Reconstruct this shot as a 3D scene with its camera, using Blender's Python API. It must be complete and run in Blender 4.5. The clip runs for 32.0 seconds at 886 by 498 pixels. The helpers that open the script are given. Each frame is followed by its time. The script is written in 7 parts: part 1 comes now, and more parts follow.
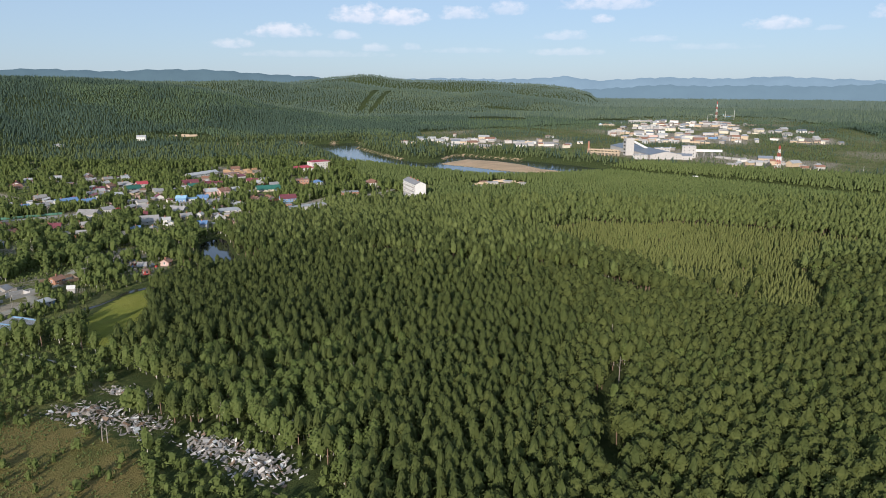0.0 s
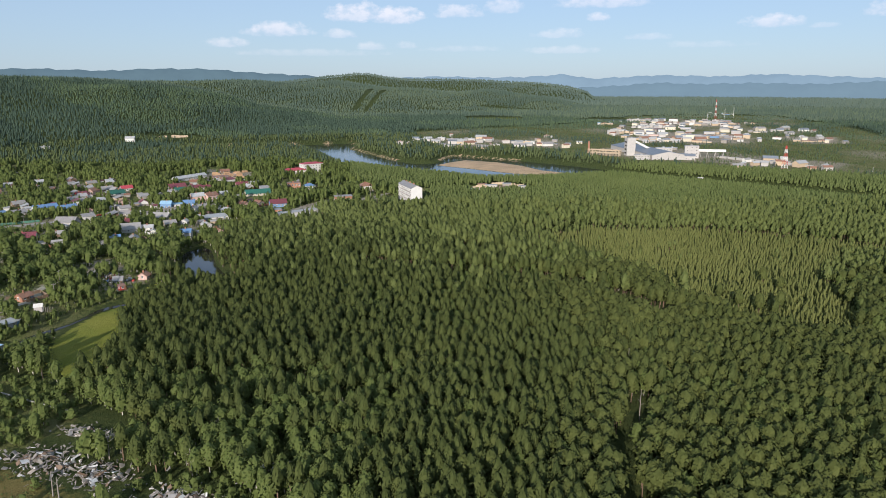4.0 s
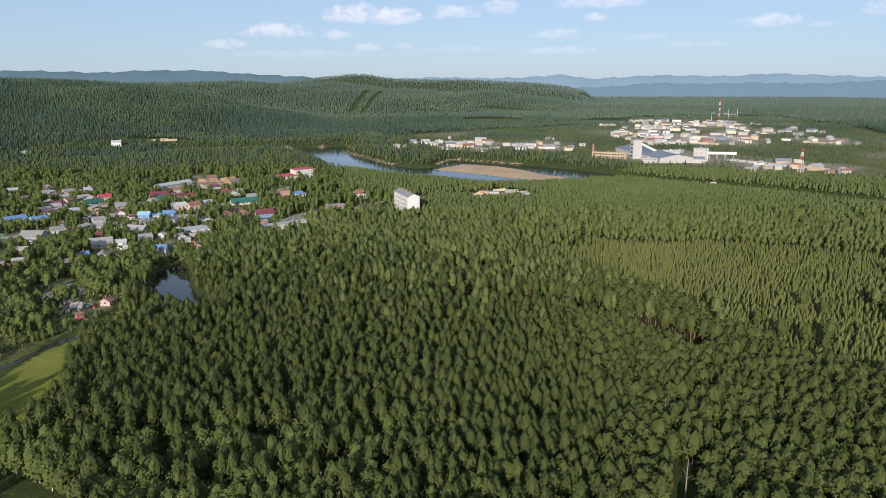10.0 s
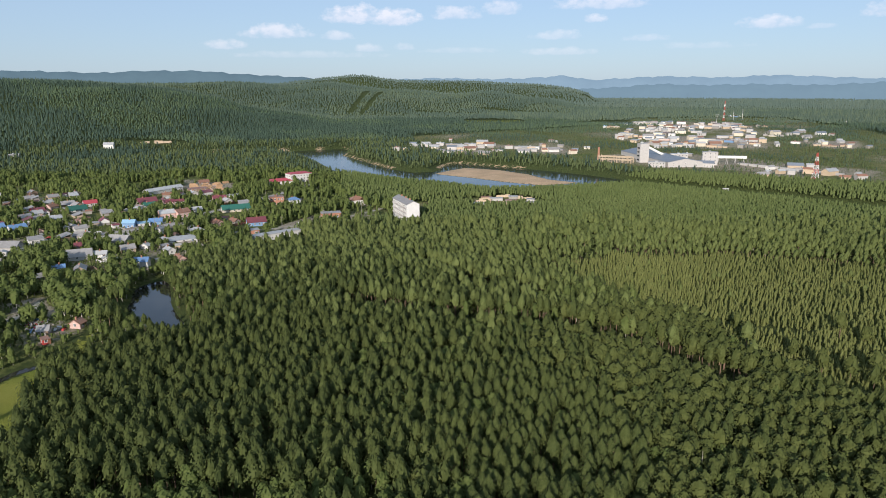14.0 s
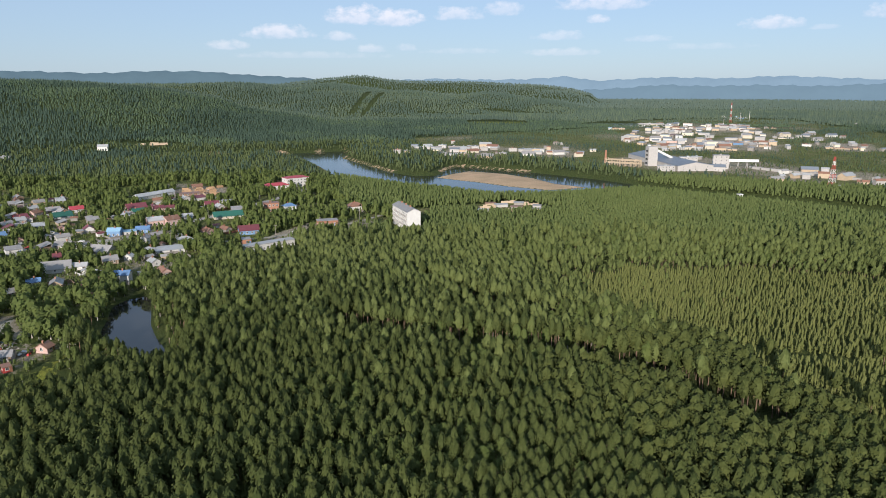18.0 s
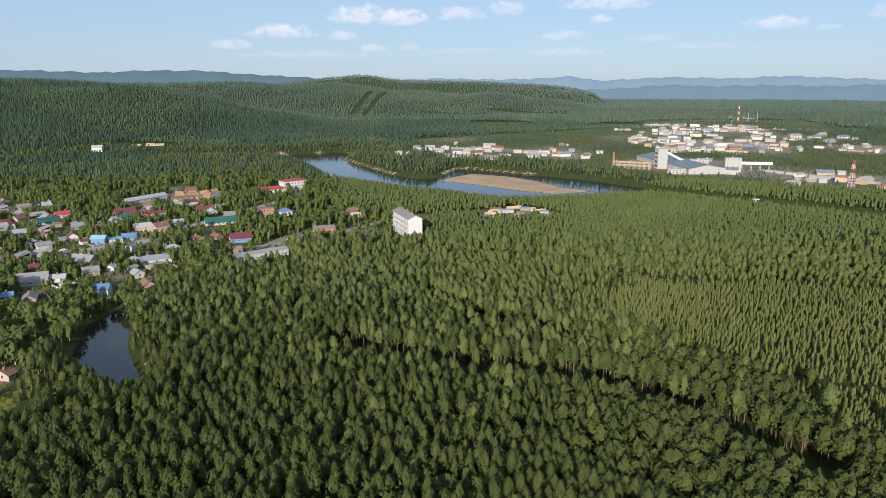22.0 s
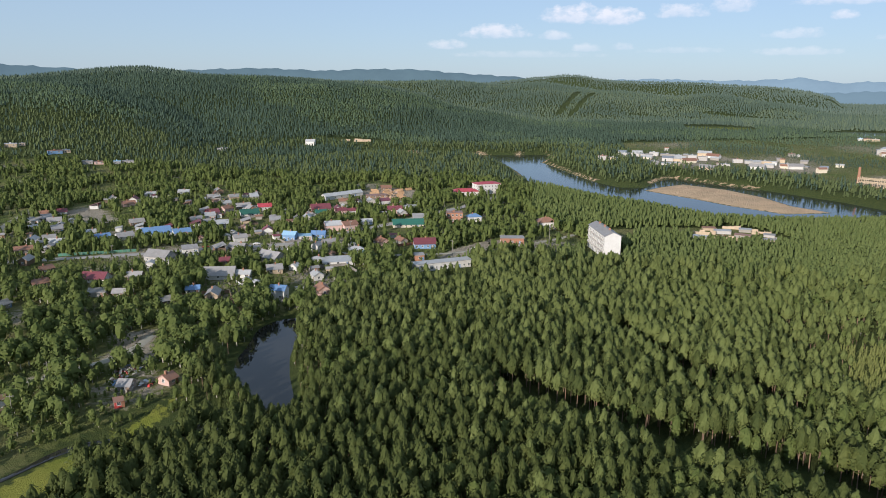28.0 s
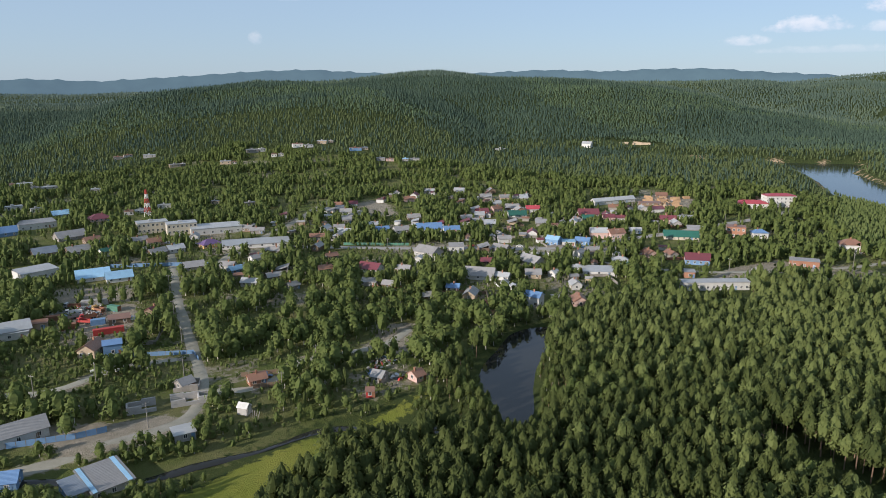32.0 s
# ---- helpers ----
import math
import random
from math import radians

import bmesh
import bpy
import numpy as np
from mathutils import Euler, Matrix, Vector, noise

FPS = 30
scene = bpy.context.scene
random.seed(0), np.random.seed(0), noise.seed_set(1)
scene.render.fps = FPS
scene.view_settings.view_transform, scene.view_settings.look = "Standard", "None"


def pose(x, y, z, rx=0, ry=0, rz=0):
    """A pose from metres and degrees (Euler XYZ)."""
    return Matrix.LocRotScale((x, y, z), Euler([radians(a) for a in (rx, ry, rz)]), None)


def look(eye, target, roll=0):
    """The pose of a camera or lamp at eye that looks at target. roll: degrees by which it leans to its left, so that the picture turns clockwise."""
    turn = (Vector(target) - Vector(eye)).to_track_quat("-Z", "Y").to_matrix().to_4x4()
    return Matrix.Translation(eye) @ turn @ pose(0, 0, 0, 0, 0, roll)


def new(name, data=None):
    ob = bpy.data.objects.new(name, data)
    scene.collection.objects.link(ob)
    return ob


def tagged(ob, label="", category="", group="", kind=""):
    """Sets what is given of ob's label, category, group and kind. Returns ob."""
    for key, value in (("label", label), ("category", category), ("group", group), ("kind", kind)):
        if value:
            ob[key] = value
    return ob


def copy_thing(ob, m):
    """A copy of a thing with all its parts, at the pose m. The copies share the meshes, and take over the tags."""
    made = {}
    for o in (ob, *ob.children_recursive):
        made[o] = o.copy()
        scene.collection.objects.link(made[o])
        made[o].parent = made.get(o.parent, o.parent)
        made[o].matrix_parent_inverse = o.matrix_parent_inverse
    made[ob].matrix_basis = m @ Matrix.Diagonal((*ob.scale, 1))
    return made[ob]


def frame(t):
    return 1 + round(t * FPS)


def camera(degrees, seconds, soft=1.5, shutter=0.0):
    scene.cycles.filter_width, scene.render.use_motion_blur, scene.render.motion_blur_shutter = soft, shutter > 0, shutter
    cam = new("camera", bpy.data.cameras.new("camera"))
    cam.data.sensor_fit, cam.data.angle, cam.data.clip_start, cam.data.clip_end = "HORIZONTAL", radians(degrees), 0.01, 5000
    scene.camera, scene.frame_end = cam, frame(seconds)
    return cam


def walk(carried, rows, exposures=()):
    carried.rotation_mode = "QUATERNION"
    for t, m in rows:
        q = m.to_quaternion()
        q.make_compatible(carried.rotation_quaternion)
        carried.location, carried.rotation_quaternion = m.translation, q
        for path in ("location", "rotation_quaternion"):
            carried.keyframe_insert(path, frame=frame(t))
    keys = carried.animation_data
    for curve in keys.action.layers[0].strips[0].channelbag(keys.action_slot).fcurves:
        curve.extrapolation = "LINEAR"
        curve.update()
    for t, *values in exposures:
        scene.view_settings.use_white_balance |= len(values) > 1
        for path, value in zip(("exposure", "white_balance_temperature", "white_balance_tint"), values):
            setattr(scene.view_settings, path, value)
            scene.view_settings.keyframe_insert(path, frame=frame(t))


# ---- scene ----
cam = camera(63.78, 32.0, soft=0.9)
PATH = [
    (0, pose(-0.0, -0.0, 107.0, 0, 0, 0.00) @ pose(0, 0, 0, 76.79) @ pose(0, 0, 0, 0, 0, 0.10)),
    (1, pose(-0.3, 6.6, 107.1, 0, 0, -0.10) @ pose(0, 0, 0, 76.74) @ pose(0, 0, 0, 0, 0, 0.16)),
    (2, pose(-0.6, 13.2, 107.3, 0, 0, -0.19) @ pose(0, 0, 0, 76.69) @ pose(0, 0, 0, 0, 0, 0.14)),
    (3, pose(-0.8, 19.9, 107.5, 0, 0, -0.28) @ pose(0, 0, 0, 76.66) @ pose(0, 0, 0, 0, 0, 0.02)),
    (4, pose(-0.9, 26.8, 107.6, 0, 0, -0.31) @ pose(0, 0, 0, 76.67) @ pose(0, 0, 0, 0, 0, -0.07)),
    (5, pose(-1.0, 33.7, 107.7, 0, 0, -0.36) @ pose(0, 0, 0, 76.66) @ pose(0, 0, 0, 0, 0, -0.08)),
    (6, pose(-1.2, 40.6, 107.8, 0, 0, -0.40) @ pose(0, 0, 0, 76.65) @ pose(0, 0, 0, 0, 0, -0.06)),
    (7, pose(-1.2, 47.4, 107.7, 0, 0, -0.42) @ pose(0, 0, 0, 76.68) @ pose(0, 0, 0, 0, 0, -0.14)),
    (8, pose(-1.3, 54.4, 107.4, 0, 0, -0.43) @ pose(0, 0, 0, 76.70) @ pose(0, 0, 0, 0, 0, -0.19)),
    (9, pose(-1.3, 61.3, 107.3, 0, 0, -0.44) @ pose(0, 0, 0, 76.73) @ pose(0, 0, 0, 0, 0, -0.27)),
    (10, pose(-1.2, 68.2, 107.4, 0, 0, -0.45) @ pose(0, 0, 0, 76.73) @ pose(0, 0, 0, 0, 0, -0.28)),
    (11, pose(-1.2, 75.0, 107.6, 0, 0, -0.43) @ pose(0, 0, 0, 76.73) @ pose(0, 0, 0, 0, 0, -0.28)),
    (12, pose(-1.3, 82.2, 107.8, 0, 0, -0.43) @ pose(0, 0, 0, 76.74) @ pose(0, 0, 0, 0, 0, -0.26)),
    (13, pose(-1.4, 89.8, 107.8, 0, 0, -0.43) @ pose(0, 0, 0, 76.77) @ pose(0, 0, 0, 0, 0, -0.20)),
    (14, pose(-1.7, 97.4, 107.9, 0, 0, -0.44) @ pose(0, 0, 0, 76.79) @ pose(0, 0, 0, 0, 0, -0.19)),
    (15, pose(-1.8, 104.6, 107.9, 0, 0, -0.41) @ pose(0, 0, 0, 76.79) @ pose(0, 0, 0, 0, 0, -0.18)),
    (16, pose(-1.7, 111.5, 108.0, 0, 0, -0.36) @ pose(0, 0, 0, 76.80) @ pose(0, 0, 0, 0, 0, -0.17)),
    (17, pose(-1.7, 118.5, 108.1, 0, 0, -0.33) @ pose(0, 0, 0, 76.82) @ pose(0, 0, 0, 0, 0, -0.15)),
    (18, pose(-1.7, 125.2, 108.1, 0, 0, -0.28) @ pose(0, 0, 0, 76.84) @ pose(0, 0, 0, 0, 0, -0.14)),
    (19, pose(-1.7, 131.9, 108.1, 0, 0, -0.24) @ pose(0, 0, 0, 76.83) @ pose(0, 0, 0, 0, 0, -0.17)),
    (20, pose(-1.7, 138.7, 108.1, 0, 0, -0.19) @ pose(0, 0, 0, 76.83) @ pose(0, 0, 0, 0, 0, -0.12)),
    (21, pose(-1.8, 145.5, 108.1, 0, 0, -0.14) @ pose(0, 0, 0, 76.82) @ pose(0, 0, 0, 0, 0, -0.10)),
    (22, pose(-1.9, 152.6, 108.1, 0, 0, -0.08) @ pose(0, 0, 0, 76.82) @ pose(0, 0, 0, 0, 0, -0.07)),
    (23, pose(-2.1, 159.8, 108.0, 0, 0, -0.00) @ pose(0, 0, 0, 76.83) @ pose(0, 0, 0, 0, 0, -0.01)),
    (24, pose(-2.4, 167.1, 107.9, 0, 0, 0.04) @ pose(0, 0, 0, 76.79) @ pose(0, 0, 0, 0, 0, 0.07)),
    (25, pose(-2.7, 174.2, 107.8, 0, 0, 0.11) @ pose(0, 0, 0, 76.79) @ pose(0, 0, 0, 0, 0, 0.12)),
    (25.3, pose(-2.8, 176.3, 107.7, 0, 0, 0.05) @ pose(0, 0, 0, 76.79) @ pose(0, 0, 0, 0, 0, 0.11)),
    (25.5, pose(-2.8, 177.7, 107.7, 0, 0, 3.03) @ pose(0, 0, 0, 76.79) @ pose(0, 0, 0, 0, 0, 0.10)),
    (25.7, pose(-2.8, 179.0, 107.7, 0, 0, 7.25) @ pose(0, 0, 0, 76.79) @ pose(0, 0, 0, 0, 0, 0.10)),
    (25.9, pose(-2.8, 180.4, 107.7, 0, 0, 11.47) @ pose(0, 0, 0, 76.78) @ pose(0, 0, 0, 0, 0, 0.10)),
    (26, pose(-2.9, 181.1, 107.7, 0, 0, 13.65) @ pose(0, 0, 0, 76.78) @ pose(0, 0, 0, 0, 0, 0.10)),
    (26.1, pose(-2.8, 181.8, 107.7, 0, 0, 15.51) @ pose(0, 0, 0, 76.78) @ pose(0, 0, 0, 0, 0, 0.11)),
    (26.2, pose(-2.8, 182.5, 107.7, 0, 0, 15.79) @ pose(0, 0, 0, 76.77) @ pose(0, 0, 0, 0, 0, 0.11)),
    (26.5, pose(-2.8, 184.6, 107.7, 0, 0, 16.00) @ pose(0, 0, 0, 76.76) @ pose(0, 0, 0, 0, 0, 0.14)),
    (27.5, pose(-2.6, 191.4, 107.9, 0, 0, 16.04) @ pose(0, 0, 0, 76.75) @ pose(0, 0, 0, 0, 0, 0.37)),
    (28.5, pose(-2.5, 198.1, 108.1, 0, 0, 16.08) @ pose(0, 0, 0, 76.73) @ pose(0, 0, 0, 0, 0, 0.60)),
    (29, pose(-2.5, 201.2, 108.3, 0, 0, 16.10) @ pose(0, 0, 0, 76.74) @ pose(0, 0, 0, 0, 0, 0.58)),
    (29.4, pose(-2.6, 203.0, 108.4, 0, 0, 16.13) @ pose(0, 0, 0, 76.73) @ pose(0, 0, 0, 0, 0, 0.48)),
    (29.6, pose(-2.6, 203.9, 108.4, 0, 0, 16.44) @ pose(0, 0, 0, 76.73) @ pose(0, 0, 0, 0, 0, 0.41)),
    (29.7, pose(-2.7, 204.2, 108.4, 0, 0, 16.97) @ pose(0, 0, 0, 76.73) @ pose(0, 0, 0, 0, 0, 0.36)),
    (29.9, pose(-2.7, 204.9, 108.5, 0, 0, 19.33) @ pose(0, 0, 0, 76.73) @ pose(0, 0, 0, 0, 0, 0.27)),
    (30, pose(-2.8, 205.3, 108.5, 0, 0, 21.23) @ pose(0, 0, 0, 76.73) @ pose(0, 0, 0, 0, 0, 0.23)),
    (30.1, pose(-2.8, 205.6, 108.5, 0, 0, 23.97) @ pose(0, 0, 0, 76.73) @ pose(0, 0, 0, 0, 0, 0.19)),
    (30.25, pose(-2.8, 206.0, 108.5, 0, 0, 27.19) @ pose(0, 0, 0, 76.73) @ pose(0, 0, 0, 0, 0, 0.12)),
    (30.5, pose(-2.9, 206.7, 108.6, 0, 0, 27.92) @ pose(0, 0, 0, 76.73) @ pose(0, 0, 0, 0, 0, 0.01)),
    (30.8, pose(-3.0, 207.4, 108.6, 0, 0, 27.94) @ pose(0, 0, 0, 76.74) @ pose(0, 0, 0, 0, 0, -0.09)),
    (31, pose(-3.0, 207.8, 108.6, 0, 0, 28.26) @ pose(0, 0, 0, 76.74) @ pose(0, 0, 0, 0, 0, -0.15)),
    (31.2, pose(-3.1, 208.2, 108.6, 0, 0, 30.20) @ pose(0, 0, 0, 76.75) @ pose(0, 0, 0, 0, 0, -0.18)),
    (31.5, pose(-3.1, 208.7, 108.5, 0, 0, 33.49) @ pose(0, 0, 0, 76.76) @ pose(0, 0, 0, 0, 0, -0.22)),
    (31.6, pose(-3.2, 208.8, 108.5, 0, 0, 34.55) @ pose(0, 0, 0, 76.76) @ pose(0, 0, 0, 0, 0, -0.22)),
    (32, pose(-3.2, 209.3, 108.5, 0, 0, 38.29) @ pose(0, 0, 0, 76.76) @ pose(0, 0, 0, 0, 0, -0.22)),
]
walk(cam, PATH, [(0, 0.28, 6200, 15), (32, 0.28, 6200, 15)])

# sun low behind the camera, 18.5 degrees high; clear sky with a few fair-weather clouds
SUN_TO = Vector((0.2668, 0.9095, -0.3187)).normalized()
sun = new("sun", bpy.data.lights.new("sun", "SUN"))
sun.data.energy, sun.data.angle, sun.data.color = 4.6, radians(0.5), (1.0, 0.93, 0.82)
sun.matrix_world = look((0, 0, 300), Vector((0, 0, 300)) + SUN_TO)

world = bpy.data.worlds.new("sky")
scene.world = world
world.use_nodes = True
wn, wl = world.node_tree.nodes, world.node_tree.links
wn.clear()


def wmath(op, a, b=None, c=None, clamp=False):
    n = wn.new("ShaderNodeMath")
    n.operation, n.use_clamp = op, clamp
    for i, v in enumerate((a, b, c)):
        if v is None:
            continue
        if isinstance(v, (int, float)):
            n.inputs[i].default_value = v
        else:
            wl.new(v, n.inputs[i])
    return n.outputs[0]


sky = wn.new("ShaderNodeTexSky")
sky.sky_type, sky.sun_disc = "NISHITA", False
sky.sun_elevation, sky.sun_rotation = radians(18.5), math.atan2(-SUN_TO.x, -SUN_TO.y)
sky.altitude, sky.air_density, sky.dust_density, sky.ozone_density = 300, 1.0, 0.4, 3.0
tc = wn.new("ShaderNodeTexCoord")
sep = wn.new("ShaderNodeSeparateXYZ")
wl.new(tc.outputs["Generated"], sep.inputs[0])
AZ = wmath("MULTIPLY", wmath("ARCTAN2", sep.outputs[0], sep.outputs[1]), 57.2958)
EL = wmath("MULTIPLY", wmath("ARCSINE", sep.outputs[2]), 57.2958)
flat = wn.new("ShaderNodeCombineXYZ")
wl.new(AZ, flat.inputs[0])
wl.new(wmath("MULTIPLY", EL, 1.5), flat.inputs[1])


def cloud_noise(scale, detail):
    n = wn.new("ShaderNodeTexNoise")
    n.inputs["Scale"].default_value, n.inputs["Detail"].default_value, n.inputs["Roughness"].default_value = scale, detail, 0.58
    wl.new(flat.outputs[0], n.inputs["Vector"])
    return wmath("SUBTRACT", n.outputs["Fac"], 0.5)


puff, wisp = cloud_noise(1.1, 7), cloud_noise(0.35, 4)
ragged = wmath("ADD", wmath("MULTIPLY", puff, 2.6), wmath("MULTIPLY", wisp, 1.2))


def cloud(az, el, wide, high, amount):
    """One cumulus at azimuth az, elevation el (degrees), flat below: how dense it is, and how far up within it."""
    a = wmath("DIVIDE", wmath("SUBTRACT", AZ, az), wide * 1.1)
    up = wmath("DIVIDE", wmath("SUBTRACT", EL, el - high * 0.35), high)
    b = wmath("MAXIMUM", up, wmath("MULTIPLY", up, -2.6))
    q = wmath("SUBTRACT", 1.05, wmath("ADD", wmath("MULTIPLY", a, a), wmath("MULTIPLY", b, b)))
    thick = wmath("MULTIPLY", wmath("ADD", q, ragged), 1.1, clamp=True)
    return wmath("MULTIPLY", thick, amount * 0.7), wmath("ADD", wmath("MULTIPLY", up, 0.75), wmath("ADD", wmath("MULTIPLY", puff, 1.6), 0.45), clamp=True)


CLOUDS = LIT = None
for row in ((-6.3, 5.1, 2.3, 1.1, 0.85), (-3.3, 4.9, 2.2, 1.0, 0.85), (1.4, 5.2, 2.0, 0.8, 0.6), (5.0, 5.5, 1.5, 0.8, 0.5), (12.4, 5.8, 3.6, 0.8, 0.6), (12.0, 4.7, 0.9, 0.55, 0.6),
            (9.2, 3.5, 2.0, 0.55, 0.4), (9.6, 2.3, 3.0, 0.45, 0.32), (24.3, 4.1, 2.1, 0.7, 0.65), (15.8, 3.2, 1.8, 0.4, 0.3), (27.5, 3.7, 0.9, 0.3, 0.3), (31.0, 4.6, 1.5, 0.7, 0.6),
            (-12.0, 3.8, 2.5, 0.85, 0.7), (-16.0, 2.8, 1.5, 0.6, 0.5), (-7.6, 3.5, 1.2, 0.5, 0.5), (-5.2, 2.6, 1.1, 0.5, 0.4), (-2.6, 2.7, 0.9, 0.45, 0.38), (-10.0, 2.1, 5.5, 0.4, 0.22),
            (2.0, 2.4, 3.0, 0.35, 0.2), (-52.4, 3.3, 0.5, 0.8, 0.3), (-50.0, 6.2, 2.0, 0.4, 0.3), (20.0, 2.6, 3.0, 0.4, 0.2)):
    c, lit = cloud(*row)
    CLOUDS = c if CLOUDS is None else wmath("MAXIMUM", CLOUDS, c)
    here = wmath("GREATER_THAN", c, wmath("SUBTRACT", CLOUDS, 0.0001))
    if LIT is None:
        LIT = lit
    else:
        LIT = wmath("ADD", wmath("MULTIPLY", lit, here), wmath("MULTIPLY", LIT, wmath("SUBTRACT", 1.0, here)))
body_tone = wn.new("ShaderNodeMix")
body_tone.data_type = "RGBA"
body_tone.inputs["A"].default_value = (6.9, 7.9, 9.2, 1)
body_tone.inputs["B"].default_value = (11.8, 11.1, 10.9, 1)
wl.new(LIT, body_tone.inputs["Factor"])
white = wn.new("ShaderNodeMix")
white.data_type = "RGBA"
wl.new(body_tone.outputs["Result"], white.inputs["B"])
wl.new(CLOUDS, white.inputs["Factor"])
tone = wn.new("ShaderNodeMix")
tone.data_type, tone.blend_type = "RGBA", "MULTIPLY"
tone.inputs["Factor"].default_value = 1.0
tone.inputs["B"].default_value = (0.88, 1.0, 1.2, 1)
wl.new(sky.outputs[0], tone.inputs["A"])
air = wn.new("ShaderNodeMix")
air.data_type = "RGBA"
air.inputs["Factor"].default_value = 0.6
air.inputs["B"].default_value = (5.5, 7.0, 8.1, 1)
wl.new(tone.outputs["Result"], air.inputs["A"])
wl.new(air.outputs["Result"], white.inputs["A"])
bg = wn.new("ShaderNodeBackground")
bg.inputs["Strength"].default_value = 0.078
wl.new(white.outputs["Result"], bg.inputs["Color"])
wo = wn.new("ShaderNodeOutputWorld")
wl.new(bg.outputs[0], wo.inputs["Surface"])

# ---- materials ----
def mat_base(name):
    m = bpy.data.materials.new(name)
    m.use_nodes = True
    return m, m.node_tree.nodes, m.node_tree.links, m.node_tree.nodes["Principled BSDF"]


def mixc(nt, ln, fac, a, b):
    n = nt.new("ShaderNodeMix")
    n.data_type = "RGBA"
    for key, v in (("Factor", fac), ("A", a), ("B", b)):
        if isinstance(v, (int, float)):
            n.inputs[key].default_value = v
        elif isinstance(v, tuple):
            n.inputs[key].default_value = (*v, 1) if len(v) == 3 else v
        else:
            ln.new(v, n.inputs[key])
    return n.outputs["Result"]


def noise_of(nt, ln, scale, detail=4, rough=0.6, coords=None, lo=0.35, hi=0.65):
    t = nt.new("ShaderNodeTexNoise")
    t.inputs["Scale"].default_value, t.inputs["Detail"].default_value, t.inputs["Roughness"].default_value = scale, detail, rough
    if coords is not None:
        ln.new(coords, t.inputs["Vector"])
    r = nt.new("ShaderNodeMapRange")
    r.inputs["From Min"].default_value, r.inputs["From Max"].default_value = lo, hi
    ln.new(t.outputs["Fac"], r.inputs["Value"])
    return r.outputs[0]


def place_of(nt):
    return nt.new("ShaderNodeNewGeometry").outputs["Position"]


def bump_of(nt, ln, b, height, strength, distance):
    n = nt.new("ShaderNodeBump")
    n.inputs["Strength"].default_value, n.inputs["Distance"].default_value = strength, distance
    ln.new(height, n.inputs["Height"])
    ln.new(n.outputs[0], b.inputs["Normal"])


def painted(name, col, dirt=None, rough=0.75, scale=0.6, metal=0.0, spread=0.45):
    """Paint, plaster or sheet with stains at two scales, and a little difference from thing to thing."""
    m, nt, ln, b = mat_base(name)
    dirt = dirt or tuple(c * 0.62 for c in col)
    p = place_of(nt)
    big = noise_of(nt, ln, scale, 5, 0.65, p)
    fine = noise_of(nt, ln, scale * 9, 3, 0.6, p)
    c = mixc(nt, ln, big, col, tuple(a * (1 - spread) + d * spread for a, d in zip(col, dirt)))
    f = nt.new("ShaderNodeMath")
    f.operation = "MULTIPLY"
    f.inputs[1].default_value = 0.3
    ln.new(fine, f.inputs[0])
    c = mixc(nt, ln, f.outputs[0], c, dirt)
    ob = nt.new("ShaderNodeObjectInfo")
    r = nt.new("ShaderNodeMapRange")
    r.inputs["To Min"].default_value, r.inputs["To Max"].default_value = 0.86, 1.1
    ln.new(ob.outputs["Random"], r.inputs["Value"])
    h = nt.new("ShaderNodeHueSaturation")
    ln.new(r.outputs[0], h.inputs["Value"])
    ln.new(c, h.inputs["Color"])
    ln.new(h.outputs[0], b.inputs["Base Color"])
    b.inputs["Roughness"].default_value, b.inputs["Metallic"].default_value = rough, metal
    bump_of(nt, ln, b, fine, 0.3, 0.02)
    return m


def ribbed(name, col, dirt, pitch=0.25, rough=0.45, metal=0.0):
    """Corrugated sheet: ribs every pitch metres along the object's own x axis."""
    m = painted(name, col, dirt, rough, 0.35, metal)
    nt, ln, b = m.node_tree.nodes, m.node_tree.links, m.node_tree.nodes["Principled BSDF"]
    t = nt.new("ShaderNodeTexCoord")
    w = nt.new("ShaderNodeTexWave")
    w.bands_direction = "X"
    w.inputs["Scale"].default_value = 0.314 / pitch
    ln.new(t.outputs["Object"], w.inputs["Vector"])
    bump_of(nt, ln, b, w.outputs["Fac"], 0.6, 0.05)
    return m


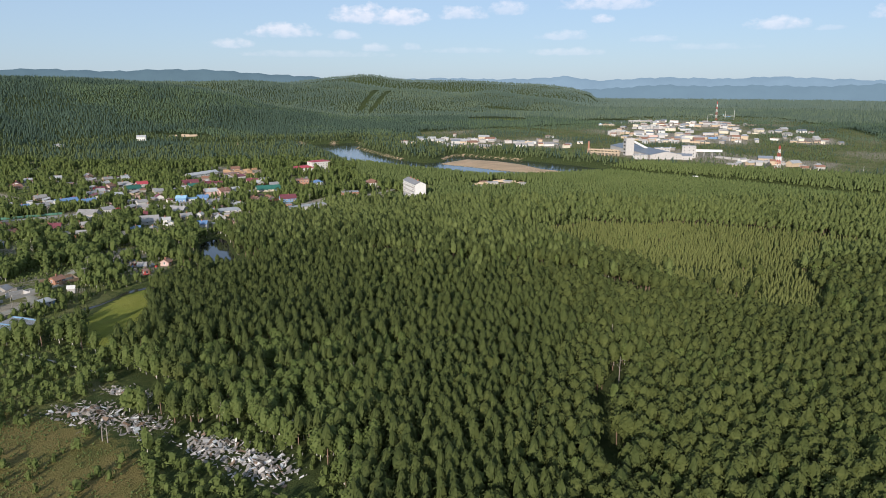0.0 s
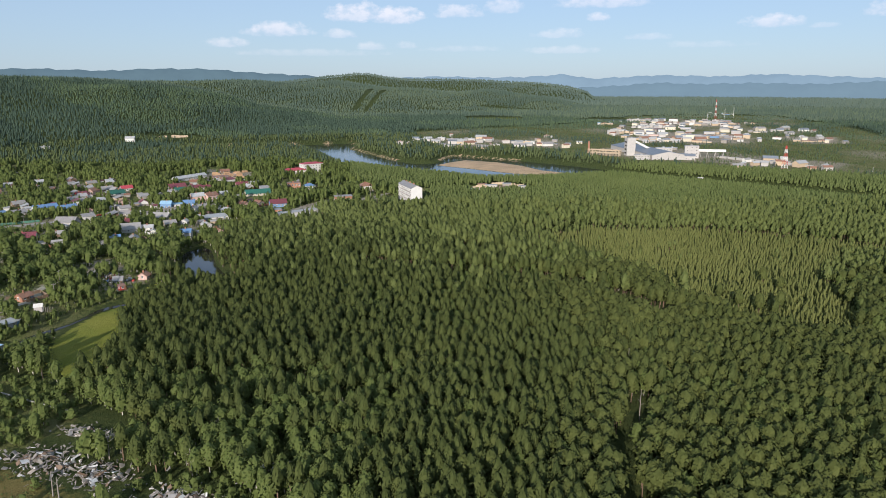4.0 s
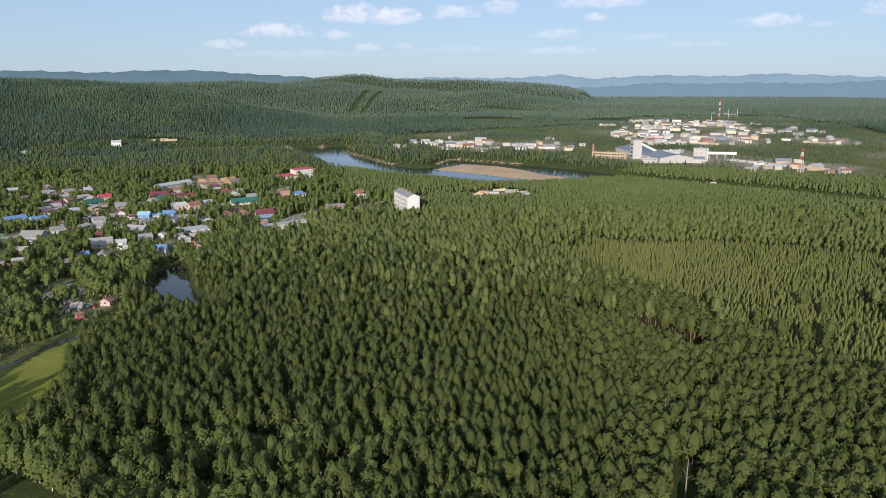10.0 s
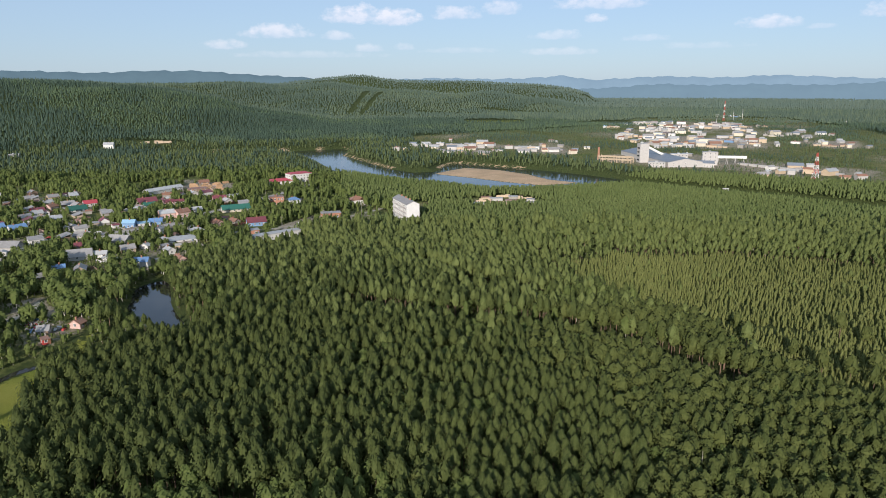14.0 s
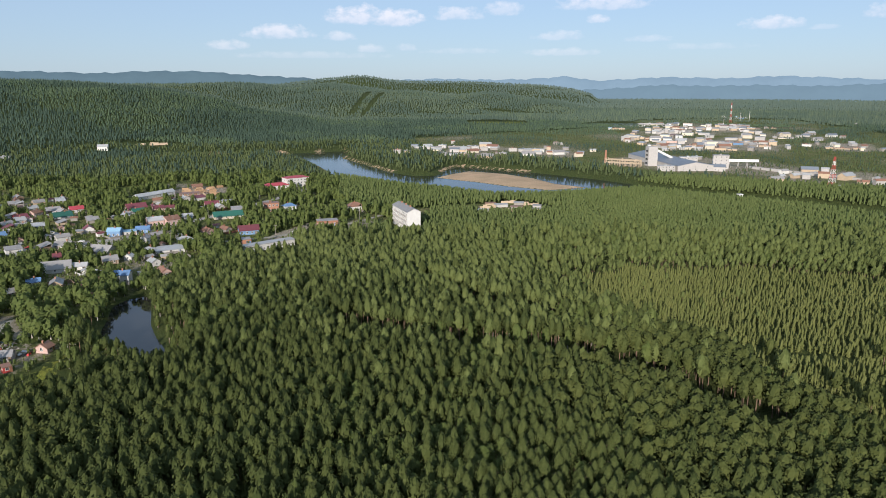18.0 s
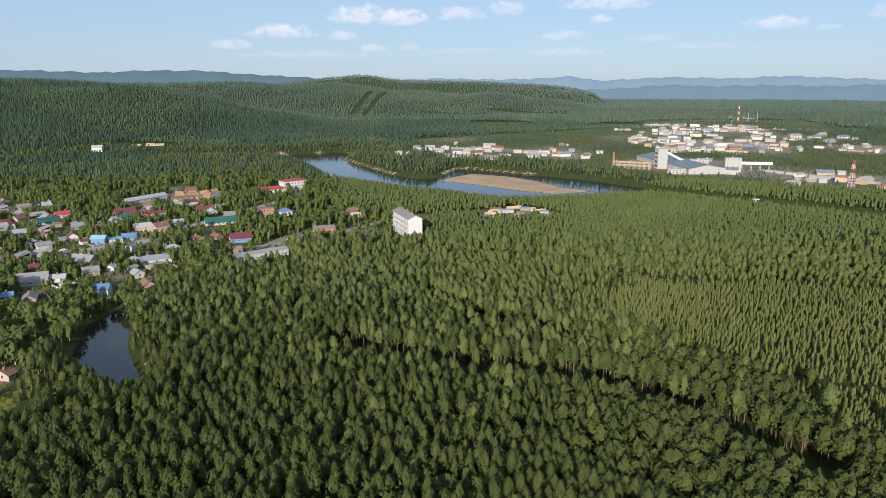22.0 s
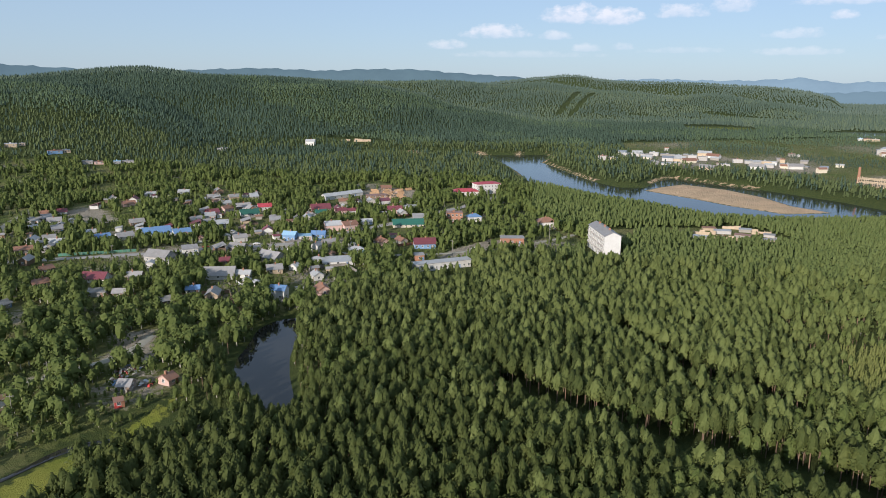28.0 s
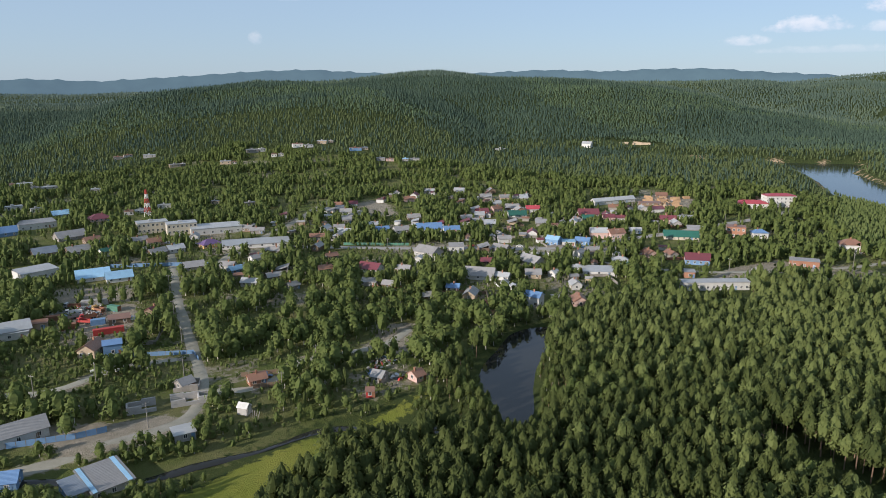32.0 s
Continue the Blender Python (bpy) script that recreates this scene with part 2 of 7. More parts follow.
def foliage(name, dark, mid, light, tree=0.16, patch=0.018):
    """Leaves: tint by tree, by leaf and by stand, with some light coming through."""
    m, nt, ln, b = mat_base(name)
    p = place_of(nt)
    at = nt.new("ShaderNodeAttribute")
    at.attribute_name = "tint"
    isl = nt.new("ShaderNodeNewGeometry").outputs["Random Per Island"]
    ob = nt.new("ShaderNodeObjectInfo").outputs["Random"]
    s = nt.new("ShaderNodeMath")
    s.operation = "ADD"
    ln.new(at.outputs["Fac"], s.inputs[0])
    ln.new(ob, s.inputs[1])
    fr = nt.new("ShaderNodeMath")
    fr.operation = "FRACT"
    ln.new(s.outputs[0], fr.inputs[0])
    c = mixc(nt, ln, fr.outputs[0], dark, mid)
    stand = noise_of(nt, ln, patch, 3, 0.6, p, 0.35, 0.68)
    c = mixc(nt, ln, stand, c, mid)
    lf = nt.new("ShaderNodeMapRange")
    lf.inputs["From Min"].default_value, lf.inputs["To Max"].default_value = 0.35, 0.55
    ln.new(isl, lf.inputs["Value"])
    c = mixc(nt, ln, lf.outputs[0], c, light)
    ln.new(c, b.inputs["Base Color"])
    b.inputs["Roughness"].default_value = 0.75
    b.inputs["Specular IOR Level"].default_value = 0.12
    lay = nt.new("ShaderNodeAttribute")
    lay.attribute_name = "lay"
    turn = nt.new("ShaderNodeVectorTransform")
    turn.vector_type, turn.convert_from, turn.convert_to = "NORMAL", "OBJECT", "WORLD"
    ln.new(lay.outputs["Vector"], turn.inputs[0])
    ln.new(turn.outputs[0], b.inputs["Normal"])
    tr = nt.new("ShaderNodeBsdfTranslucent")
    ln.new(c, tr.inputs["Color"])
    mx = nt.new("ShaderNodeMixShader")
    mx.inputs[0].default_value = tree
    out = nt["Material Output"]
    ln.new(b.outputs[0], mx.inputs[1])
    ln.new(tr.outputs[0], mx.inputs[2])
    ln.new(mx.outputs[0], out.inputs["Surface"])
    return m


M = {}
M["pine"] = foliage("pine_needles", (0.038, 0.053, 0.016), (0.068, 0.084, 0.023), (0.1, 0.116, 0.034))
M["pine_broad"] = foliage("broad_pine_needles", (0.05, 0.064, 0.018), (0.082, 0.096, 0.026), (0.112, 0.126, 0.036))
# lighter copy of the pine needles, with sunlight put into the colour
M["pine_light"] = foliage("sun_tinted_pine_needles", (0.094, 0.118, 0.034), (0.128, 0.152, 0.046), (0.158, 0.18, 0.058), 0.18)
M["young"] = foliage("young_pine_needles", (0.118, 0.138, 0.038), (0.152, 0.166, 0.05), (0.186, 0.19, 0.066), 0.2)
M["birch"] = foliage("birch_leaves", (0.07, 0.098, 0.025), (0.108, 0.136, 0.037), (0.148, 0.172, 0.053), 0.22)
M["mixed"] = foliage("mixed_leaves", (0.088, 0.12, 0.036), (0.124, 0.155, 0.05), (0.152, 0.178, 0.063), 0.2)
# distance haze put into the far foliage colours, bluer and paler farther out
M["far"] = foliage("slope_needles_hazed", (0.034, 0.057, 0.041), (0.055, 0.085, 0.058), (0.076, 0.109, 0.07), 0.1, 0.007)
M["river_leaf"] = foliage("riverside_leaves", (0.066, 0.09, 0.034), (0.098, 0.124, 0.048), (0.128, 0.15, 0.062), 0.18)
M["far_leaf"] = foliage("slope_birch_leaves_hazed", (0.06, 0.092, 0.05), (0.088, 0.125, 0.064), (0.112, 0.147, 0.075), 0.12, 0.007)
M["hill"] = foliage("hill_needles_hazed", (0.05, 0.078, 0.058), (0.072, 0.102, 0.074), (0.092, 0.122, 0.084), 0.1, 0.005)
M["hill_leaf"] = foliage("hill_birch_leaves_hazed", (0.076, 0.106, 0.068), (0.1, 0.13, 0.08), (0.12, 0.15, 0.09), 0.12, 0.005)
M["plain"] = foliage("far_plain_needles_hazed", (0.07, 0.103, 0.083), (0.092, 0.126, 0.1), (0.112, 0.146, 0.116), 0.1, 0.004)
M["plain_leaf"] = foliage("far_plain_leaves_hazed", (0.088, 0.12, 0.09), (0.108, 0.14, 0.104), (0.122, 0.152, 0.112), 0.12, 0.004)
M["bark"] = painted("pine_bark", (0.2, 0.13, 0.08), (0.09, 0.06, 0.045), 0.9, 1.5)
M["birch_bark"] = painted("birch_bark", (0.62, 0.58, 0.5), (0.16, 0.14, 0.12), 0.85, 1.2)
M["dead"] = painted("dead_wood", (0.34, 0.3, 0.25), (0.2, 0.17, 0.14), 0.9, 1.0)
for key, col, dirt in (("white", (0.64, 0.62, 0.57), (0.42, 0.39, 0.34)), ("cream", (0.66, 0.58, 0.44), (0.45, 0.38, 0.28)),
                       ("timber", (0.24, 0.16, 0.1), (0.12, 0.085, 0.06)), ("grey_timber", (0.3, 0.27, 0.23), (0.17, 0.15, 0.13)),
                       ("concrete", (0.46, 0.43, 0.39), (0.28, 0.26, 0.24)), ("pink", (0.62, 0.42, 0.35), (0.45, 0.3, 0.25)),
                       ("tan", (0.5, 0.38, 0.25), (0.33, 0.25, 0.17)), ("blue_paint", (0.16, 0.28, 0.44), (0.11, 0.19, 0.3)),
                       ("orange", (0.6, 0.36, 0.12), (0.42, 0.25, 0.1)), ("rust", (0.28, 0.12, 0.06), (0.14, 0.07, 0.045)),
                       ("dark", (0.05, 0.045, 0.042), (0.03, 0.03, 0.03)), ("chalk", (0.74, 0.72, 0.67), (0.54, 0.51, 0.46)),
                       ("red_paint", (0.45, 0.05, 0.04), (0.3, 0.05, 0.04)), ("green_paint", (0.08, 0.22, 0.14), (0.06, 0.14, 0.1)),
                       ("log", (0.48, 0.3, 0.16), (0.3, 0.19, 0.11)), ("tyre", (0.02, 0.02, 0.02), (0.03, 0.03, 0.03))):
    M[key] = painted(key, col, dirt)
M["brick"] = painted("brick", (0.4, 0.19, 0.11), (0.26, 0.13, 0.085), 0.85, 1.1)
for key, col, dirt in (("slate", (0.34, 0.32, 0.3), (0.2, 0.185, 0.17)), ("red", (0.46, 0.06, 0.075), (0.34, 0.05, 0.06)),
                       ("maroon", (0.2, 0.05, 0.06), (0.13, 0.04, 0.045)), ("blue", (0.13, 0.24, 0.42), (0.12, 0.19, 0.3)),
                       ("light_blue", (0.33, 0.55, 0.72), (0.25, 0.4, 0.52)), ("green", (0.025, 0.13, 0.09), (0.025, 0.09, 0.065)),
                       ("rust_roof", (0.3, 0.15, 0.09), (0.17, 0.09, 0.06)), ("zinc", (0.44, 0.44, 0.43), (0.3, 0.29, 0.27)),
                       ("blue_grey", (0.2, 0.225, 0.255), (0.14, 0.155, 0.175)), ("purple", (0.16, 0.09, 0.2), (0.1, 0.06, 0.13))):
    M["roof_" + key] = ribbed("roof_" + key, col, dirt)


def glass_mat():
    m, nt, ln, b = mat_base("window_glass")
    p = place_of(nt)
    ln.new(mixc(nt, ln, noise_of(nt, ln, 0.8, 2, 0.5, p), (0.02, 0.025, 0.03), (0.06, 0.065, 0.07)), b.inputs["Base Color"])
    b.inputs["Roughness"].default_value = 0.06
    b.inputs["IOR"].default_value = 1.5
    return m


M["glass"] = glass_mat()


def water_mat(name, col, rough, scale):
    m, nt, ln, b = mat_base(name)
    p = place_of(nt)
    ln.new(mixc(nt, ln, noise_of(nt, ln, 0.02, 4, 0.6, p), col, tuple(c * 1.5 for c in col)), b.inputs["Base Color"])
    b.inputs["Roughness"].default_value = rough
    b.inputs["IOR"].default_value = 1.33
    bump_of(nt, ln, b, noise_of(nt, ln, scale, 3, 0.5, p), 0.12, 0.1)
    return m


M["river"] = water_mat("river_water", (0.012, 0.018, 0.02), 0.08, 0.5)
M["pond"] = water_mat("pond_water", (0.02, 0.02, 0.018), 0.02, 0.15)


def ground_mat():
    m, nt, ln, b = mat_base("ground_cover")
    p = place_of(nt)
    n1 = noise_of(nt, ln, 0.045, 5, 0.65, p)
    n2 = noise_of(nt, ln, 0.35, 5, 0.7, p)
    n3 = noise_of(nt, ln, 2.2, 4, 0.7, p)

    def attr(name):
        a = nt.new("ShaderNodeAttribute")
        a.attribute_name = name
        add = nt.new("ShaderNodeMath")
        add.operation = "MULTIPLY_ADD"
        add.inputs[1].default_value = 0.55
        sub = nt.new("ShaderNodeMath")
        sub.operation = "SUBTRACT"
        sub.inputs[1].default_value = 0.28
        ln.new(n2, add.inputs[0])
        ln.new(a.outputs["Fac"], add.inputs[2])
        ln.new(add.outputs[0], sub.inputs[0])
        r = nt.new("ShaderNodeMapRange")
        r.inputs["From Min"].default_value, r.inputs["From Max"].default_value = 0.38, 0.62
        ln.new(sub.outputs[0], r.inputs["Value"])
        return r.outputs[0]

    c = mixc(nt, ln, n2, (0.05, 0.07, 0.022), (0.085, 0.1, 0.03))            # forest floor
    open_ground = mixc(nt, ln, n1, (0.105, 0.135, 0.034), (0.19, 0.18, 0.075))  # rough village grass
    c = mixc(nt, ln, attr("open"), c, open_ground)
    meadow = mixc(nt, ln, n1, (0.2, 0.235, 0.036), (0.28, 0.28, 0.055))
    c = mixc(nt, ln, attr("meadow"), c, meadow)
    dry = mixc(nt, ln, n1, (0.25, 0.19, 0.07), (0.16, 0.15, 0.045))
    c = mixc(nt, ln, attr("dry"), c, dry)
    sand = mixc(nt, ln, n1, (0.66, 0.46, 0.29), (0.52, 0.37, 0.23))
    c = mixc(nt, ln, attr("sand"), c, sand)
    dirt = mixc(nt, ln, n2, (0.42, 0.36, 0.28), (0.3, 0.26, 0.19))
    c = mixc(nt, ln, attr("dirt"), c, dirt)
    f = nt.new("ShaderNodeMath")
    f.operation = "MULTIPLY"
    f.inputs[1].default_value = 0.35
    ln.new(n3, f.inputs[0])
    h = nt.new("ShaderNodeMix")
    h.data_type, h.blend_type = "RGBA", "MULTIPLY"
    ln.new(f.outputs[0], h.inputs["Factor"])
    ln.new(c, h.inputs["A"])
    h.inputs["B"].default_value = (0.55, 0.55, 0.5, 1)
    ln.new(h.outputs["Result"], b.inputs["Base Color"])
    b.inputs["Roughness"].default_value = 0.95
    b.inputs["Specular IOR Level"].default_value = 0.1
    bump_of(nt, ln, b, n3, 0.8, 0.5)
    return m


M["ground"] = ground_mat()
M["gravel"] = painted("gravel_road", (0.36, 0.33, 0.27), (0.2, 0.19, 0.12), 0.95, 0.3)
M["asphalt"] = painted("worn_asphalt", (0.32, 0.3, 0.28), (0.42, 0.38, 0.32), 0.9, 0.2)
M["steel"] = painted("galvanised_steel", (0.5, 0.51, 0.52), (0.35, 0.34, 0.33), 0.4, 1.0, 0.6)


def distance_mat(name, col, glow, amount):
    """Plain far distance; the lit air before it is painted as surface glow."""
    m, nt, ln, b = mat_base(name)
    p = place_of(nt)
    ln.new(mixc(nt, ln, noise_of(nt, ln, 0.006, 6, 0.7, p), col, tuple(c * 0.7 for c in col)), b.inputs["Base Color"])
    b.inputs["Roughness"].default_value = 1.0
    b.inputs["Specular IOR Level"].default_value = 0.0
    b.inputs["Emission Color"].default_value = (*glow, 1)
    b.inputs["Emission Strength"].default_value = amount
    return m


# ridges emit a blue glow that stands in for haze
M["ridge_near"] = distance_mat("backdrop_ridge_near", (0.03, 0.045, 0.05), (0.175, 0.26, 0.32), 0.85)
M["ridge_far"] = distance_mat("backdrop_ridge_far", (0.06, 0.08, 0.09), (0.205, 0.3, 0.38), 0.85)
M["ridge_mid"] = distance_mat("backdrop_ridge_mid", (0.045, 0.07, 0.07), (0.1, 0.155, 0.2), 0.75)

# ---- plan ----
POND = [(-158, 452), (-156, 462), (-150, 469), (-144, 462), (-137, 445), (-129, 424), (-121, 409), (-112, 395), (-108, 385), (-106, 376),
        (-114, 381), (-122, 388), (-130, 394), (-141, 403), (-148, 417), (-152, 432), (-156, 444)]
SANDBAR = [(-4, 953), (14, 985), (35, 1012), (77, 985), (106, 944), (124, 897), (152, 870), (112, 851), (72, 880), (42, 912), (14, 936)]
RIVER_FAR = [(-420, 1215), (-300, 1235), (-218, 1256), (-157, 1291), (-138, 1240), (-145, 1180), (-107, 1100), (-83, 1048), (-58, 1000), (-30, 968),
             (-6, 975), (10, 1040), (25, 1066), (61, 1036), (111, 1000), (137, 976), (176, 937), (211, 889), (249, 837), (278, 806), (330, 770), (356, 735), (430, 660), (520, 610), (640, 560)]
RIVER_NEAR = [(640, 500), (500, 555), (410, 605), (345, 668), (310, 715), (268, 752), (232, 788), (196, 818), (160, 816), (130, 806), (92, 792), (55, 793), (10, 832), (-30, 856),
              (-60, 884), (-92, 922), (-132, 982), (-160, 1065), (-192, 1140), (-235, 1195), (-300, 1185), (-420, 1165)]
RIVER = RIVER_FAR + RIVER_NEAR
LAKE = [(352, 1830), (362, 1935), (430, 2010), (520, 2000), (500, 1900), (430, 1840)]
CREEK = [(-120, 368), (-138, 362), (-151, 349), (-158, 341), (-162, 331), (-163, 318), (-166, 305), (-176, 292), (-190, 280), (-215, 255)]
MEADOW = [(-146, 384), (-143, 365), (-142, 337), (-131, 302), (-121, 280), (-122, 258), (-140, 262), (-152, 285), (-158, 305), (-156, 335), (-150, 352), (-148, 370)]
DRY = [(-140, 212), (-118, 200), (-92, 186), (-76, 168), (-70, 150), (-64, 120), (-200, 110), (-215, 190), (-175, 225)]
VILLAGE = [(-112, 575), (-96, 590), (-58, 612), (-30, 640), (-20, 690), (-60, 705), (-92, 760), (-108, 880), (-200, 930), (-330, 900), (-520, 880), (-800, 780), (-800, 250), (-300, 180),
           (-215, 185), (-150, 208), (-122, 208), (-112, 228), (-120, 252), (-160, 262), (-168, 300), (-160, 352), (-150, 376), (-163, 450), (-152, 482), (-134, 520), (-120, 548)]
TOWN = [(-10, 1185), (60, 1130), (150, 1075), (250, 950), (330, 860), (480, 800), (620, 860), (780, 1250), (900, 1700), (960, 2150), (540, 2080), (350, 1700), (120, 1550), (-60, 1420)]
TOWN_BARE = [(296, 1290), (366, 1580), (616, 1854), (709, 1790), (619, 1440), (540, 1200), (410, 1150)]
SAND_LOT = [(583, 1180), (630, 1165), (700, 1285), (637, 1300)]
FIELD = [(62, 1830), (150, 1800), (215, 1830), (225, 2010), (150, 2060), (72, 2030)]
PIPE_FIELD = [(-175, 262), (-122, 244), (-88, 222), (-92, 212), (-121, 198), (-150, 190), (-200, 190)]
RIDES = [[(-40, 410), (-21, 402), (11, 388), (39, 383), (63, 368), (81, 346), (96, 318)],
         [(-11, 476), (18, 440), (38, 430), (54, 412), (83, 402), (101, 388), (150, 372)], [(64, 238), (52, 212), (46, 186), (44, 165)]]
APT_YARD = [(-110, 690), (-60, 690), (-40, 645), (-34, 632), (-20, 645), (-8, 690), (0, 700), (28, 690), (98, 688), (92, 712), (70, 738), (28, 732), (-10, 712), (-60, 704), (-100, 706)]
YOUNG = [(75, 490), (72, 425), (88, 402), (104, 372), (110, 335), (128, 300), (155, 278), (172, 290), (187, 353), (228, 418), (275, 445), (240, 480), (185, 500), (120, 505)]


def inside(px, py, poly):
    px, py = np.asarray(px, float), np.asarray(py, float)
    hit = np.zeros(px.shape, bool)
    for (x0, y0), (x1, y1) in zip(poly, poly[1:] + poly[:1]):
        if y0 != y1:
            hit ^= ((y0 > py) != (y1 > py)) & (px < (x1 - x0) * (py - y0) / (y1 - y0) + x0)
    return hit


def line_dist(px, py, pts):
    px, py = np.asarray(px, float), np.asarray(py, float)
    best = np.full(px.shape, 1e9)
    for (x0, y0), (x1, y1) in zip(pts, pts[1:]):
        dx, dy = x1 - x0, y1 - y0
        u = np.clip(((px - x0) * dx + (py - y0) * dy) / (dx * dx + dy * dy + 1e-9), 0, 1)
        best = np.minimum(best, np.hypot(px - x0 - u * dx, py - y0 - u * dy))
    return best


def signed(px, py, poly):
    """Distance to a polygon's edge, positive within."""
    d = line_dist(px, py, poly + poly[:1])
    return np.where(inside(px, py, poly), d, -d)


def sstep(a):
    a = np.clip(a, 0, 1)
    return a * a * (3 - 2 * a)


def waves(x, y):
    """Gentle unevenness of the ground, within about 1.5 m."""
    return 0.8 * np.sin(x / 61 + 1.3) * np.sin(y / 83 + 0.4) + 0.5 * np.sin(x / 37 - y / 53) + 0.25 * np.sin(x / 23 + y / 19 + 2)


def rolling(x, y):
    return (np.sin(x / 210 + 1) * np.cos(y / 260 + 2) + 0.6 * np.sin(x / 97 + y / 120) + 0.35 * np.sin(x / 43 - y / 61 + 1)) * 0.5


def hills(x, y):
    """Four wooded hills one behind the other: each a crest (height in degrees over the eye line, by bearing) with spurs and gullies."""
    dx, dy = x + 3, y - 185
    r, az = np.hypot(dx, dy), np.degrees(np.arctan2(-dx, dy))
    spur = 80 * np.sin(x / 330 + 1.4 * np.sin(y / 450 + 1)) + 55 * np.sin(x / 190 - y / 270 + 2) + 25 * np.sin(x / 95 + y / 130)

    def hill(bearing, lift, crest, foot, back):
        top = np.maximum(108 - 15 + crest * np.tan(np.radians(np.interp(az, bearing, lift))), 0)
        lo = np.interp(az, foot[0], foot[1]) + spur
        away = crest + spur * 0.6
        return top * sstep((r - lo) / (away - lo)) ** 0.85 * (1 - 0.75 * sstep((r - away - 40) / back))

    a = hill([31, 37, 40.5, 43, 48, 51, 54, 59, 63.5, 66.7, 70, 74], [-3.4, -1.5, -0.85, -0.45, -0.12, -0.22, -0.42, -0.9, -1.9, -2.9, -4.0, -5], 1480,
             ([30, 42, 55, 75], [760, 780, 860, 950]), 420)
    b = hill([2, 5, 8.8, 12.2, 15, 17.4, 22.3, 26, 31, 33, 38, 44, 48, 52, 60], [-3.6, -3.1, -2.65, -2.2, -1.75, -1.05, -0.35, 0.05, 0.48, 0.58, 0.78, 0.5, 0.25, 0.05, -1.5], 1900,
             ([0, 12, 20, 30, 45], [1400, 1330, 1100, 980, 1100]), 500)
    c = hill([-14, -12.5, -9.6, -4.2, -0.4, 4.4, 7, 8.2, 9.8, 14.3, 17.4, 24, 32, 45, 58], [-2.6, -2.0, -1.45, -0.95, -0.9, -0.45, -0.28, -0.05, 0.02, 0.12, 0.02, -0.08, -0.1, -0.2, -1.5], 2680,
             ([-14, 0, 20], [2150, 2080, 2050]), 500)
    d = hill([-13.4, -12.8, -12, -10.6, -7.1, -4.2, 0.5, 2.5, 5.5, 9, 12, 20], [-2.2, -1.6, -1.0, -0.55, -0.1, 0.0, 0.13, 0.22, 0.45, 0.3, -0.1, -0.8], 3600, ([-14, 20], [2900, 2900]), 600)
    h = np.maximum(np.maximum(a, b), np.maximum(c, d))
    return h + rolling(x, y) * 11 * np.clip(h / 60, 0, 1) + 4 * np.sin(x / 90 + y / 140) * np.sin(x / 110 - y / 170 + 1) * np.clip(h / 30, 0, 1)


def ground_z(x, y):
    x, y = np.asarray(x, float), np.asarray(y, float)
    z = 6 + waves(x, y) * 0.6 + hills(x, y)
    s = signed(x, y, RIVER)
    z = np.where(s > -40, np.minimum(z, 0.5 + np.clip(-s, -8, 40) * 0.34), z)
    s = np.maximum(signed(x, y, SANDBAR), -20)
    z = np.maximum(z, np.where(s > -6, 0.15 + np.clip(s, -6, 9) * 0.12, -9))
    s = signed(x, y, POND)
    z = np.where(s > -10, np.minimum(z, 4.2 - s * 0.35), z)
    s = signed(x, y, LAKE)
    z = np.where(s > -60, np.minimum(z, 4.0 - s * 0.05), z)
    s = line_dist(x, y, CREEK)
    return np.where(s < 14, np.minimum(z, 3.7 + 0.16 * s), z)


def gz(x, y):
    return float(ground_z(np.array([x]), np.array([y]))[0])


def spaced(lo, a, b, hi, step, grow):
    mid = list(np.arange(a, b, step))
    out, s = [b], step
    while out[-1] < hi:
        s = min(s * grow, 90)
        out.append(out[-1] + s)
    down, s = [], step
    v = a
    while v > lo:
        s = min(s * grow, 90)
        v -= s
        down.append(v)
    return np.array(down[::-1] + mid + out)


# roads and yards, needed for the ground cover
ROADS = [([(-420, 452), (-370, 424), (-319, 394), (-247, 357), (-220, 343), (-206, 335), (-189, 319), (-196, 299), (-200, 281), (-215, 255)], 4.4, "gravel"),
         ([(-300, 268), (-262, 287), (-251, 295), (-243, 308), (-250, 317), (-251, 328), (-240, 346)], 4.5, "gravel"),
         ([(-206, 335), (-192, 345), (-194, 358), (-203, 372), (-194, 387), (-186, 404), (-192, 425)], 4.0, "gravel"),
         ([(-470, 440), (-380, 480), (-298, 534), (-262, 562), (-224, 590), (-208, 616), (-196, 645), (-176, 690), (-150, 760), (-130, 830)], 7.0, "asphalt"),
         ([(-224, 590), (-180, 582), (-150, 585), (-120, 600), (-88, 628), (-62, 655), (-44, 690)], 3.6, "gravel"),
         ([(-319, 394), (-345, 430), (-380, 480), (-420, 560), (-470, 640)], 6.0, "gravel")]
YARDS = [[(-200, 318), (-186, 322), (-186, 304), (-196, 288), (-214, 282), (-222, 292), (-206, 305)], [(-190, 392), (-176, 400), (-172, 412), (-186, 414), (-196, 404)],
         [(-236, 578), (-205, 600), (-188, 622), (-180, 612), (-202, 586), (-228, 566)], [(-120, 585), (-100, 600), (-84, 640), (-100, 650), (-118, 612)],
         [(-330, 352), (-300, 340), (-290, 356), (-322, 376)], [(-440, 640), (-380, 600), (-372, 622), (-430, 662)]]

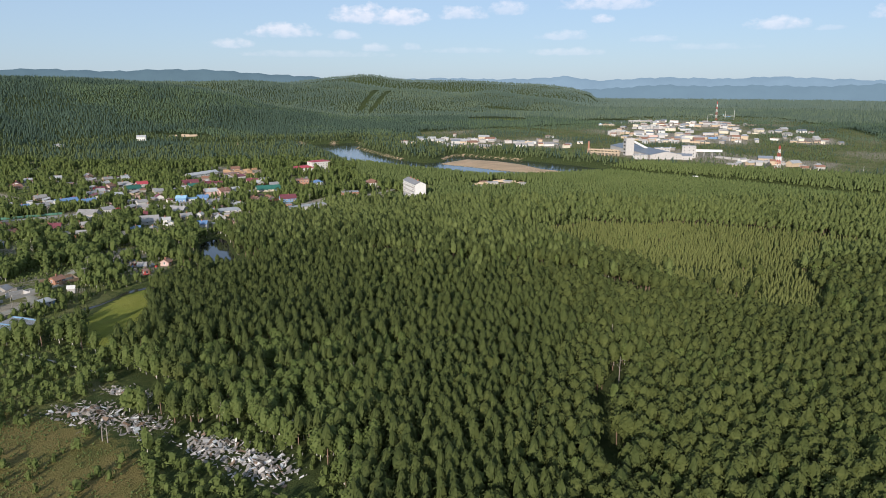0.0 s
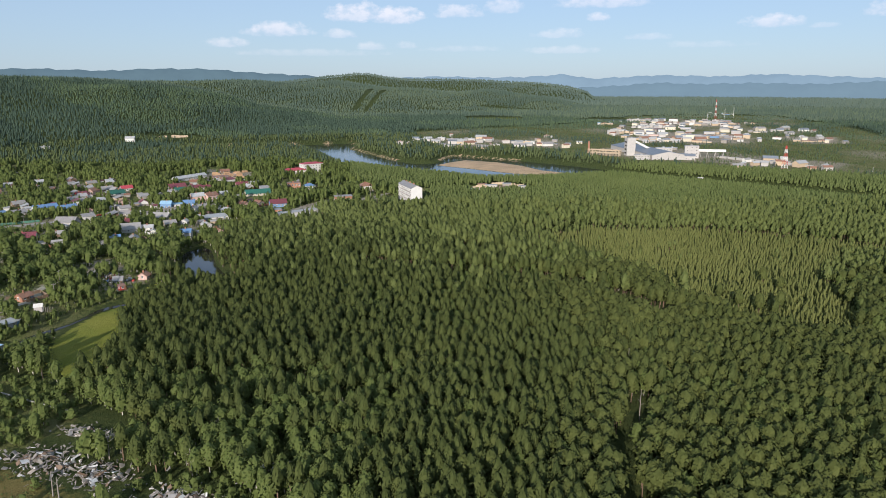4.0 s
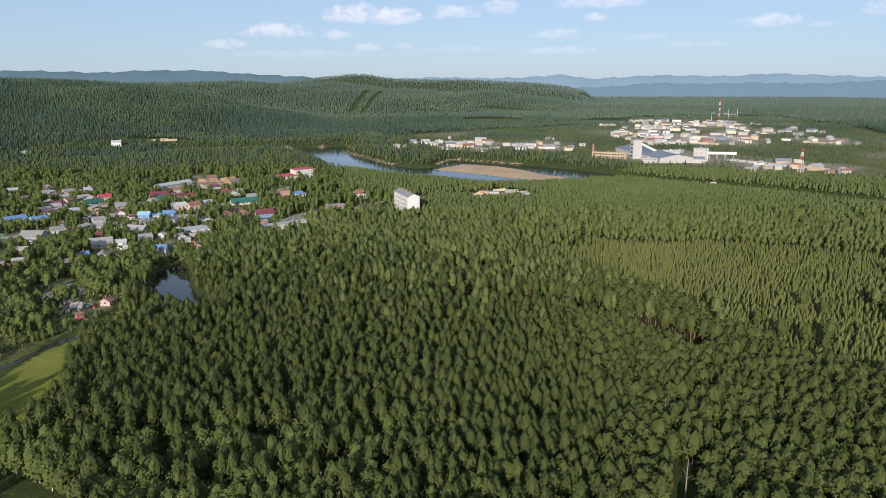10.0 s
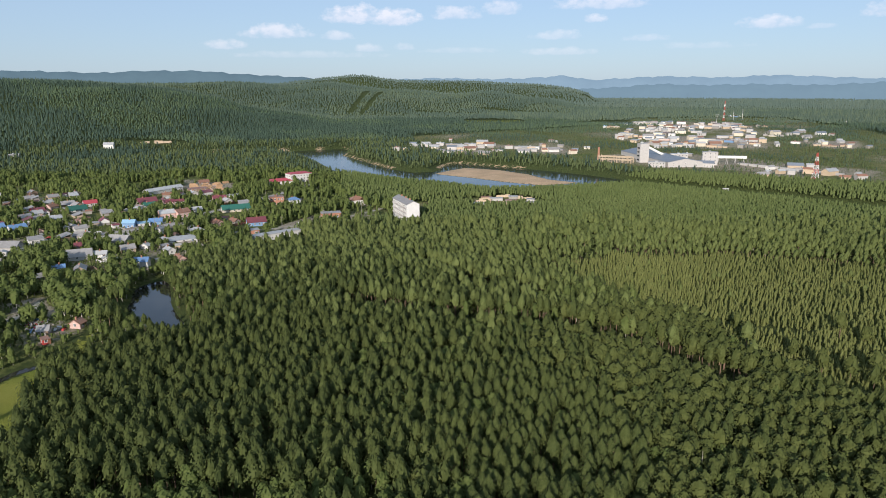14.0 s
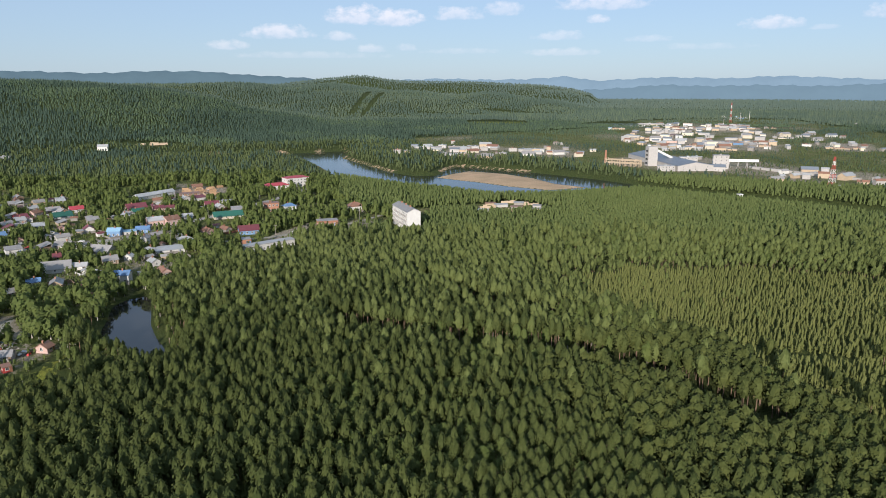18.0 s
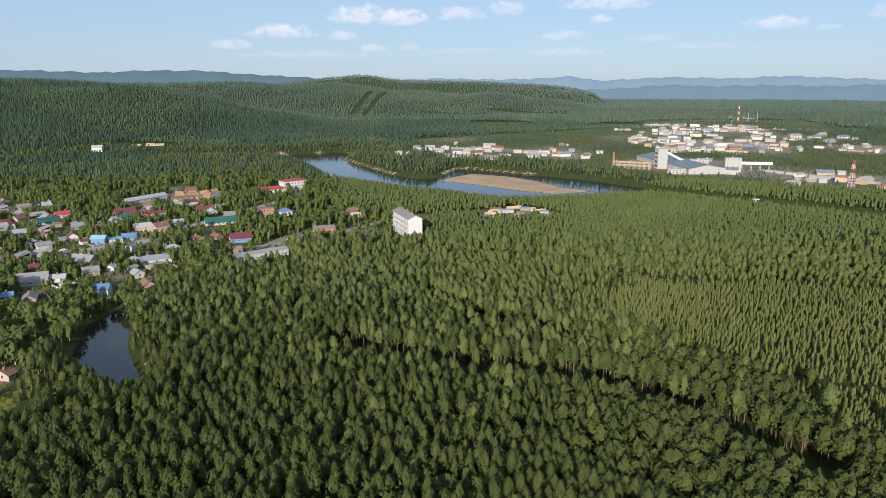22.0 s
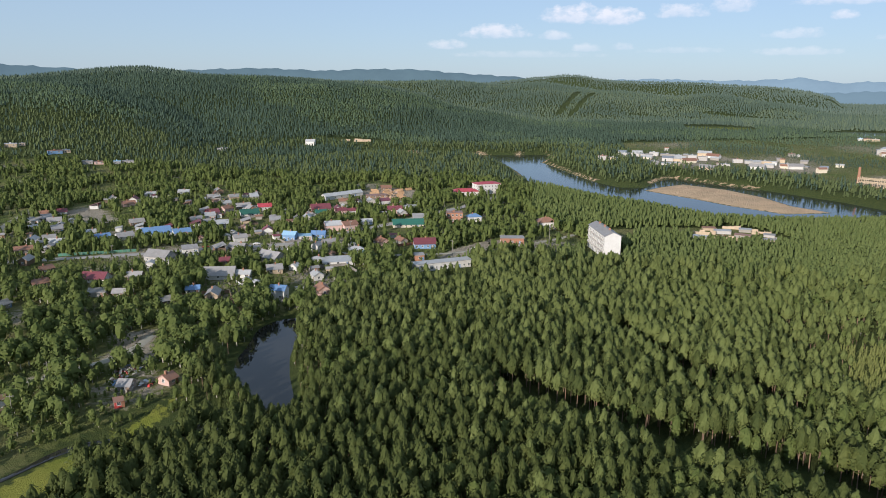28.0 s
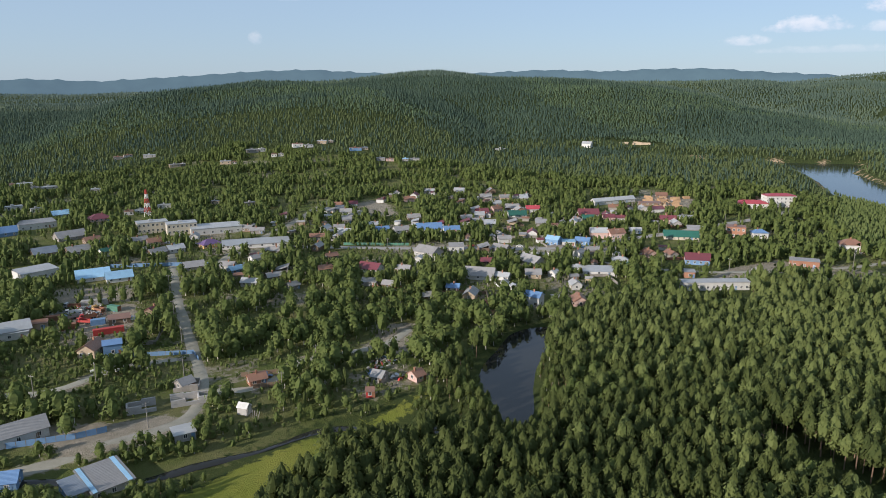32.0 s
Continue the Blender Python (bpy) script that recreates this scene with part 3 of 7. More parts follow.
LOG_YARD = [(-262, 812), (-254, 846), (-214, 838), (-198, 776), (-228, 760), (-246, 770)]
CLEAR = [LOG_YARD, [(-238, 293), (-241, 311), (-243, 326), (-232, 346), (-204, 330), (-208, 309)],
         [(-227, 351), (-217, 369), (-197, 356), (-203, 337)],
         [(-341, 343), (-312, 368), (-271, 346), (-293, 323)],
         [(-272, 354), (-257, 362), (-234, 347), (-249, 334)],
         [(-379, 360), (-350, 390), (-322, 376), (-350, 350)],
         [(-209, 420), (-196, 435), (-180, 415), (-191, 402)],
         [(-414, 468), (-381, 497), (-348, 476), (-379, 446)],
         [(-295, 552), (-217, 606), (-203, 587), (-279, 534)],
         [(-299, 504), (-260, 543), (-244, 522), (-277, 482)],
         [(-180, 372), (-170, 398), (-150, 394), (-152, 364), (-166, 360)]]
gx = spaced(-4700, -440, 460, 3200, 5.0, 1.07)
gy = spaced(-260, 130, 1010, 4850, 5.0, 1.07)
GX, GY = np.meshgrid(gx, gy)
GZ = ground_z(GX, GY)
far_out = np.hypot(GX, GY - 100) > 4860


def sheet(name, X, Y, Z, material, attrs=()):
    ny, nx = X.shape
    idx = np.arange(ny * nx).reshape(ny, nx)
    quads = np.stack([idx[:-1, :-1], idx[:-1, 1:], idx[1:, 1:], idx[1:, :-1]], -1).reshape(-1, 4)
    me = bpy.data.meshes.new(name)
    me.vertices.add(ny * nx)
    me.vertices.foreach_set("co", np.stack([X, Y, Z], -1).astype(np.float32).ravel())
    me.loops.add(quads.size)
    me.loops.foreach_set("vertex_index", quads.astype(np.int32).ravel())
    me.polygons.add(len(quads))
    me.polygons.foreach_set("loop_start", (np.arange(len(quads)) * 4).astype(np.int32))
    me.polygons.foreach_set("use_smooth", np.ones(len(quads), bool))
    me.update(calc_edges=True)
    for key, values in attrs:
        me.attributes.new(key, "FLOAT", "POINT").data.foreach_set("value", values.astype(np.float32).ravel())
    me.materials.append(material)
    return new(name, me)


def soft_in(poly, width=5.0):
    return np.clip(signed(GX, GY, poly) / width + 0.5, 0, 1)


open_a = np.maximum.reduce([soft_in(VILLAGE, 14), soft_in(TOWN, 40), soft_in(APT_YARD, 8)])
dirt_a = np.maximum.reduce([soft_in(y, 4) for y in YARDS])
for pts, wide, _ in ROADS:
    dirt_a = np.maximum(dirt_a, np.clip(1.15 - np.abs(line_dist(GX, GY, pts)) / (wide * 0.95), 0, 1) * 0.8)
CLUSTERS = ((480, 1290, 75), (545, 1640, 85), (270, 1010, 50), (50, 1195, 75), (150, 1165, 60), (625, 1235, 60), (455, 1530, 45), (355, 1350, 50), (415, 895, 60), (640, 1660, 60), (660, 1420, 45), (380, 1220, 45), (500, 1820, 60))


def in_cluster(x, y):
    wob = 18 * np.sin(x / 17 + 1) * np.sin(y / 23)
    return np.maximum.reduce([1.5 - np.hypot(x - a, (y - b) * 0.8) / (r + wob) for a, b, r in CLUSTERS])


town_bare = soft_in([(250, 1020), (330, 930), (470, 850), (520, 905), (420, 1060), (300, 1150), (230, 1100)], 30)
patchy = np.sin(GX / 19 + 1.5 * np.sin(GY / 27)) * np.sin(GY / 23 + 1.2 * np.sin(GX / 31))
dirt_a = np.maximum.reduce([dirt_a, soft_in(VILLAGE, 30) * np.clip(0.1 + 0.6 * patchy, 0, 0.6) * (GY > 400), *[soft_in(c, 5) * f for c, f in zip(CLEAR, (0.85, 0.2, 0.45, 0.7, 0.35, 0.75, 0.8, 0.6, 0.7, 0.5, 0.5))], town_bare * 0.62, soft_in(SAND_LOT, 20), soft_in(TOWN_BARE, 50) * np.clip(0.5 + 0.35 * patchy + 0.25 * np.sin(GX / 61) * np.sin(GY / 90), 0.1, 0.95), np.clip(in_cluster(GX, GY), 0, 0.75) * (0.72 + 0.3 * np.sin(GX / 21) * np.sin(GY / 31 + 2)), soft_in(TOWN, 60) * (0.24 + 0.3 * np.sin(GX / 47 + 1) * np.sin(GY / 71))])
sand_a = np.maximum(soft_in(SANDBAR, 5), np.clip(1 - np.abs(signed(GX, GY, RIVER) + 2) / 6, 0, 1) * (GY > 1000) * 0.75)
ground = sheet("ground", GX, GY, GZ, M["ground"], (("open", open_a), ("meadow", np.maximum(soft_in(MEADOW, 6), soft_in(FIELD, 20) * 0.52)),
               ("dry", soft_in(DRY, 10)), ("dirt", dirt_a), ("sand", sand_a)))
tagged(ground, "uneven grassy ground with worn dirt yards and forest floor", "ground", kind="structure")


def flat_poly(name, poly, z, material, label, category):
    bm = bmesh.new()
    bm.faces.new([bm.verts.new((x, y, z)) for x, y in poly])
    bmesh.ops.triangulate(bm, faces=bm.faces)
    me = bpy.data.meshes.new(name)
    bm.to_mesh(me)
    bm.free()
    me.materials.append(material)
    return tagged(new(name, me), label, category, kind="structure")


flat_poly("water", RIVER, 0.0, M["river"], "calm dark river reflecting the pale sky", "river")
flat_poly("water", [(-175, 365), (-90, 365), (-90, 480), (-175, 480)], 4.15, M["pond"], "still brown pond water between wooded banks", "pond")
flat_poly("water", [(300, 1790), (580, 1790), (580, 2060), (300, 2060)], 4.1, M["river"], "distant pale lake among scrub", "lake")


def ribbon(name, pts, wide, material, lift, label):
    dense = []
    for (x0, y0), (x1, y1) in zip(pts, pts[1:]):
        n = max(1, int(math.hypot(x1 - x0, y1 - y0) / 4))
        dense += [(x0 + (x1 - x0) * k / n, y0 + (y1 - y0) * k / n) for k in range(n)]
    dense.append(pts[-1])
    d = np.array(dense)
    for _ in range(6):
        d[1:-1] = (d[:-2] + 2 * d[1:-1] + d[2:]) / 4
    t = np.gradient(d, axis=0)
    t /= np.linalg.norm(t, axis=1)[:, None]
    nrm = np.stack([-t[:, 1], t[:, 0]], -1)
    u = np.linspace(-0.5, 0.5, 5)
    w = wide * (1 + 0.12 * np.sin(np.arange(len(d)) * 0.7))
    X = d[:, None, 0] + nrm[:, None, 0] * u * w[:, None]
    Y = d[:, None, 1] + nrm[:, None, 1] * u * w[:, None]
    Z = ground_z(X, Y) + lift + 0.06 * (1 - (2 * u) ** 2) - 0.14 * (np.abs(u) > 0.45)
    return tagged(sheet(name, X, Y, Z, material), label, "road", kind="structure")


for pts, wide, key in ROADS:
    ribbon("road", pts, wide, M[key], 0.13, "pale unpaved village lane with worn tracks" if key == "gravel" else "worn grey asphalt village street")

bends = [(x + 3.6 * math.sin(k * 1.9), y + 3.0 * math.cos(k * 2.3)) for k, (x, y) in enumerate(CREEK)]
creek = ribbon("water", bends, 3.0, M["pond"], 0.35, "narrow dark creek winding through wet grass")
tagged(creek, "narrow dark creek winding through wet grass", "creek", kind="structure")

# far distance: ridges behind everything, too far to shift
def ridge(name, r, rows, material, label):
    az = np.linspace(rows[0][0], rows[-1][0], 160)
    el = np.interp(az, [a for a, _ in rows], [e for _, e in rows]) + 0.04 * np.sin(az * 3.1) + 0.03 * np.sin(az * 7.7 + 1)
    k = np.linspace(0, 1, 8)[:, None]
    A = np.radians(az)[None, :] + 0 * k
    R = r - 260 * (1 - k)
    top = 108 + r * np.tan(np.radians(el))[None, :]
    Z = -5 + (top + 5) * sstep(k) ** 0.8
    return tagged(sheet(name, R * -np.sin(A), 150 + R * np.cos(A), Z, material), label, "hills", kind="structure")


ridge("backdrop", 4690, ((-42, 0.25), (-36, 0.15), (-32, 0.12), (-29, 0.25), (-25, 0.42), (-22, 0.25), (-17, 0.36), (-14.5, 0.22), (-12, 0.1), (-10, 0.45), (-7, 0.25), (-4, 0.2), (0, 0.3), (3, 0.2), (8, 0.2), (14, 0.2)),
      M["ridge_far"], "distant wooded ridge on the horizon, blue haze painted as glow")
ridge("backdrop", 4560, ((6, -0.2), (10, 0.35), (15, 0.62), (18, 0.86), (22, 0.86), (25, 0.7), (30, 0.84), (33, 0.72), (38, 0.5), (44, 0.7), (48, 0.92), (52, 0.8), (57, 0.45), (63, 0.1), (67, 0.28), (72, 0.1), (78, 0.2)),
      M["ridge_mid"], "distant dark wooded ridge, blue-green haze painted as glow")
ridge("backdrop", 4450, ((-42, -0.1), (-37, -0.2), (-32, -0.1), (-28, -0.3), (-24, -0.22), (-20, -0.3), (-17, -0.2), (-14, -0.45), (-11, -0.6)), M["ridge_near"], "far forested plain, its blue haze painted as glow")

# ---- buildings and things ----
FOOTPRINTS = []
dice = random.Random(5)


def part(name, bm, material, parent, label=""):
    me = bpy.data.meshes.new(name)
    bm.to_mesh(me)
    bm.free()
    for m in material if isinstance(material, (list, tuple)) else (material,):
        me.materials.append(m)
    ob = new(name, me)
    ob.parent = parent
    return tagged(ob, label) if label else ob


def shared(name, me, m, parent):
    ob = new(name, me)
    ob.parent, ob.matrix_basis = parent, m
    return ob


def box(bm, x0, x1, y0, y1, z0, z1, mat=0):
    v = [bm.verts.new(p) for p in ((x0, y0, z0), (x1, y0, z0), (x1, y1, z0), (x0, y1, z0), (x0, y0, z1), (x1, y0, z1), (x1, y1, z1), (x0, y1, z1))]
    for f in ((3, 2, 1, 0), (4, 5, 6, 7), (0, 1, 5, 4), (1, 2, 6, 5), (2, 3, 7, 6), (3, 0, 4, 7)):
        bm.faces.new([v[i] for i in f]).material_index = mat
    return v


def beam(bm, p, q, r, sides=4, r2=None):
    """Round or square bar from p to q."""
    p, q = Vector(p), Vector(q)
    turn = (q - p).to_track_quat("Z", "Y").to_matrix()
    rings = []
    for c, rr in ((p, r), (q, r2 if r2 is not None else r)):
        rings.append([bm.verts.new(c + turn @ Vector((rr * math.cos(k * 2 * math.pi / sides + 0.785), rr * math.sin(k * 2 * math.pi / sides + 0.785), 0))) for k in range(sides)])
    for k in range(sides):
        bm.faces.new((rings[0][k], rings[0][(k + 1) % sides], rings[1][(k + 1) % sides], rings[1][k]))
    bm.faces.new(rings[0][::-1])
    bm.faces.new(rings[1])


def slab(bm, pts, thick):
    """A slanting sheet with thickness, from corners in order."""
    pts = [Vector(p) for p in pts]
    n = (pts[1] - pts[0]).cross(pts[2] - pts[0]).normalized() * thick
    a, b = [bm.verts.new(p) for p in pts], [bm.verts.new(p - n) for p in pts]
    bm.faces.new(a)
    bm.faces.new(b[::-1])
    for k in range(len(a)):
        j = (k + 1) % len(a)
        bm.faces.new((a[k], b[k], b[j], a[j]))


def thing(name, x, y, rot, label, category, group="", z=None, reach_r=None):
    root = new(name)
    root.matrix_basis = pose(x, y, gz(x, y) if z is None else z, 0, 0, rot)
    if reach_r:
        FOOTPRINTS.append((x, y, reach_r))
    return tagged(root, label, category, group)


def window_meshes(w, h):
    f, p = bmesh.new(), bmesh.new()
    for a in ((-w / 2 - 0.08, -w / 2 + 0.05, -h / 2 - 0.08, h / 2 + 0.08), (w / 2 - 0.05, w / 2 + 0.08, -h / 2 - 0.08, h / 2 + 0.08),
              (-w / 2 + 0.05, w / 2 - 0.05, -h / 2 - 0.08, -h / 2 + 0.05), (-w / 2 + 0.05, w / 2 - 0.05, h / 2 - 0.05, h / 2 + 0.08), (-0.035, 0.035, -h / 2 + 0.05, h / 2 - 0.05)):
        box(f, a[0], a[1], -0.07, 0.05, a[2], a[3])
    box(p, -w / 2 + 0.05, w / 2 - 0.05, -0.02, 0.03, -h / 2 + 0.05, h / 2 - 0.05)
    out = []
    for nm, b, m in (("window", f, M["chalk"]), ("pane", p, M["glass"])):
        me = bpy.data.meshes.new(nm)
        b.to_mesh(me)
        b.free()
        me.materials.append(m)
        out.append(me)
    return out


WIN = {}


def put_window(parent, m, w=1.1, h=1.3):
    key = (w, h)
    if key not in WIN:
        WIN[key] = window_meshes(w, h)
    f = shared("window", WIN[key][0], m, parent)
    shared("pane", WIN[key][1], Matrix(), f)


def windows_along(parent, w, d, z, n_long, n_short, ww=1.1, hh=1.3, sides="flr"):
    for k in range(n_long):
        u = -w / 2 + w * (k + 0.5) / n_long
        if "f" in sides:
            put_window(parent, pose(u, -d / 2, z), ww, hh)
        if "b" in sides:
            put_window(parent, pose(u, d / 2, z, 0, 0, 180), ww, hh)
    for k in range(n_short):
        u = -d / 2 + d * (k + 0.5) / n_short
        if "r" in sides:
            put_window(parent, pose(w / 2, u, z, 0, 0, 90), ww, hh)
        if "l" in sides:
            put_window(parent, pose(-w / 2, u, z, 0, 0, -90), ww, hh)


def gable_roof(bm, w, d, h, rise, over=0.45, thick=0.14):
    """Ridge along x."""
    e = rise * over / (d / 2)
    for s in (-1, 1):
        pts = [(-w / 2 - over, s * (d / 2 + over), h - e), (w / 2 + over, s * (d / 2 + over), h - e), (w / 2 + over, 0, h + rise), (-w / 2 - over, 0, h + rise)]
        slab(bm, pts if s < 0 else pts[::-1], thick)


def hip_roof(bm, w, d, h, rise, over=0.45):
    a, b = w / 2 + over, d / 2 + over
    r = max(0.3, w / 2 - d / 2)
    lo = [bm.verts.new(p) for p in ((-a, -b, h - 0.1), (a, -b, h - 0.1), (a, b, h - 0.1), (-a, b, h - 0.1))]
    ed = [bm.verts.new((v.co.x, v.co.y, h + 0.06)) for v in lo]
    t = [bm.verts.new((-r, 0, h + rise)), bm.verts.new((r, 0, h + rise))]
    bm.faces.new(lo[::-1])
    for k in range(4):
        bm.faces.new((lo[k], lo[(k + 1) % 4], ed[(k + 1) % 4], ed[k]))
    bm.faces.new((ed[0], ed[1], t[1], t[0]))
    bm.faces.new((ed[2], ed[3], t[0], t[1]))
    bm.faces.new((ed[1], ed[2], t[1]))
    bm.faces.new((ed[3], ed[0], t[0]))


def house(x, y, rot, w, d, h, wall, roof, label, shape="gable", rise=None, wins=(3, 2), name="house", category="house", chimney=True, group=""):
    """A village house or shed: walls, roof, windows, door, chimney."""
    rise = rise if rise is not None else d * 0.32
    root = thing(name, x, y, rot, label, category, group, reach_r=max(w, d) * 0.5)
    b = bmesh.new()
    box(b, -w / 2, w / 2, -d / 2, d / 2, -0.8, h)
    if shape == "gable":
        for s in (-1, 1):
            v = [b.verts.new(p) for p in ((s * w / 2, -d / 2, h), (s * w / 2, d / 2, h), (s * w / 2, 0, h + rise - 0.1))]
            u = [b.verts.new((s * (w / 2 - 0.2), q.co.y, q.co.z)) for q in v]
            b.faces.new(v if s > 0 else v[::-1])
            b.faces.new(u[::-1] if s > 0 else u)
    part("wall", b, M[wall], root)
    b = bmesh.new()
    if shape == "gable":
        gable_roof(b, w, d, h, rise)
    elif shape == "hip":
        hip_roof(b, w, d, h, rise)
    else:
        slab(b, [(-w / 2 - 0.3, -d / 2 - 0.4, h + 0.1), (w / 2 + 0.3, -d / 2 - 0.4, h + 0.1), (w / 2 + 0.3, d / 2 + 0.4, h + 0.1 + rise), (-w / 2 - 0.3, d / 2 + 0.4, h + 0.1 + rise)], 0.12)
        box(b, -w / 2 + 0.01, w / 2 - 0.01, d / 2 - 0.25, d / 2 - 0.01, h, h + rise - 0.06)
    part("roof", b, M["roof_" + roof], root)
    floors = max(1, int(h / 2.9))
    if wins:
        for f in range(floors):
            windows_along(root, w, d, 1.6 + f * 2.8, *wins)
    if wins or y < 600:
        b = bmesh.new()
        box(b, w * 0.28, w * 0.28 + 0.95, -d / 2 - 0.06, -d / 2 + 0.05, 0.0, 2.05)
        part("door", b, M[dice.choice(("timber", "rust", "blue_paint", "grey_timber"))], root)
    if chimney and shape != "flat":
        b = bmesh.new()
        cx = dice.uniform(-0.25, 0.25) * w
        box(b, cx - 0.3, cx + 0.3, -0.55, 0.05, h + rise * 0.5, h + rise + 0.8)
        box(b, cx - 0.38, cx + 0.38, -0.63, 0.13, h + rise + 0.8, h + rise + 0.95)
        part("chimney", b, M["brick"], root)
    return root


def fence(pts, high, key, label, pitch=2.5):
    """Posts and board panels along a line."""
    x0, y0 = pts[0]
    z0 = gz(x0, y0)
    root = thing("fence", x0, y0, 0, label, "fence")
    pm = bmesh.new()
    box(pm, -0.06, 0.06, -0.06, 0.06, -0.5, high + 0.1)
    post_me = bpy.data.meshes.new("post")
    pm.to_mesh(post_me)
    pm.free()
    post_me.materials.append(M["grey_timber"])
    cache = {}
    for (ax, ay), (bx, by) in zip(pts, pts[1:]):
        n = max(1, round(math.hypot(bx - ax, by - ay) / pitch))
        L = math.hypot(bx - ax, by - ay) / n
        ang = math.degrees(math.atan2(by - ay, bx - ax))
        if round(L, 2) not in cache:
            b = bmesh.new()
            box(b, 0.08, L - 0.08, -0.03, 0.03, 0.1, high)
            box(b, 0.02, L - 0.02, 0.032, 0.09, high * 0.3, high * 0.3 + 0.1)
            box(b, 0.02, L - 0.02, 0.032, 0.09, high * 0.8, high * 0.8 + 0.1)
            me = bpy.data.meshes.new("panel")
            b.to_mesh(me)
            b.free()
            me.materials.append(M[key])
            cache[round(L, 2)] = me
        for k in range(n):
            px, py = ax + (bx - ax) * k / n, ay + (by - ay) * k / n
            m = pose(px - x0, py - y0, gz(px, py) - z0, 0, 0, ang)
            shared("post", post_me, m, root)
            shared("panel", cache[round(L, 2)], m, root)


def apartment():
    """Four-storey slab with a shallow gable, facing south-west."""
    w, d, h = 35.5, 9.8, 14.4
    root = thing("apartment_building", -25.7, 631.7, -69.9, "white four-storey apartment block with grey roof", "building", z=6.0, reach_r=10)
    for k in (-12, -6, 6, 12):
        q = Vector((-25.7, 631.7)) + Vector((math.cos(radians(-69.9)), math.sin(radians(-69.9)))) * k
        FOOTPRINTS.append((q.x, q.y, 8))
    b = bmesh.new()
    box(b, -w / 2, w / 2, -d / 2, d / 2, -1, h)
    for s in (-1, 1):
        v = [b.verts.new(p) for p in ((s * w / 2, -d / 2, h), (s * w / 2, d / 2, h), (s * w / 2, 0, h + 2.2))]
        b.faces.new(v if s > 0 else v[::-1])
    part("wall", b, M["chalk"], root)
    b = bmesh.new()
    gable_roof(b, w, d, h, 2.3, 0.5, 0.2)
    part("roof", b, M["roof_slate"], root, "pale grey sheet roof")
    for f in range(4):
        windows_along(root, w, d, 2.2 + f * 3.4, 11, 0, 1.3, 1.4, "fb")
    bal = bmesh.new()
    box(bal, -1.6, 1.6, -1.1, 0.0, 0, 0.15)
    box(bal, -1.6, 1.6, -1.1, -1.0, 0.15, 1.1)
    box(bal, -1.6, -1.52, -1.0, 0.0, 0.15, 1.1)
    box(bal, 1.52, 1.6, -1.0, 0.0, 0.15, 1.1)
    me = bpy.data.meshes.new("balcony")
    bal.to_mesh(me)
    bal.free()
    me.materials.append(M["concrete"])
    for f in range(1, 4):
        for k in range(6):
            shared("balcony", me, pose(-w / 2 + 3.4 + k * 5.7, -d / 2, 0.5 + f * 3.4), root)
    for k in range(3):
        b = bmesh.new()
        cx = -10 + 10 * k
        box(b, cx - 0.5, cx + 0.5, -0.5, 0.5, h + 1.6, h + 3.3)
        part("chimney", b, M["brick"], root)


def lattice_mast(x, y, high, foot, bands, name, label, z=None, bar=0.12):
    """Square lattice mast in painted bands, each leg, brace and rung a part."""
    root = thing(name, x, y, dice.uniform(0, 45), label, "tower", z=z)
    for k in range(bands):
        paint = M["red_paint" if k % 2 == 0 else "chalk"]
        z0, z1 = high * k / bands, high * (k + 1) / bands
        r0, r1 = foot * (1 - 0.82 * k / bands), foot * (1 - 0.82 * (k + 1) / bands)
        c0 = [Vector((r0 * sx, r0 * sy, z0)) for sx, sy in ((-1, -1), (1, -1), (1, 1), (-1, 1))]
        c1 = [Vector((r1 * sx, r1 * sy, z1)) for sx, sy in ((-1, -1), (1, -1), (1, 1), (-1, 1))]
        for i in range(4):
            j = (i + 1) % 4
            for nm, p, q, r in (("leg", c0[i], c1[i], bar * 1.3), ("brace", c0[i], c1[j], bar * 0.8), ("rung", c1[i], c1[j], bar * 0.8)):
                b = bmesh.new()
                beam(b, p, q, r)
                part(nm, b, paint, root)
    return root


def pole(x, y, high, label="weathered wooden power pole with crossarm", arm=True):
    root = thing("utility_pole", x, y, dice.uniform(0, 180), label, "utility pole", "power poles")
    b = bmesh.new()
    beam(b, (0, 0, -0.6), (0, 0, high), 0.16, 6, 0.1)
    part("pole", b, M["grey_timber"], root)
    if arm:
        b = bmesh.new()
        box(b, -1.0, 1.0, -0.06, 0.06, high - 0.7, high - 0.56)
        part("crossarm", b, M["grey_timber"], root)
        for u in (-0.9, 0, 0.9):
            b = bmesh.new()
            beam(b, (u, 0, high - 0.56), (u, 0, high - 0.3), 0.06, 6, 0.04)
            part("insulator", b, M["chalk"], root)


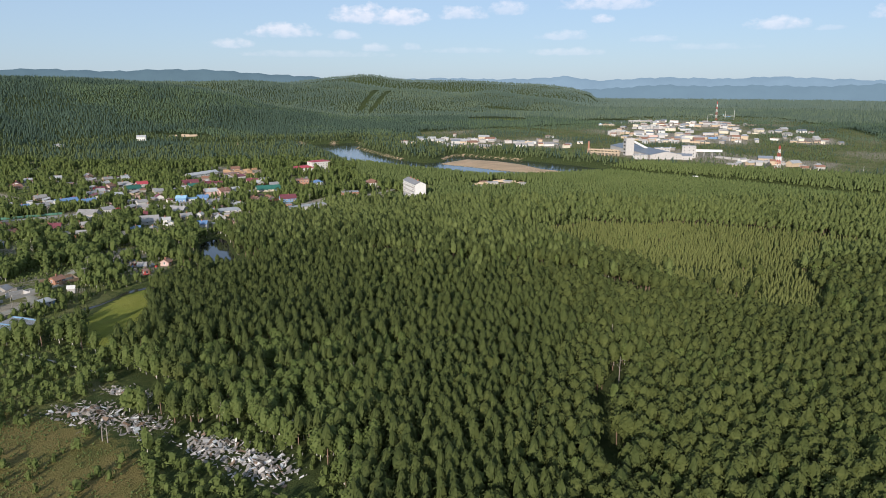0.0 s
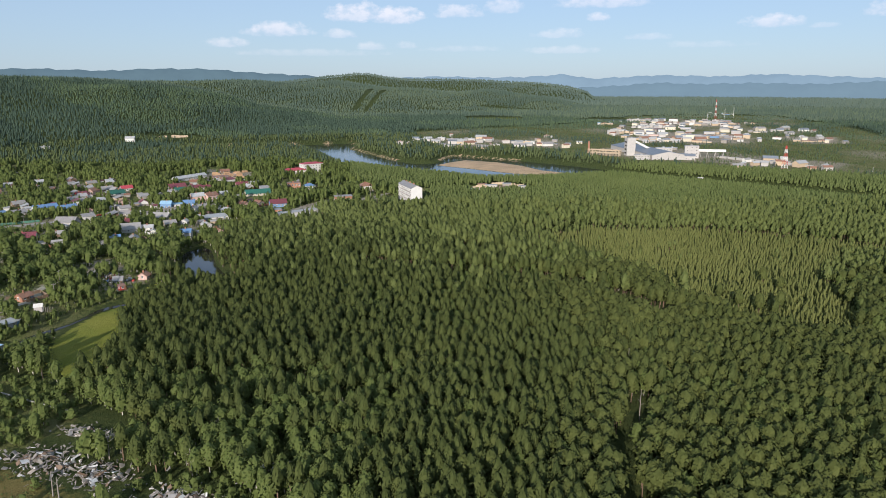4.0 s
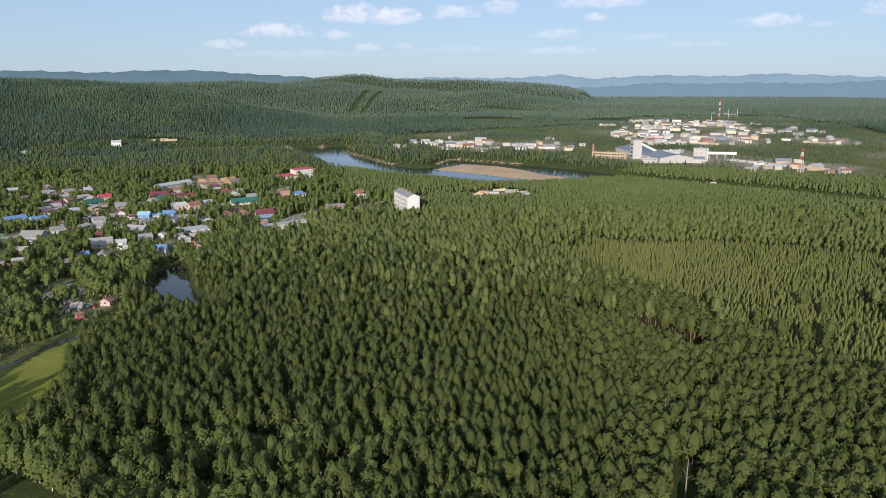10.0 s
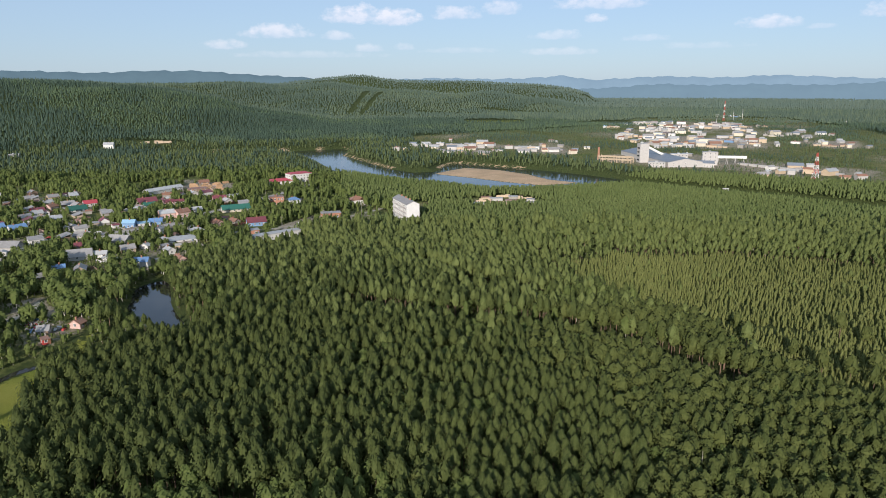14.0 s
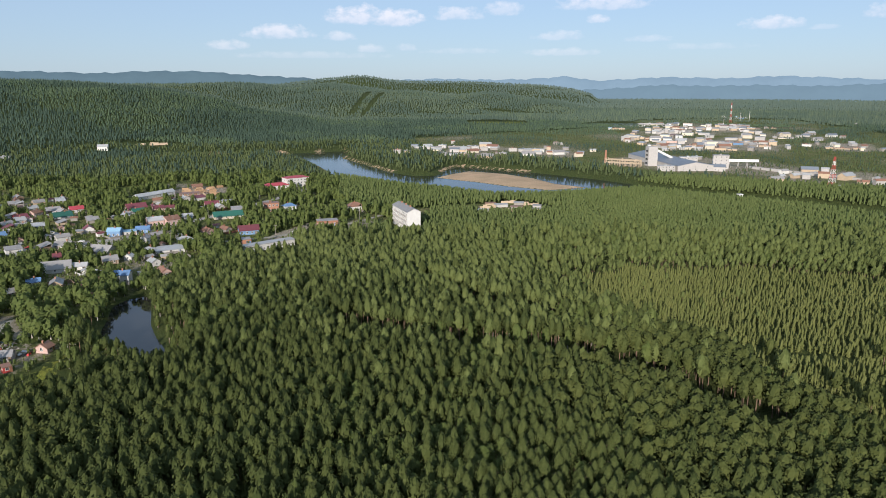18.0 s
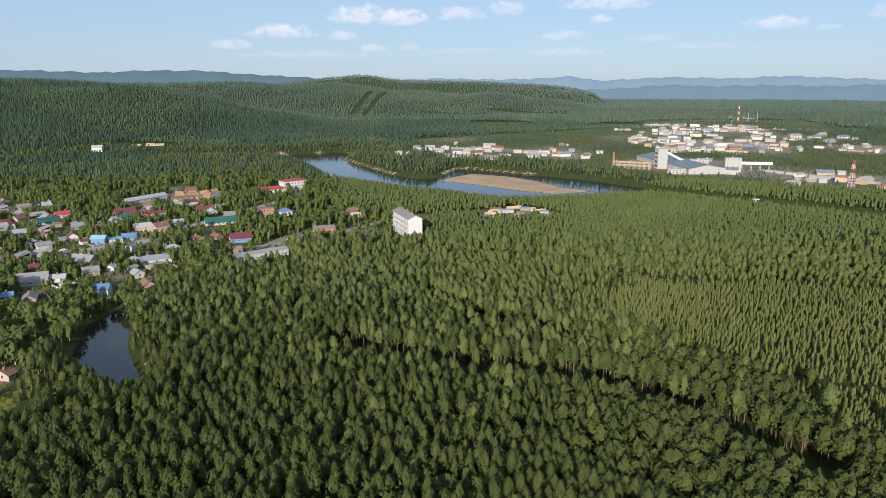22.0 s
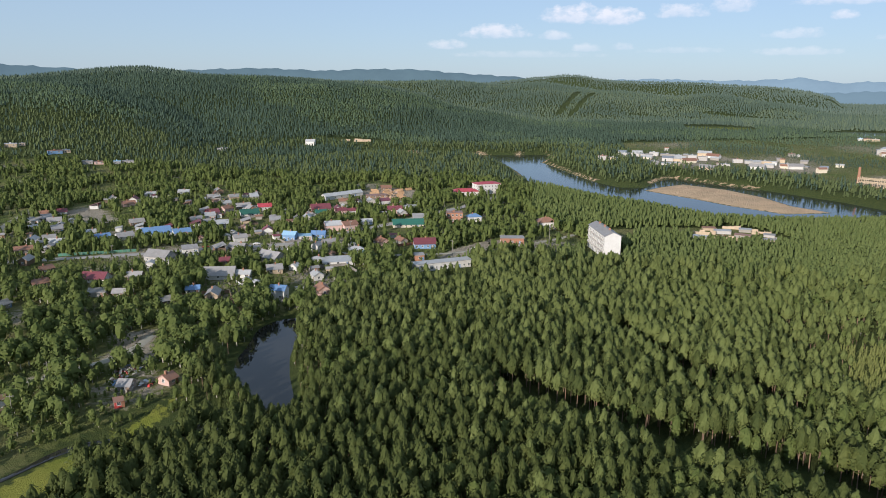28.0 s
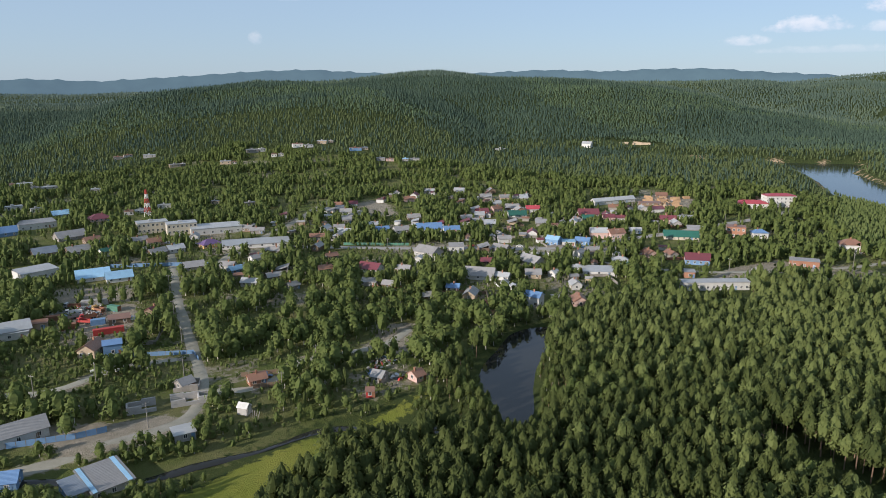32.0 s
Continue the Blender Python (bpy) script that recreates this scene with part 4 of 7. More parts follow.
def car(x, y, rot, key, label):
    root = thing("car", x, y, rot, label, "car", "parked cars")
    b = bmesh.new()
    prof = [(-2.1, 0.35), (-2.1, 0.85), (-1.2, 0.95), (-0.6, 1.45), (1.0, 1.45), (1.6, 0.98), (2.1, 0.9), (2.1, 0.35)]
    rings = [[b.verts.new((px, s * (0.85 if pz < 1.2 else 0.68), pz)) for px, pz in prof] for s in (-1, 1)]
    for k in range(len(prof)):
        j = (k + 1) % len(prof)
        b.faces.new((rings[0][k], rings[0][j], rings[1][j], rings[1][k]))
    b.faces.new(rings[0][::-1])
    b.faces.new(rings[1])
    part("body", b, M[key], root)
    b = bmesh.new()
    box(b, -0.75, 1.1, -0.8, 0.8, 1.02, 1.32)
    part("windows", b, M["glass"], root)
    for sx in (-1.3, 1.3):
        for s in (-1, 1):
            b = bmesh.new()
            beam(b, (sx, s * 0.72, 0.33), (sx, s * 0.9, 0.33), 0.33, 12)
            part("wheel", b, M["tyre"], root)


def debris(name, x, y, rx, ry, rot, n, keys, label, flat=0.5, big=2.2):
    """A collapsed building: heaped boards, sheets and blocks, each a piece of its own."""
    root = thing(name, x, y, rot, label, "rubble")
    zb = gz(x, y)
    for k in range(int(n * 0.85)):
        u, v = dice.gauss(0, 0.42), dice.gauss(0, 0.42)
        px, py = max(-1, min(1, u)) * rx, max(-1, min(1, v)) * ry
        L, W, T = dice.uniform(0.4, 1) * big, dice.uniform(0.12, 0.5) * big, dice.uniform(0.05, 0.22)
        b = bmesh.new()
        box(b, -L / 2, L / 2, -W / 2, W / 2, -T / 2, T / 2)
        for q in b.verts:
            q.co += Vector((dice.uniform(-0.12, 0.12), dice.uniform(-0.12, 0.12), dice.uniform(-0.06, 0.06)))
        hz = max(0.1, 1.5 * (1 - (u * u + v * v))) * dice.uniform(0.1, 1.0)
        m = pose(px, py, hz, dice.uniform(-45, 45), dice.uniform(-45, 45), dice.uniform(0, 360))
        ob = part(dice.choice(("plank", "panel", "block")), b, M[dice.choice(keys)], root)
        ob.matrix_basis = m
    if rx * ry > 20:
        b = bmesh.new()
        for k in range(int(n * 1.6)):
            px, py = dice.gauss(0, 0.5) * rx, dice.gauss(0, 0.5) * ry
            q = pose(px, py, dice.uniform(0.0, 0.9), dice.uniform(-60, 60), dice.uniform(-60, 60), dice.uniform(0, 360))
            L, W = dice.uniform(0.2, 0.7), dice.uniform(0.06, 0.3)
            vs = [b.verts.new(q @ Vector(c)) for c in ((-L, -W, 0), (L, -W, 0), (L, W, 0), (-L, W, 0), (-L, -W, 0.08), (L, -W, 0.08), (L, W, 0.08), (-L, W, 0.08))]
            for f in ((3, 2, 1, 0), (4, 5, 6, 7), (0, 1, 5, 4), (1, 2, 6, 5), (2, 3, 7, 6), (3, 0, 4, 7)):
                b.faces.new([vs[i] for i in f])
        tagged(part("loose_debris", b, M[keys[n % 3]], root), "small broken pieces of board", "", kind="stuff")


def low_walls(x, y, rot, w, d, rows, cols, key, label):
    """Roofless ruin: low walls in a grid, with heaps within."""
    root = thing("ruin", x, y, rot, label, "ruin", reach_r=max(w, d) * 0.45)
    for k in range(rows + 1):
        yy = -d / 2 + d * k / rows
        for c in range(cols):
            if dice.random() < 0.8:
                b = bmesh.new()
                box(b, -w / 2 + w * c / cols, -w / 2 + w * (c + 1) / cols - 0.02, yy - 0.25, yy + 0.25, -0.5, dice.uniform(0.6, 3.0))
                part("wall", b, M[key], root)
    for c in range(cols + 1):
        xx = -w / 2 + w * c / cols
        for k in range(rows):
            if dice.random() < 0.7:
                b = bmesh.new()
                box(b, xx - 0.25, xx + 0.25, -d / 2 + d * k / rows + 0.26, -d / 2 + d * (k + 1) / rows - 0.26, -0.5, dice.uniform(0.6, 2.6))
                part("wall", b, M[key], root)


def log_stack(x, y, rot, n, long, label):
    root = thing("log_pile", x, y, rot, label, "log pile", "log piles")
    k = 0
    row = n
    zz = 0.2
    while row > 1:
        for c in range(row):
            b = bmesh.new()
            beam(b, (-long / 2 + dice.uniform(-0.2, 0.2), (c - row / 2) * 0.42, zz), (long / 2, (c - row / 2) * 0.42, zz), 0.21, 6)
            part("log", b, M["log"], root)
        row -= 1
        zz += 0.36
        k += 1
        if k > 5:
            break


def block(x, y, rot, w, d, h, wall, roof, label, floors, nl, ns, name="building", category="building", parapet=True, z=None, win=(1.3, 1.5)):
    """Flat-roofed block with rows of windows."""
    root = thing(name, x, y, rot, label, category, reach_r=max(w, d) * 0.5, z=z)
    b = bmesh.new()
    box(b, -w / 2, w / 2, -d / 2, d / 2, -1.0, h)
    part("wall", b, M[wall], root)
    b = bmesh.new()
    box(b, -w / 2 - 0.25, w / 2 + 0.25, -d / 2 - 0.25, d / 2 + 0.25, h, h + 0.3)
    box(b, -w * 0.1, w * 0.04, -1.2, 1.2, h + 0.3, h + 1.6)
    part("roof", b, M["roof_" + roof], root)
    for f in range(floors):
        zz = h * (f + 0.55) / max(1, floors)
        windows_along(root, w, d, zz, nl, ns, *win, "flr")
    return root


def truck(x, y, rot, key, bed, label):
    """Lorry with cab, load bed and six wheels."""
    root = thing("truck", x, y, rot, label, "truck", "yard vehicles")
    b = bmesh.new()
    prof = [(-3.4, 0.6), (-3.4, 1.5), (-3.1, 2.5), (-1.7, 2.55), (-1.7, 0.6)]
    rings = [[b.verts.new((px, s * 1.15, pz)) for px, pz in prof] for s in (-1, 1)]
    for k in range(len(prof)):
        j = (k + 1) % len(prof)
        b.faces.new((rings[0][k], rings[0][j], rings[1][j], rings[1][k]))
    b.faces.new(rings[0][::-1])
    b.faces.new(rings[1])
    part("cab", b, M[key], root)
    b = bmesh.new()
    box(b, -3.2, -2.1, -1.17, 1.17, 1.6, 2.3)
    part("window", b, M["glass"], root)
    b = bmesh.new()
    box(b, -1.5, 3.6, -1.2, 1.2, 0.9, 1.1)
    for u0, u1, v0, v1 in ((-1.5, 3.6, -1.2, -1.1), (-1.5, 3.6, 1.1, 1.2), (-1.5, -1.4, -1.1, 1.1), (3.5, 3.6, -1.1, 1.1)):
        box(b, u0, u1, v0, v1, 1.1, 1.9)
    part("load_bed", b, M[bed], root)
    for sx in (-2.6, 1.4, 2.6):
        for s in (-1, 1):
            b = bmesh.new()
            beam(b, (sx, s * 0.85, 0.48), (sx, s * 1.18, 0.48), 0.48, 12)
            part("wheel", b, M["tyre"], root)


def container(x, y, rot, key, label, long=6.0):
    """Ribbed freight box with two door leaves."""
    root = thing("container", x, y, rot, label, "container", "yard containers")
    b = bmesh.new()
    box(b, -long / 2, long / 2, -1.2, 1.2, -0.2, 2.5)
    n = int(long / 0.6)
    for k in range(n):
        u = -long / 2 + (k + 0.5) * long / n
        for s in (-1, 1):
            box(b, u - 0.12, u + 0.12, s * 1.2 - 0.04, s * 1.2 + 0.04, 0.1, 2.4)
    part("body", b, M[key], root)
    for s in (-1, 1):
        b = bmesh.new()
        box(b, long / 2 + 0.002, long / 2 + 0.06, min(s * 0.04, s * 1.14), max(s * 0.04, s * 1.14), 0.05, 2.42)
        part("door", b, M["rust"], root)


def halls(x, y, rot, w, d, h, wall, roof, label):
    """A works hall of the far town, built up from two or three lower ranges."""
    n = 1 if w < 17 else 2 if w < 34 else 3
    c, s = math.cos(radians(rot)), math.sin(radians(rot))
    cut = sorted(dice.uniform(0.25, 0.75) for _ in range(n - 1)) if n < 3 else [dice.uniform(0.22, 0.4), dice.uniform(0.58, 0.8)]
    ends = [0.0] + cut + [1.0]
    for k in range(n):
        long = (ends[k + 1] - ends[k]) * w - 1.5
        u = (ends[k] + ends[k + 1] - 1) * w / 2
        v = dice.uniform(-5, 9) * (k > 0)
        wl = dice.choice((wall, wall, "concrete", "tan", "grey_timber"))
        block(x + u * c - v * s, y + u * s + v * c, rot + dice.uniform(-3, 3), max(4, long), d * dice.uniform(0.6, 1.0), h * (1.0 if k == 0 else dice.uniform(0.45, 0.95)), wl,
              dice.choice((roof, "slate", "zinc", "rust_roof")), label, 1, 2 if y < 1000 else 0, 0)

# ---- village houses ----
house(-200.6, 269.7, 53, 9.0, 6.0, 3.0, "blue_paint", "blue", "bright blue sheet-metal shed", wins=(2, 1), name="shed", category="shed", chimney=False)
house(-182.1, 312.3, 70, 6.0, 5.0, 2.4, "concrete", "zinc", "pale flat-roofed block shed on a gravel yard", "flat", 0.5, wins=(1, 1), name="shed", category="shed", chimney=False)
house(-220.0, 281.3, 80, 16.0, 8.0, 3.2, "white", "slate", "long whitewashed barn with grey slate roof", wins=(3, 1), name="barn", category="barn", chimney=False)
house(-271.3, 329.0, 126, 9.7, 6.8, 3.4, "tan", "rust_roof", "tan brick house with rusty brown roof", wins=(3, 2))
house(-265.5, 334.2, 64, 6.8, 5.0, 4.4, "blue_paint", "blue", "blue metal shed beside a fence", "flat", 0.5, wins=(1, 1), name="shed", category="shed", chimney=False)
house(-294.2, 367.6, 111, 4.7, 5.0, 3.8, "timber", "maroon", "dark timber house with maroon roof", wins=(1, 1))
house(-300.2, 355.1, 64, 8.7, 6.1, 2.4, "timber", "rust_roof", "low brown timber shed", "flat", 0.5, wins=(2, 1), name="shed", category="shed", chimney=False)
house(-197.3, 350.2, 69, 5.9, 5.0, 2.4, "brick", "rust_roof", "brick red cottage with rusty roof in a fenced plot", wins=(2, 1))
house(-213.8, 332.7, 90, 4.8, 5.0, 2.4, "grey_timber", "slate", "weathered grey timber shed", wins=(1, 1), name="shed", category="shed", chimney=False)
house(-319.5, 319.1, 76, 13.0, 9.1, 3.8, "tan", "zinc", "large tan storehouse with pale metal roof", wins=(3, 1), name="storehouse", category="storehouse", chimney=False)
house(-164.6, 377.6, 14, 4.3, 5.0, 2.4, "grey_timber", "slate", "weathered plank shed in a scrap yard", wins=(1, 1), name="shed", category="shed", chimney=False)
house(-154.9, 386.2, 81, 4.0, 5.0, 2.4, "pink", "rust_roof", "small pinkish hut among scrap", wins=(1, 1))
house(-158.0, 366.0, 45, 2.6, 2.6, 2.2, "red_paint", "rust_roof", "small red shed beside the trees", "flat", 0.5, wins=(1, 1), name="shed", category="shed", chimney=False)
block(-469.7, 469.0, 67, 20.3, 11.0, 7.5, "cream", "zinc", "cream two-storey factory block", 2, 7, 3)
block(-449.5, 479.4, 65, 19.8, 11.0, 7.5, "cream", "zinc", "cream two-storey factory block with pale roof", 2, 7, 3)
house(-434.6, 496.7, 62, 34.0, 16.0, 4.4, "white", "zinc", "wide white warehouse with pale roof", "flat", 0.5, wins=(6, 1), name="warehouse", category="warehouse", chimney=False)
house(-379.9, 382.6, 69, 16.4, 11.0, 2.4, "white", "light_blue", "workshop with light blue metal roof", wins=(3, 1), name="workshop", category="workshop", chimney=False)
house(-366.2, 390.0, 68, 12.9, 9.0, 2.4, "white", "light_blue", "workshop with light blue metal roof", wins=(3, 1), name="workshop", category="workshop", chimney=False)
house(-408.3, 365.5, 89, 18.9, 13.2, 4.4, "white", "zinc", "white flat-roofed warehouse with pale roof", "flat", 0.5, wins=(4, 1), name="warehouse", category="warehouse", chimney=False)
house(-397.2, 466.6, 82, 12.3, 8.6, 2.4, "orange", "purple", "orange house with dark purple hipped roof", "hip", wins=(4, 2))
house(-401.7, 445.0, 79, 9.8, 6.9, 2.6, "white", "zinc", "white cottage with pale roof", wins=(3, 2))
house(-402.4, 432.9, 91, 10.3, 7.2, 2.4, "timber", "slate", "timber cottage with grey slate roof", wins=(3, 2))
house(-426.6, 413.7, 89, 7.3, 5.1, 3.6, "white", "green", "white cottage with green roof", wins=(2, 1))
house(-441.5, 443.8, 77, 9.1, 6.3, 3.1, "grey_timber", "slate", "grey timber cottage with slate roof", wins=(3, 2))
house(-430.1, 448.0, 76, 9.6, 6.7, 2.8, "pink", "rust_roof", "pinkish cottage with rusty roof", wins=(3, 2))
house(-341.6, 460.6, 88, 7.8, 5.5, 2.5, "white", "slate", "white cottage with grey slate roof", wins=(2, 2))
house(-328.2, 436.2, 85, 7.4, 5.2, 2.9, "blue_paint", "light_blue", "blue cottage with light blue roof", wins=(2, 1))
house(-354.5, 427.3, 68, 10.9, 7.6, 2.4, "grey_timber", "slate", "long grey barn in a garden", wins=(2, 1), name="barn", category="barn", chimney=False)
house(-271.6, 484.5, 14, 12.3, 8.6, 2.4, "white", "maroon", "white house with maroon roof", wins=(4, 2))
house(-253.4, 464.5, 24, 9.2, 6.4, 2.4, "concrete", "slate", "low grey barn with flat roof", "flat", 0.5, wins=(2, 1), name="barn", category="barn", chimney=False)
house(-242.6, 467.5, 23, 5.9, 5.0, 2.4, "timber", "slate", "timber shed with slate roof", wins=(1, 1), name="shed", category="shed", chimney=False)
house(-279.3, 435.2, 91, 6.1, 5.0, 2.4, "grey_timber", "slate", "weathered grey timber cottage", wins=(2, 1))
house(-308.8, 489.8, 77, 6.8, 5.0, 2.4, "timber", "rust_roof", "dark timber cottage with rusty roof", wins=(2, 1))
house(-377.4, 487.6, 55, 42.0, 16.0, 2.4, "white", "zinc", "long low white storehouse", "flat", 0.5, wins=(6, 1), name="warehouse", category="warehouse", chimney=False)
house(-268.3, 531.0, -1, 14.3, 10.0, 3.4, "concrete", "slate", "long grey slate-roofed barn", wins=(3, 1), name="barn", category="barn", chimney=False)
house(-338.0, 565.2, 53, 8.9, 6.2, 2.8, "white", "blue", "white cottage with blue roof", wins=(3, 2))
house(-327.8, 573.3, 62, 10.3, 7.2, 2.4, "white", "slate", "white cottage with slate roof", wins=(3, 2))
house(-315.4, 588.8, 49, 17.6, 11.0, 2.4, "white", "blue", "white cottage with bright blue roof", wins=(5, 3))
house(-536.9, 464.7, 79, 15.6, 10.9, 2.4, "pink", "maroon", "house with maroon hipped roof", "hip", wins=(5, 3))
house(-579.7, 455.2, 82, 12.2, 8.5, 2.4, "blue_paint", "light_blue", "blue cottage with blue roof", wins=(4, 2))
house(-548.4, 424.1, 78, 24.1, 16.0, 4.2, "white", "slate", "long white shed with grey roof", "flat", 0.5, wins=(5, 1), name="warehouse", category="warehouse", chimney=False)
house(-537.4, 398.6, 80, 15.5, 10.9, 2.9, "blue_paint", "blue", "blue metal shed beside lane", wins=(3, 1), name="shed", category="shed", chimney=False)
house(-492.3, 422.3, 86, 18.2, 11.0, 2.4, "grey_timber", "slate", "long grey barn with slate roof", wins=(4, 1), name="barn", category="barn", chimney=False)
house(-446.4, 406.0, 86, 13.2, 9.2, 2.4, "timber", "slate", "timber cottage with slate roof", wins=(4, 3))
house(-457.2, 390.6, 83, 13.7, 9.6, 2.4, "timber", "blue_grey", "barn with blue-grey roof", wins=(3, 1), name="barn", category="barn", chimney=False)
house(-469.4, 425.9, 85, 9.8, 6.9, 2.4, "timber", "rust_roof", "brown timber cottage with rusty roof", wins=(3, 2))
house(-168.2, 487.3, 6, 7.6, 6.0, 5.0, "white", "blue", "white two-storey house with bright blue roof", wins=(2, 1))
house(-180.3, 485.7, 33, 4.9, 5.0, 2.4, "red_paint", "rust_roof", "small red shed near the pond", wins=(1, 1), name="shed", category="shed", chimney=False)
house(-173.4, 460.5, 24, 5.0, 5.0, 2.4, "pink", "rust_roof", "small pale shed near the pond", "flat", 0.5, wins=(1, 1), name="shed", category="shed", chimney=False)
house(-216.4, 511.6, 23, 15.8, 11.0, 2.4, "white", "slate", "long white barn with grey slate roof", wins=(3, 1), name="barn", category="barn", chimney=False)
house(-204.7, 515.9, 13, 7.4, 5.2, 2.4, "white", "zinc", "white annex with pale roof", wins=(2, 1))
house(-208.0, 550.6, -14, 13.9, 9.7, 3.3, "concrete", "slate", "grey concrete barn with slate roof", wins=(3, 1), name="barn", category="barn", chimney=False)
house(-194.7, 581.9, 87, 6.3, 5.0, 4.4, "white", "slate", "tall white house with steep dark gable", wins=(2, 1))
house(-182.7, 557.2, 47, 6.3, 5.0, 2.4, "white", "zinc", "white cottage with pale hipped roof", "hip", wins=(2, 1))
house(-186.5, 538.4, 79, 4.0, 5.0, 2.4, "white", "zinc", "white cottage with pale roof", wins=(1, 1))
house(-170.9, 559.4, 31, 16.9, 11.9, 2.4, "white", "zinc", "row of low white garages", "flat", 0.5, wins=(3, 1), name="garage", category="garage", chimney=False)
house(-170.3, 586.4, 34, 8.8, 6.1, 2.4, "green_paint", "zinc", "green cottage with pale hipped roof", "hip", wins=(3, 2))
house(-135.4, 614.3, 23, 13.4, 9.4, 3.2, "blue_paint", "maroon", "house with maroon roof and blue walls", wins=(4, 3))
house(-128.6, 581.8, 29, 5.6, 5.0, 3.2, "brick", "slate", "small brick boiler house", "flat", 0.5, wins=(1, 1), name="building", category="building", chimney=False)
house(-84.4, 641.0, 17, 15.0, 6.0, 4.0, "brick", "slate", "low brick shop with flat roof", "flat", 0.5, wins=(3, 1), name="building", category="building", chimney=False)
house(-71.1, 701.9, 28, 13.5, 9.5, 4.4, "white", "rust_roof", "white house with brown-red hipped roof", "hip", wins=(4, 3))
block(-138.5, 696.5, 21, 11.9, 8.3, 7.5, "brick", "rust_roof", "brick two-storey house with rusty roof", 2, 4, 3)
house(-125.4, 704.4, 34, 9.7, 6.8, 3.8, "white", "blue", "white house with blue hipped roof", "hip", wins=(3, 2))
house(-166.6, 672.6, 25, 22.0, 10.0, 2.4, "cream", "green", "long cream building with green roof", wins=(6, 1), name="building", category="building", chimney=False)
house(-193.5, 719.0, 25, 11.1, 7.8, 3.4, "pink", "maroon", "pink cottage with maroon roof", wins=(3, 2))
house(-211.1, 641.1, 36, 11.2, 7.8, 4.4, "pink", "zinc", "pink two-storey house with pale roof", wins=(3, 2))
house(-201.4, 646.7, 54, 10.8, 7.5, 4.2, "pink", "rust_roof", "pink brick house with rusty roof", wins=(3, 2))
house(-224.1, 603.9, 4, 8.5, 6.0, 4.4, "blue_paint", "light_blue", "blue two-storey cottage with blue roof", wins=(3, 2))
house(-210.5, 617.6, 17, 9.0, 6.3, 2.7, "blue_paint", "blue", "blue cottage with bright blue roof", wins=(3, 2))
house(-216.4, 609.3, 33, 8.3, 5.8, 2.8, "white", "light_blue", "pale shed with light blue roof", "flat", 0.5, wins=(2, 1), name="shed", category="shed", chimney=False)
house(-253.9, 710.4, 37, 15.4, 10.8, 2.4, "timber", "maroon", "cottage with maroon roof", wins=(5, 3))
house(-245.2, 693.8, 37, 9.0, 6.3, 2.4, "green_paint", "green", "cottage with dark green roof", wins=(3, 2))
house(-230.1, 696.6, 40, 8.3, 5.8, 4.4, "pink", "maroon", "pink cottage with maroon roof", wins=(2, 2))
house(-223.0, 701.7, 39, 7.6, 5.3, 3.9, "white", "maroon", "white cottage with maroon roof", wins=(2, 1))
house(-324.4, 666.4, 55, 9.5, 6.6, 2.4, "red_paint", "maroon", "red cottage with maroon roof", wins=(3, 2))
house(-319.0, 678.1, 74, 8.9, 6.2, 3.8, "pink", "rust_roof", "pink cottage with rusty roof", wins=(3, 2))
house(-295.4, 672.2, 42, 13.5, 9.4, 2.4, "white", "green", "white cottage with green roof", wins=(4, 3))
house(-297.3, 698.4, 41, 10.3, 7.2, 3.0, "white", "red", "white cottage with bright red roof", wins=(3, 2))
house(-315.8, 696.0, 33, 11.6, 8.1, 2.4, "timber", "slate", "timber cottage with slate roof", wins=(3, 2))
house(-299.2, 593.9, 48, 10.9, 7.7, 2.4, "white", "blue", "white cottage with blue roof", wins=(3, 2))
house(-316.8, 634.6, 66, 9.1, 6.3, 2.9, "grey_timber", "slate", "grey timber cottage with slate roof", wins=(3, 2))
house(-305.1, 633.6, 45, 7.6, 5.3, 2.4, "white", "slate", "white cottage with slate roof", wins=(2, 1))
house(-351.2, 614.1, 51, 9.7, 6.8, 2.4, "timber", "slate", "timber cottage with slate roof", wins=(3, 2))
house(-230.3, 535.3, 35, 8.1, 5.7, 2.4, "timber", "maroon", "timber cottage with maroon roof", wins=(2, 2))
house(-240.8, 568.5, 3, 10.0, 7.0, 2.4, "grey_timber", "slate", "grey cottage with slate roof", wins=(3, 2))
house(-197.8, 670.4, 33, 8.0, 5.6, 2.4, "white", "zinc", "pale shed with metal roof", wins=(2, 1), name="shed", category="shed", chimney=False)
house(-186.6, 736.6, 24, 11.0, 7.7, 2.8, "white", "zinc", "low pale flat-roofed building", "flat", 0.5, wins=(2, 1), name="building", category="building", chimney=False)
house(-256.5, 494.9, 22, 7.9, 5.5, 2.4, "timber", "slate", "timber cottage with slate roof", wins=(2, 2))
house(-290.4, 467.3, 68, 8.0, 5.6, 2.4, "grey_timber", "rust_roof", "weathered cottage with rusty roof", wins=(2, 2))
house(-301.4, 440.9, 72, 7.8, 5.5, 2.4, "timber", "slate", "timber cottage with slate roof", wins=(2, 2))
house(-213.2, 483.5, 27, 6.3, 5.0, 2.4, "white", "blue", "white cottage with blue roof", wins=(2, 1))
house(-214.2, 464.4, 60, 5.4, 5.0, 2.4, "timber", "slate", "timber shed with slate roof", wins=(1, 1), name="shed", category="shed", chimney=False)
house(-264.0, 776.0, 62, 42.0, 7.0, 3.2, "white", "zinc", "long sawmill shed with pale metal roof", wins=(6, 1), name="sawmill", category="sawmill", chimney=False)
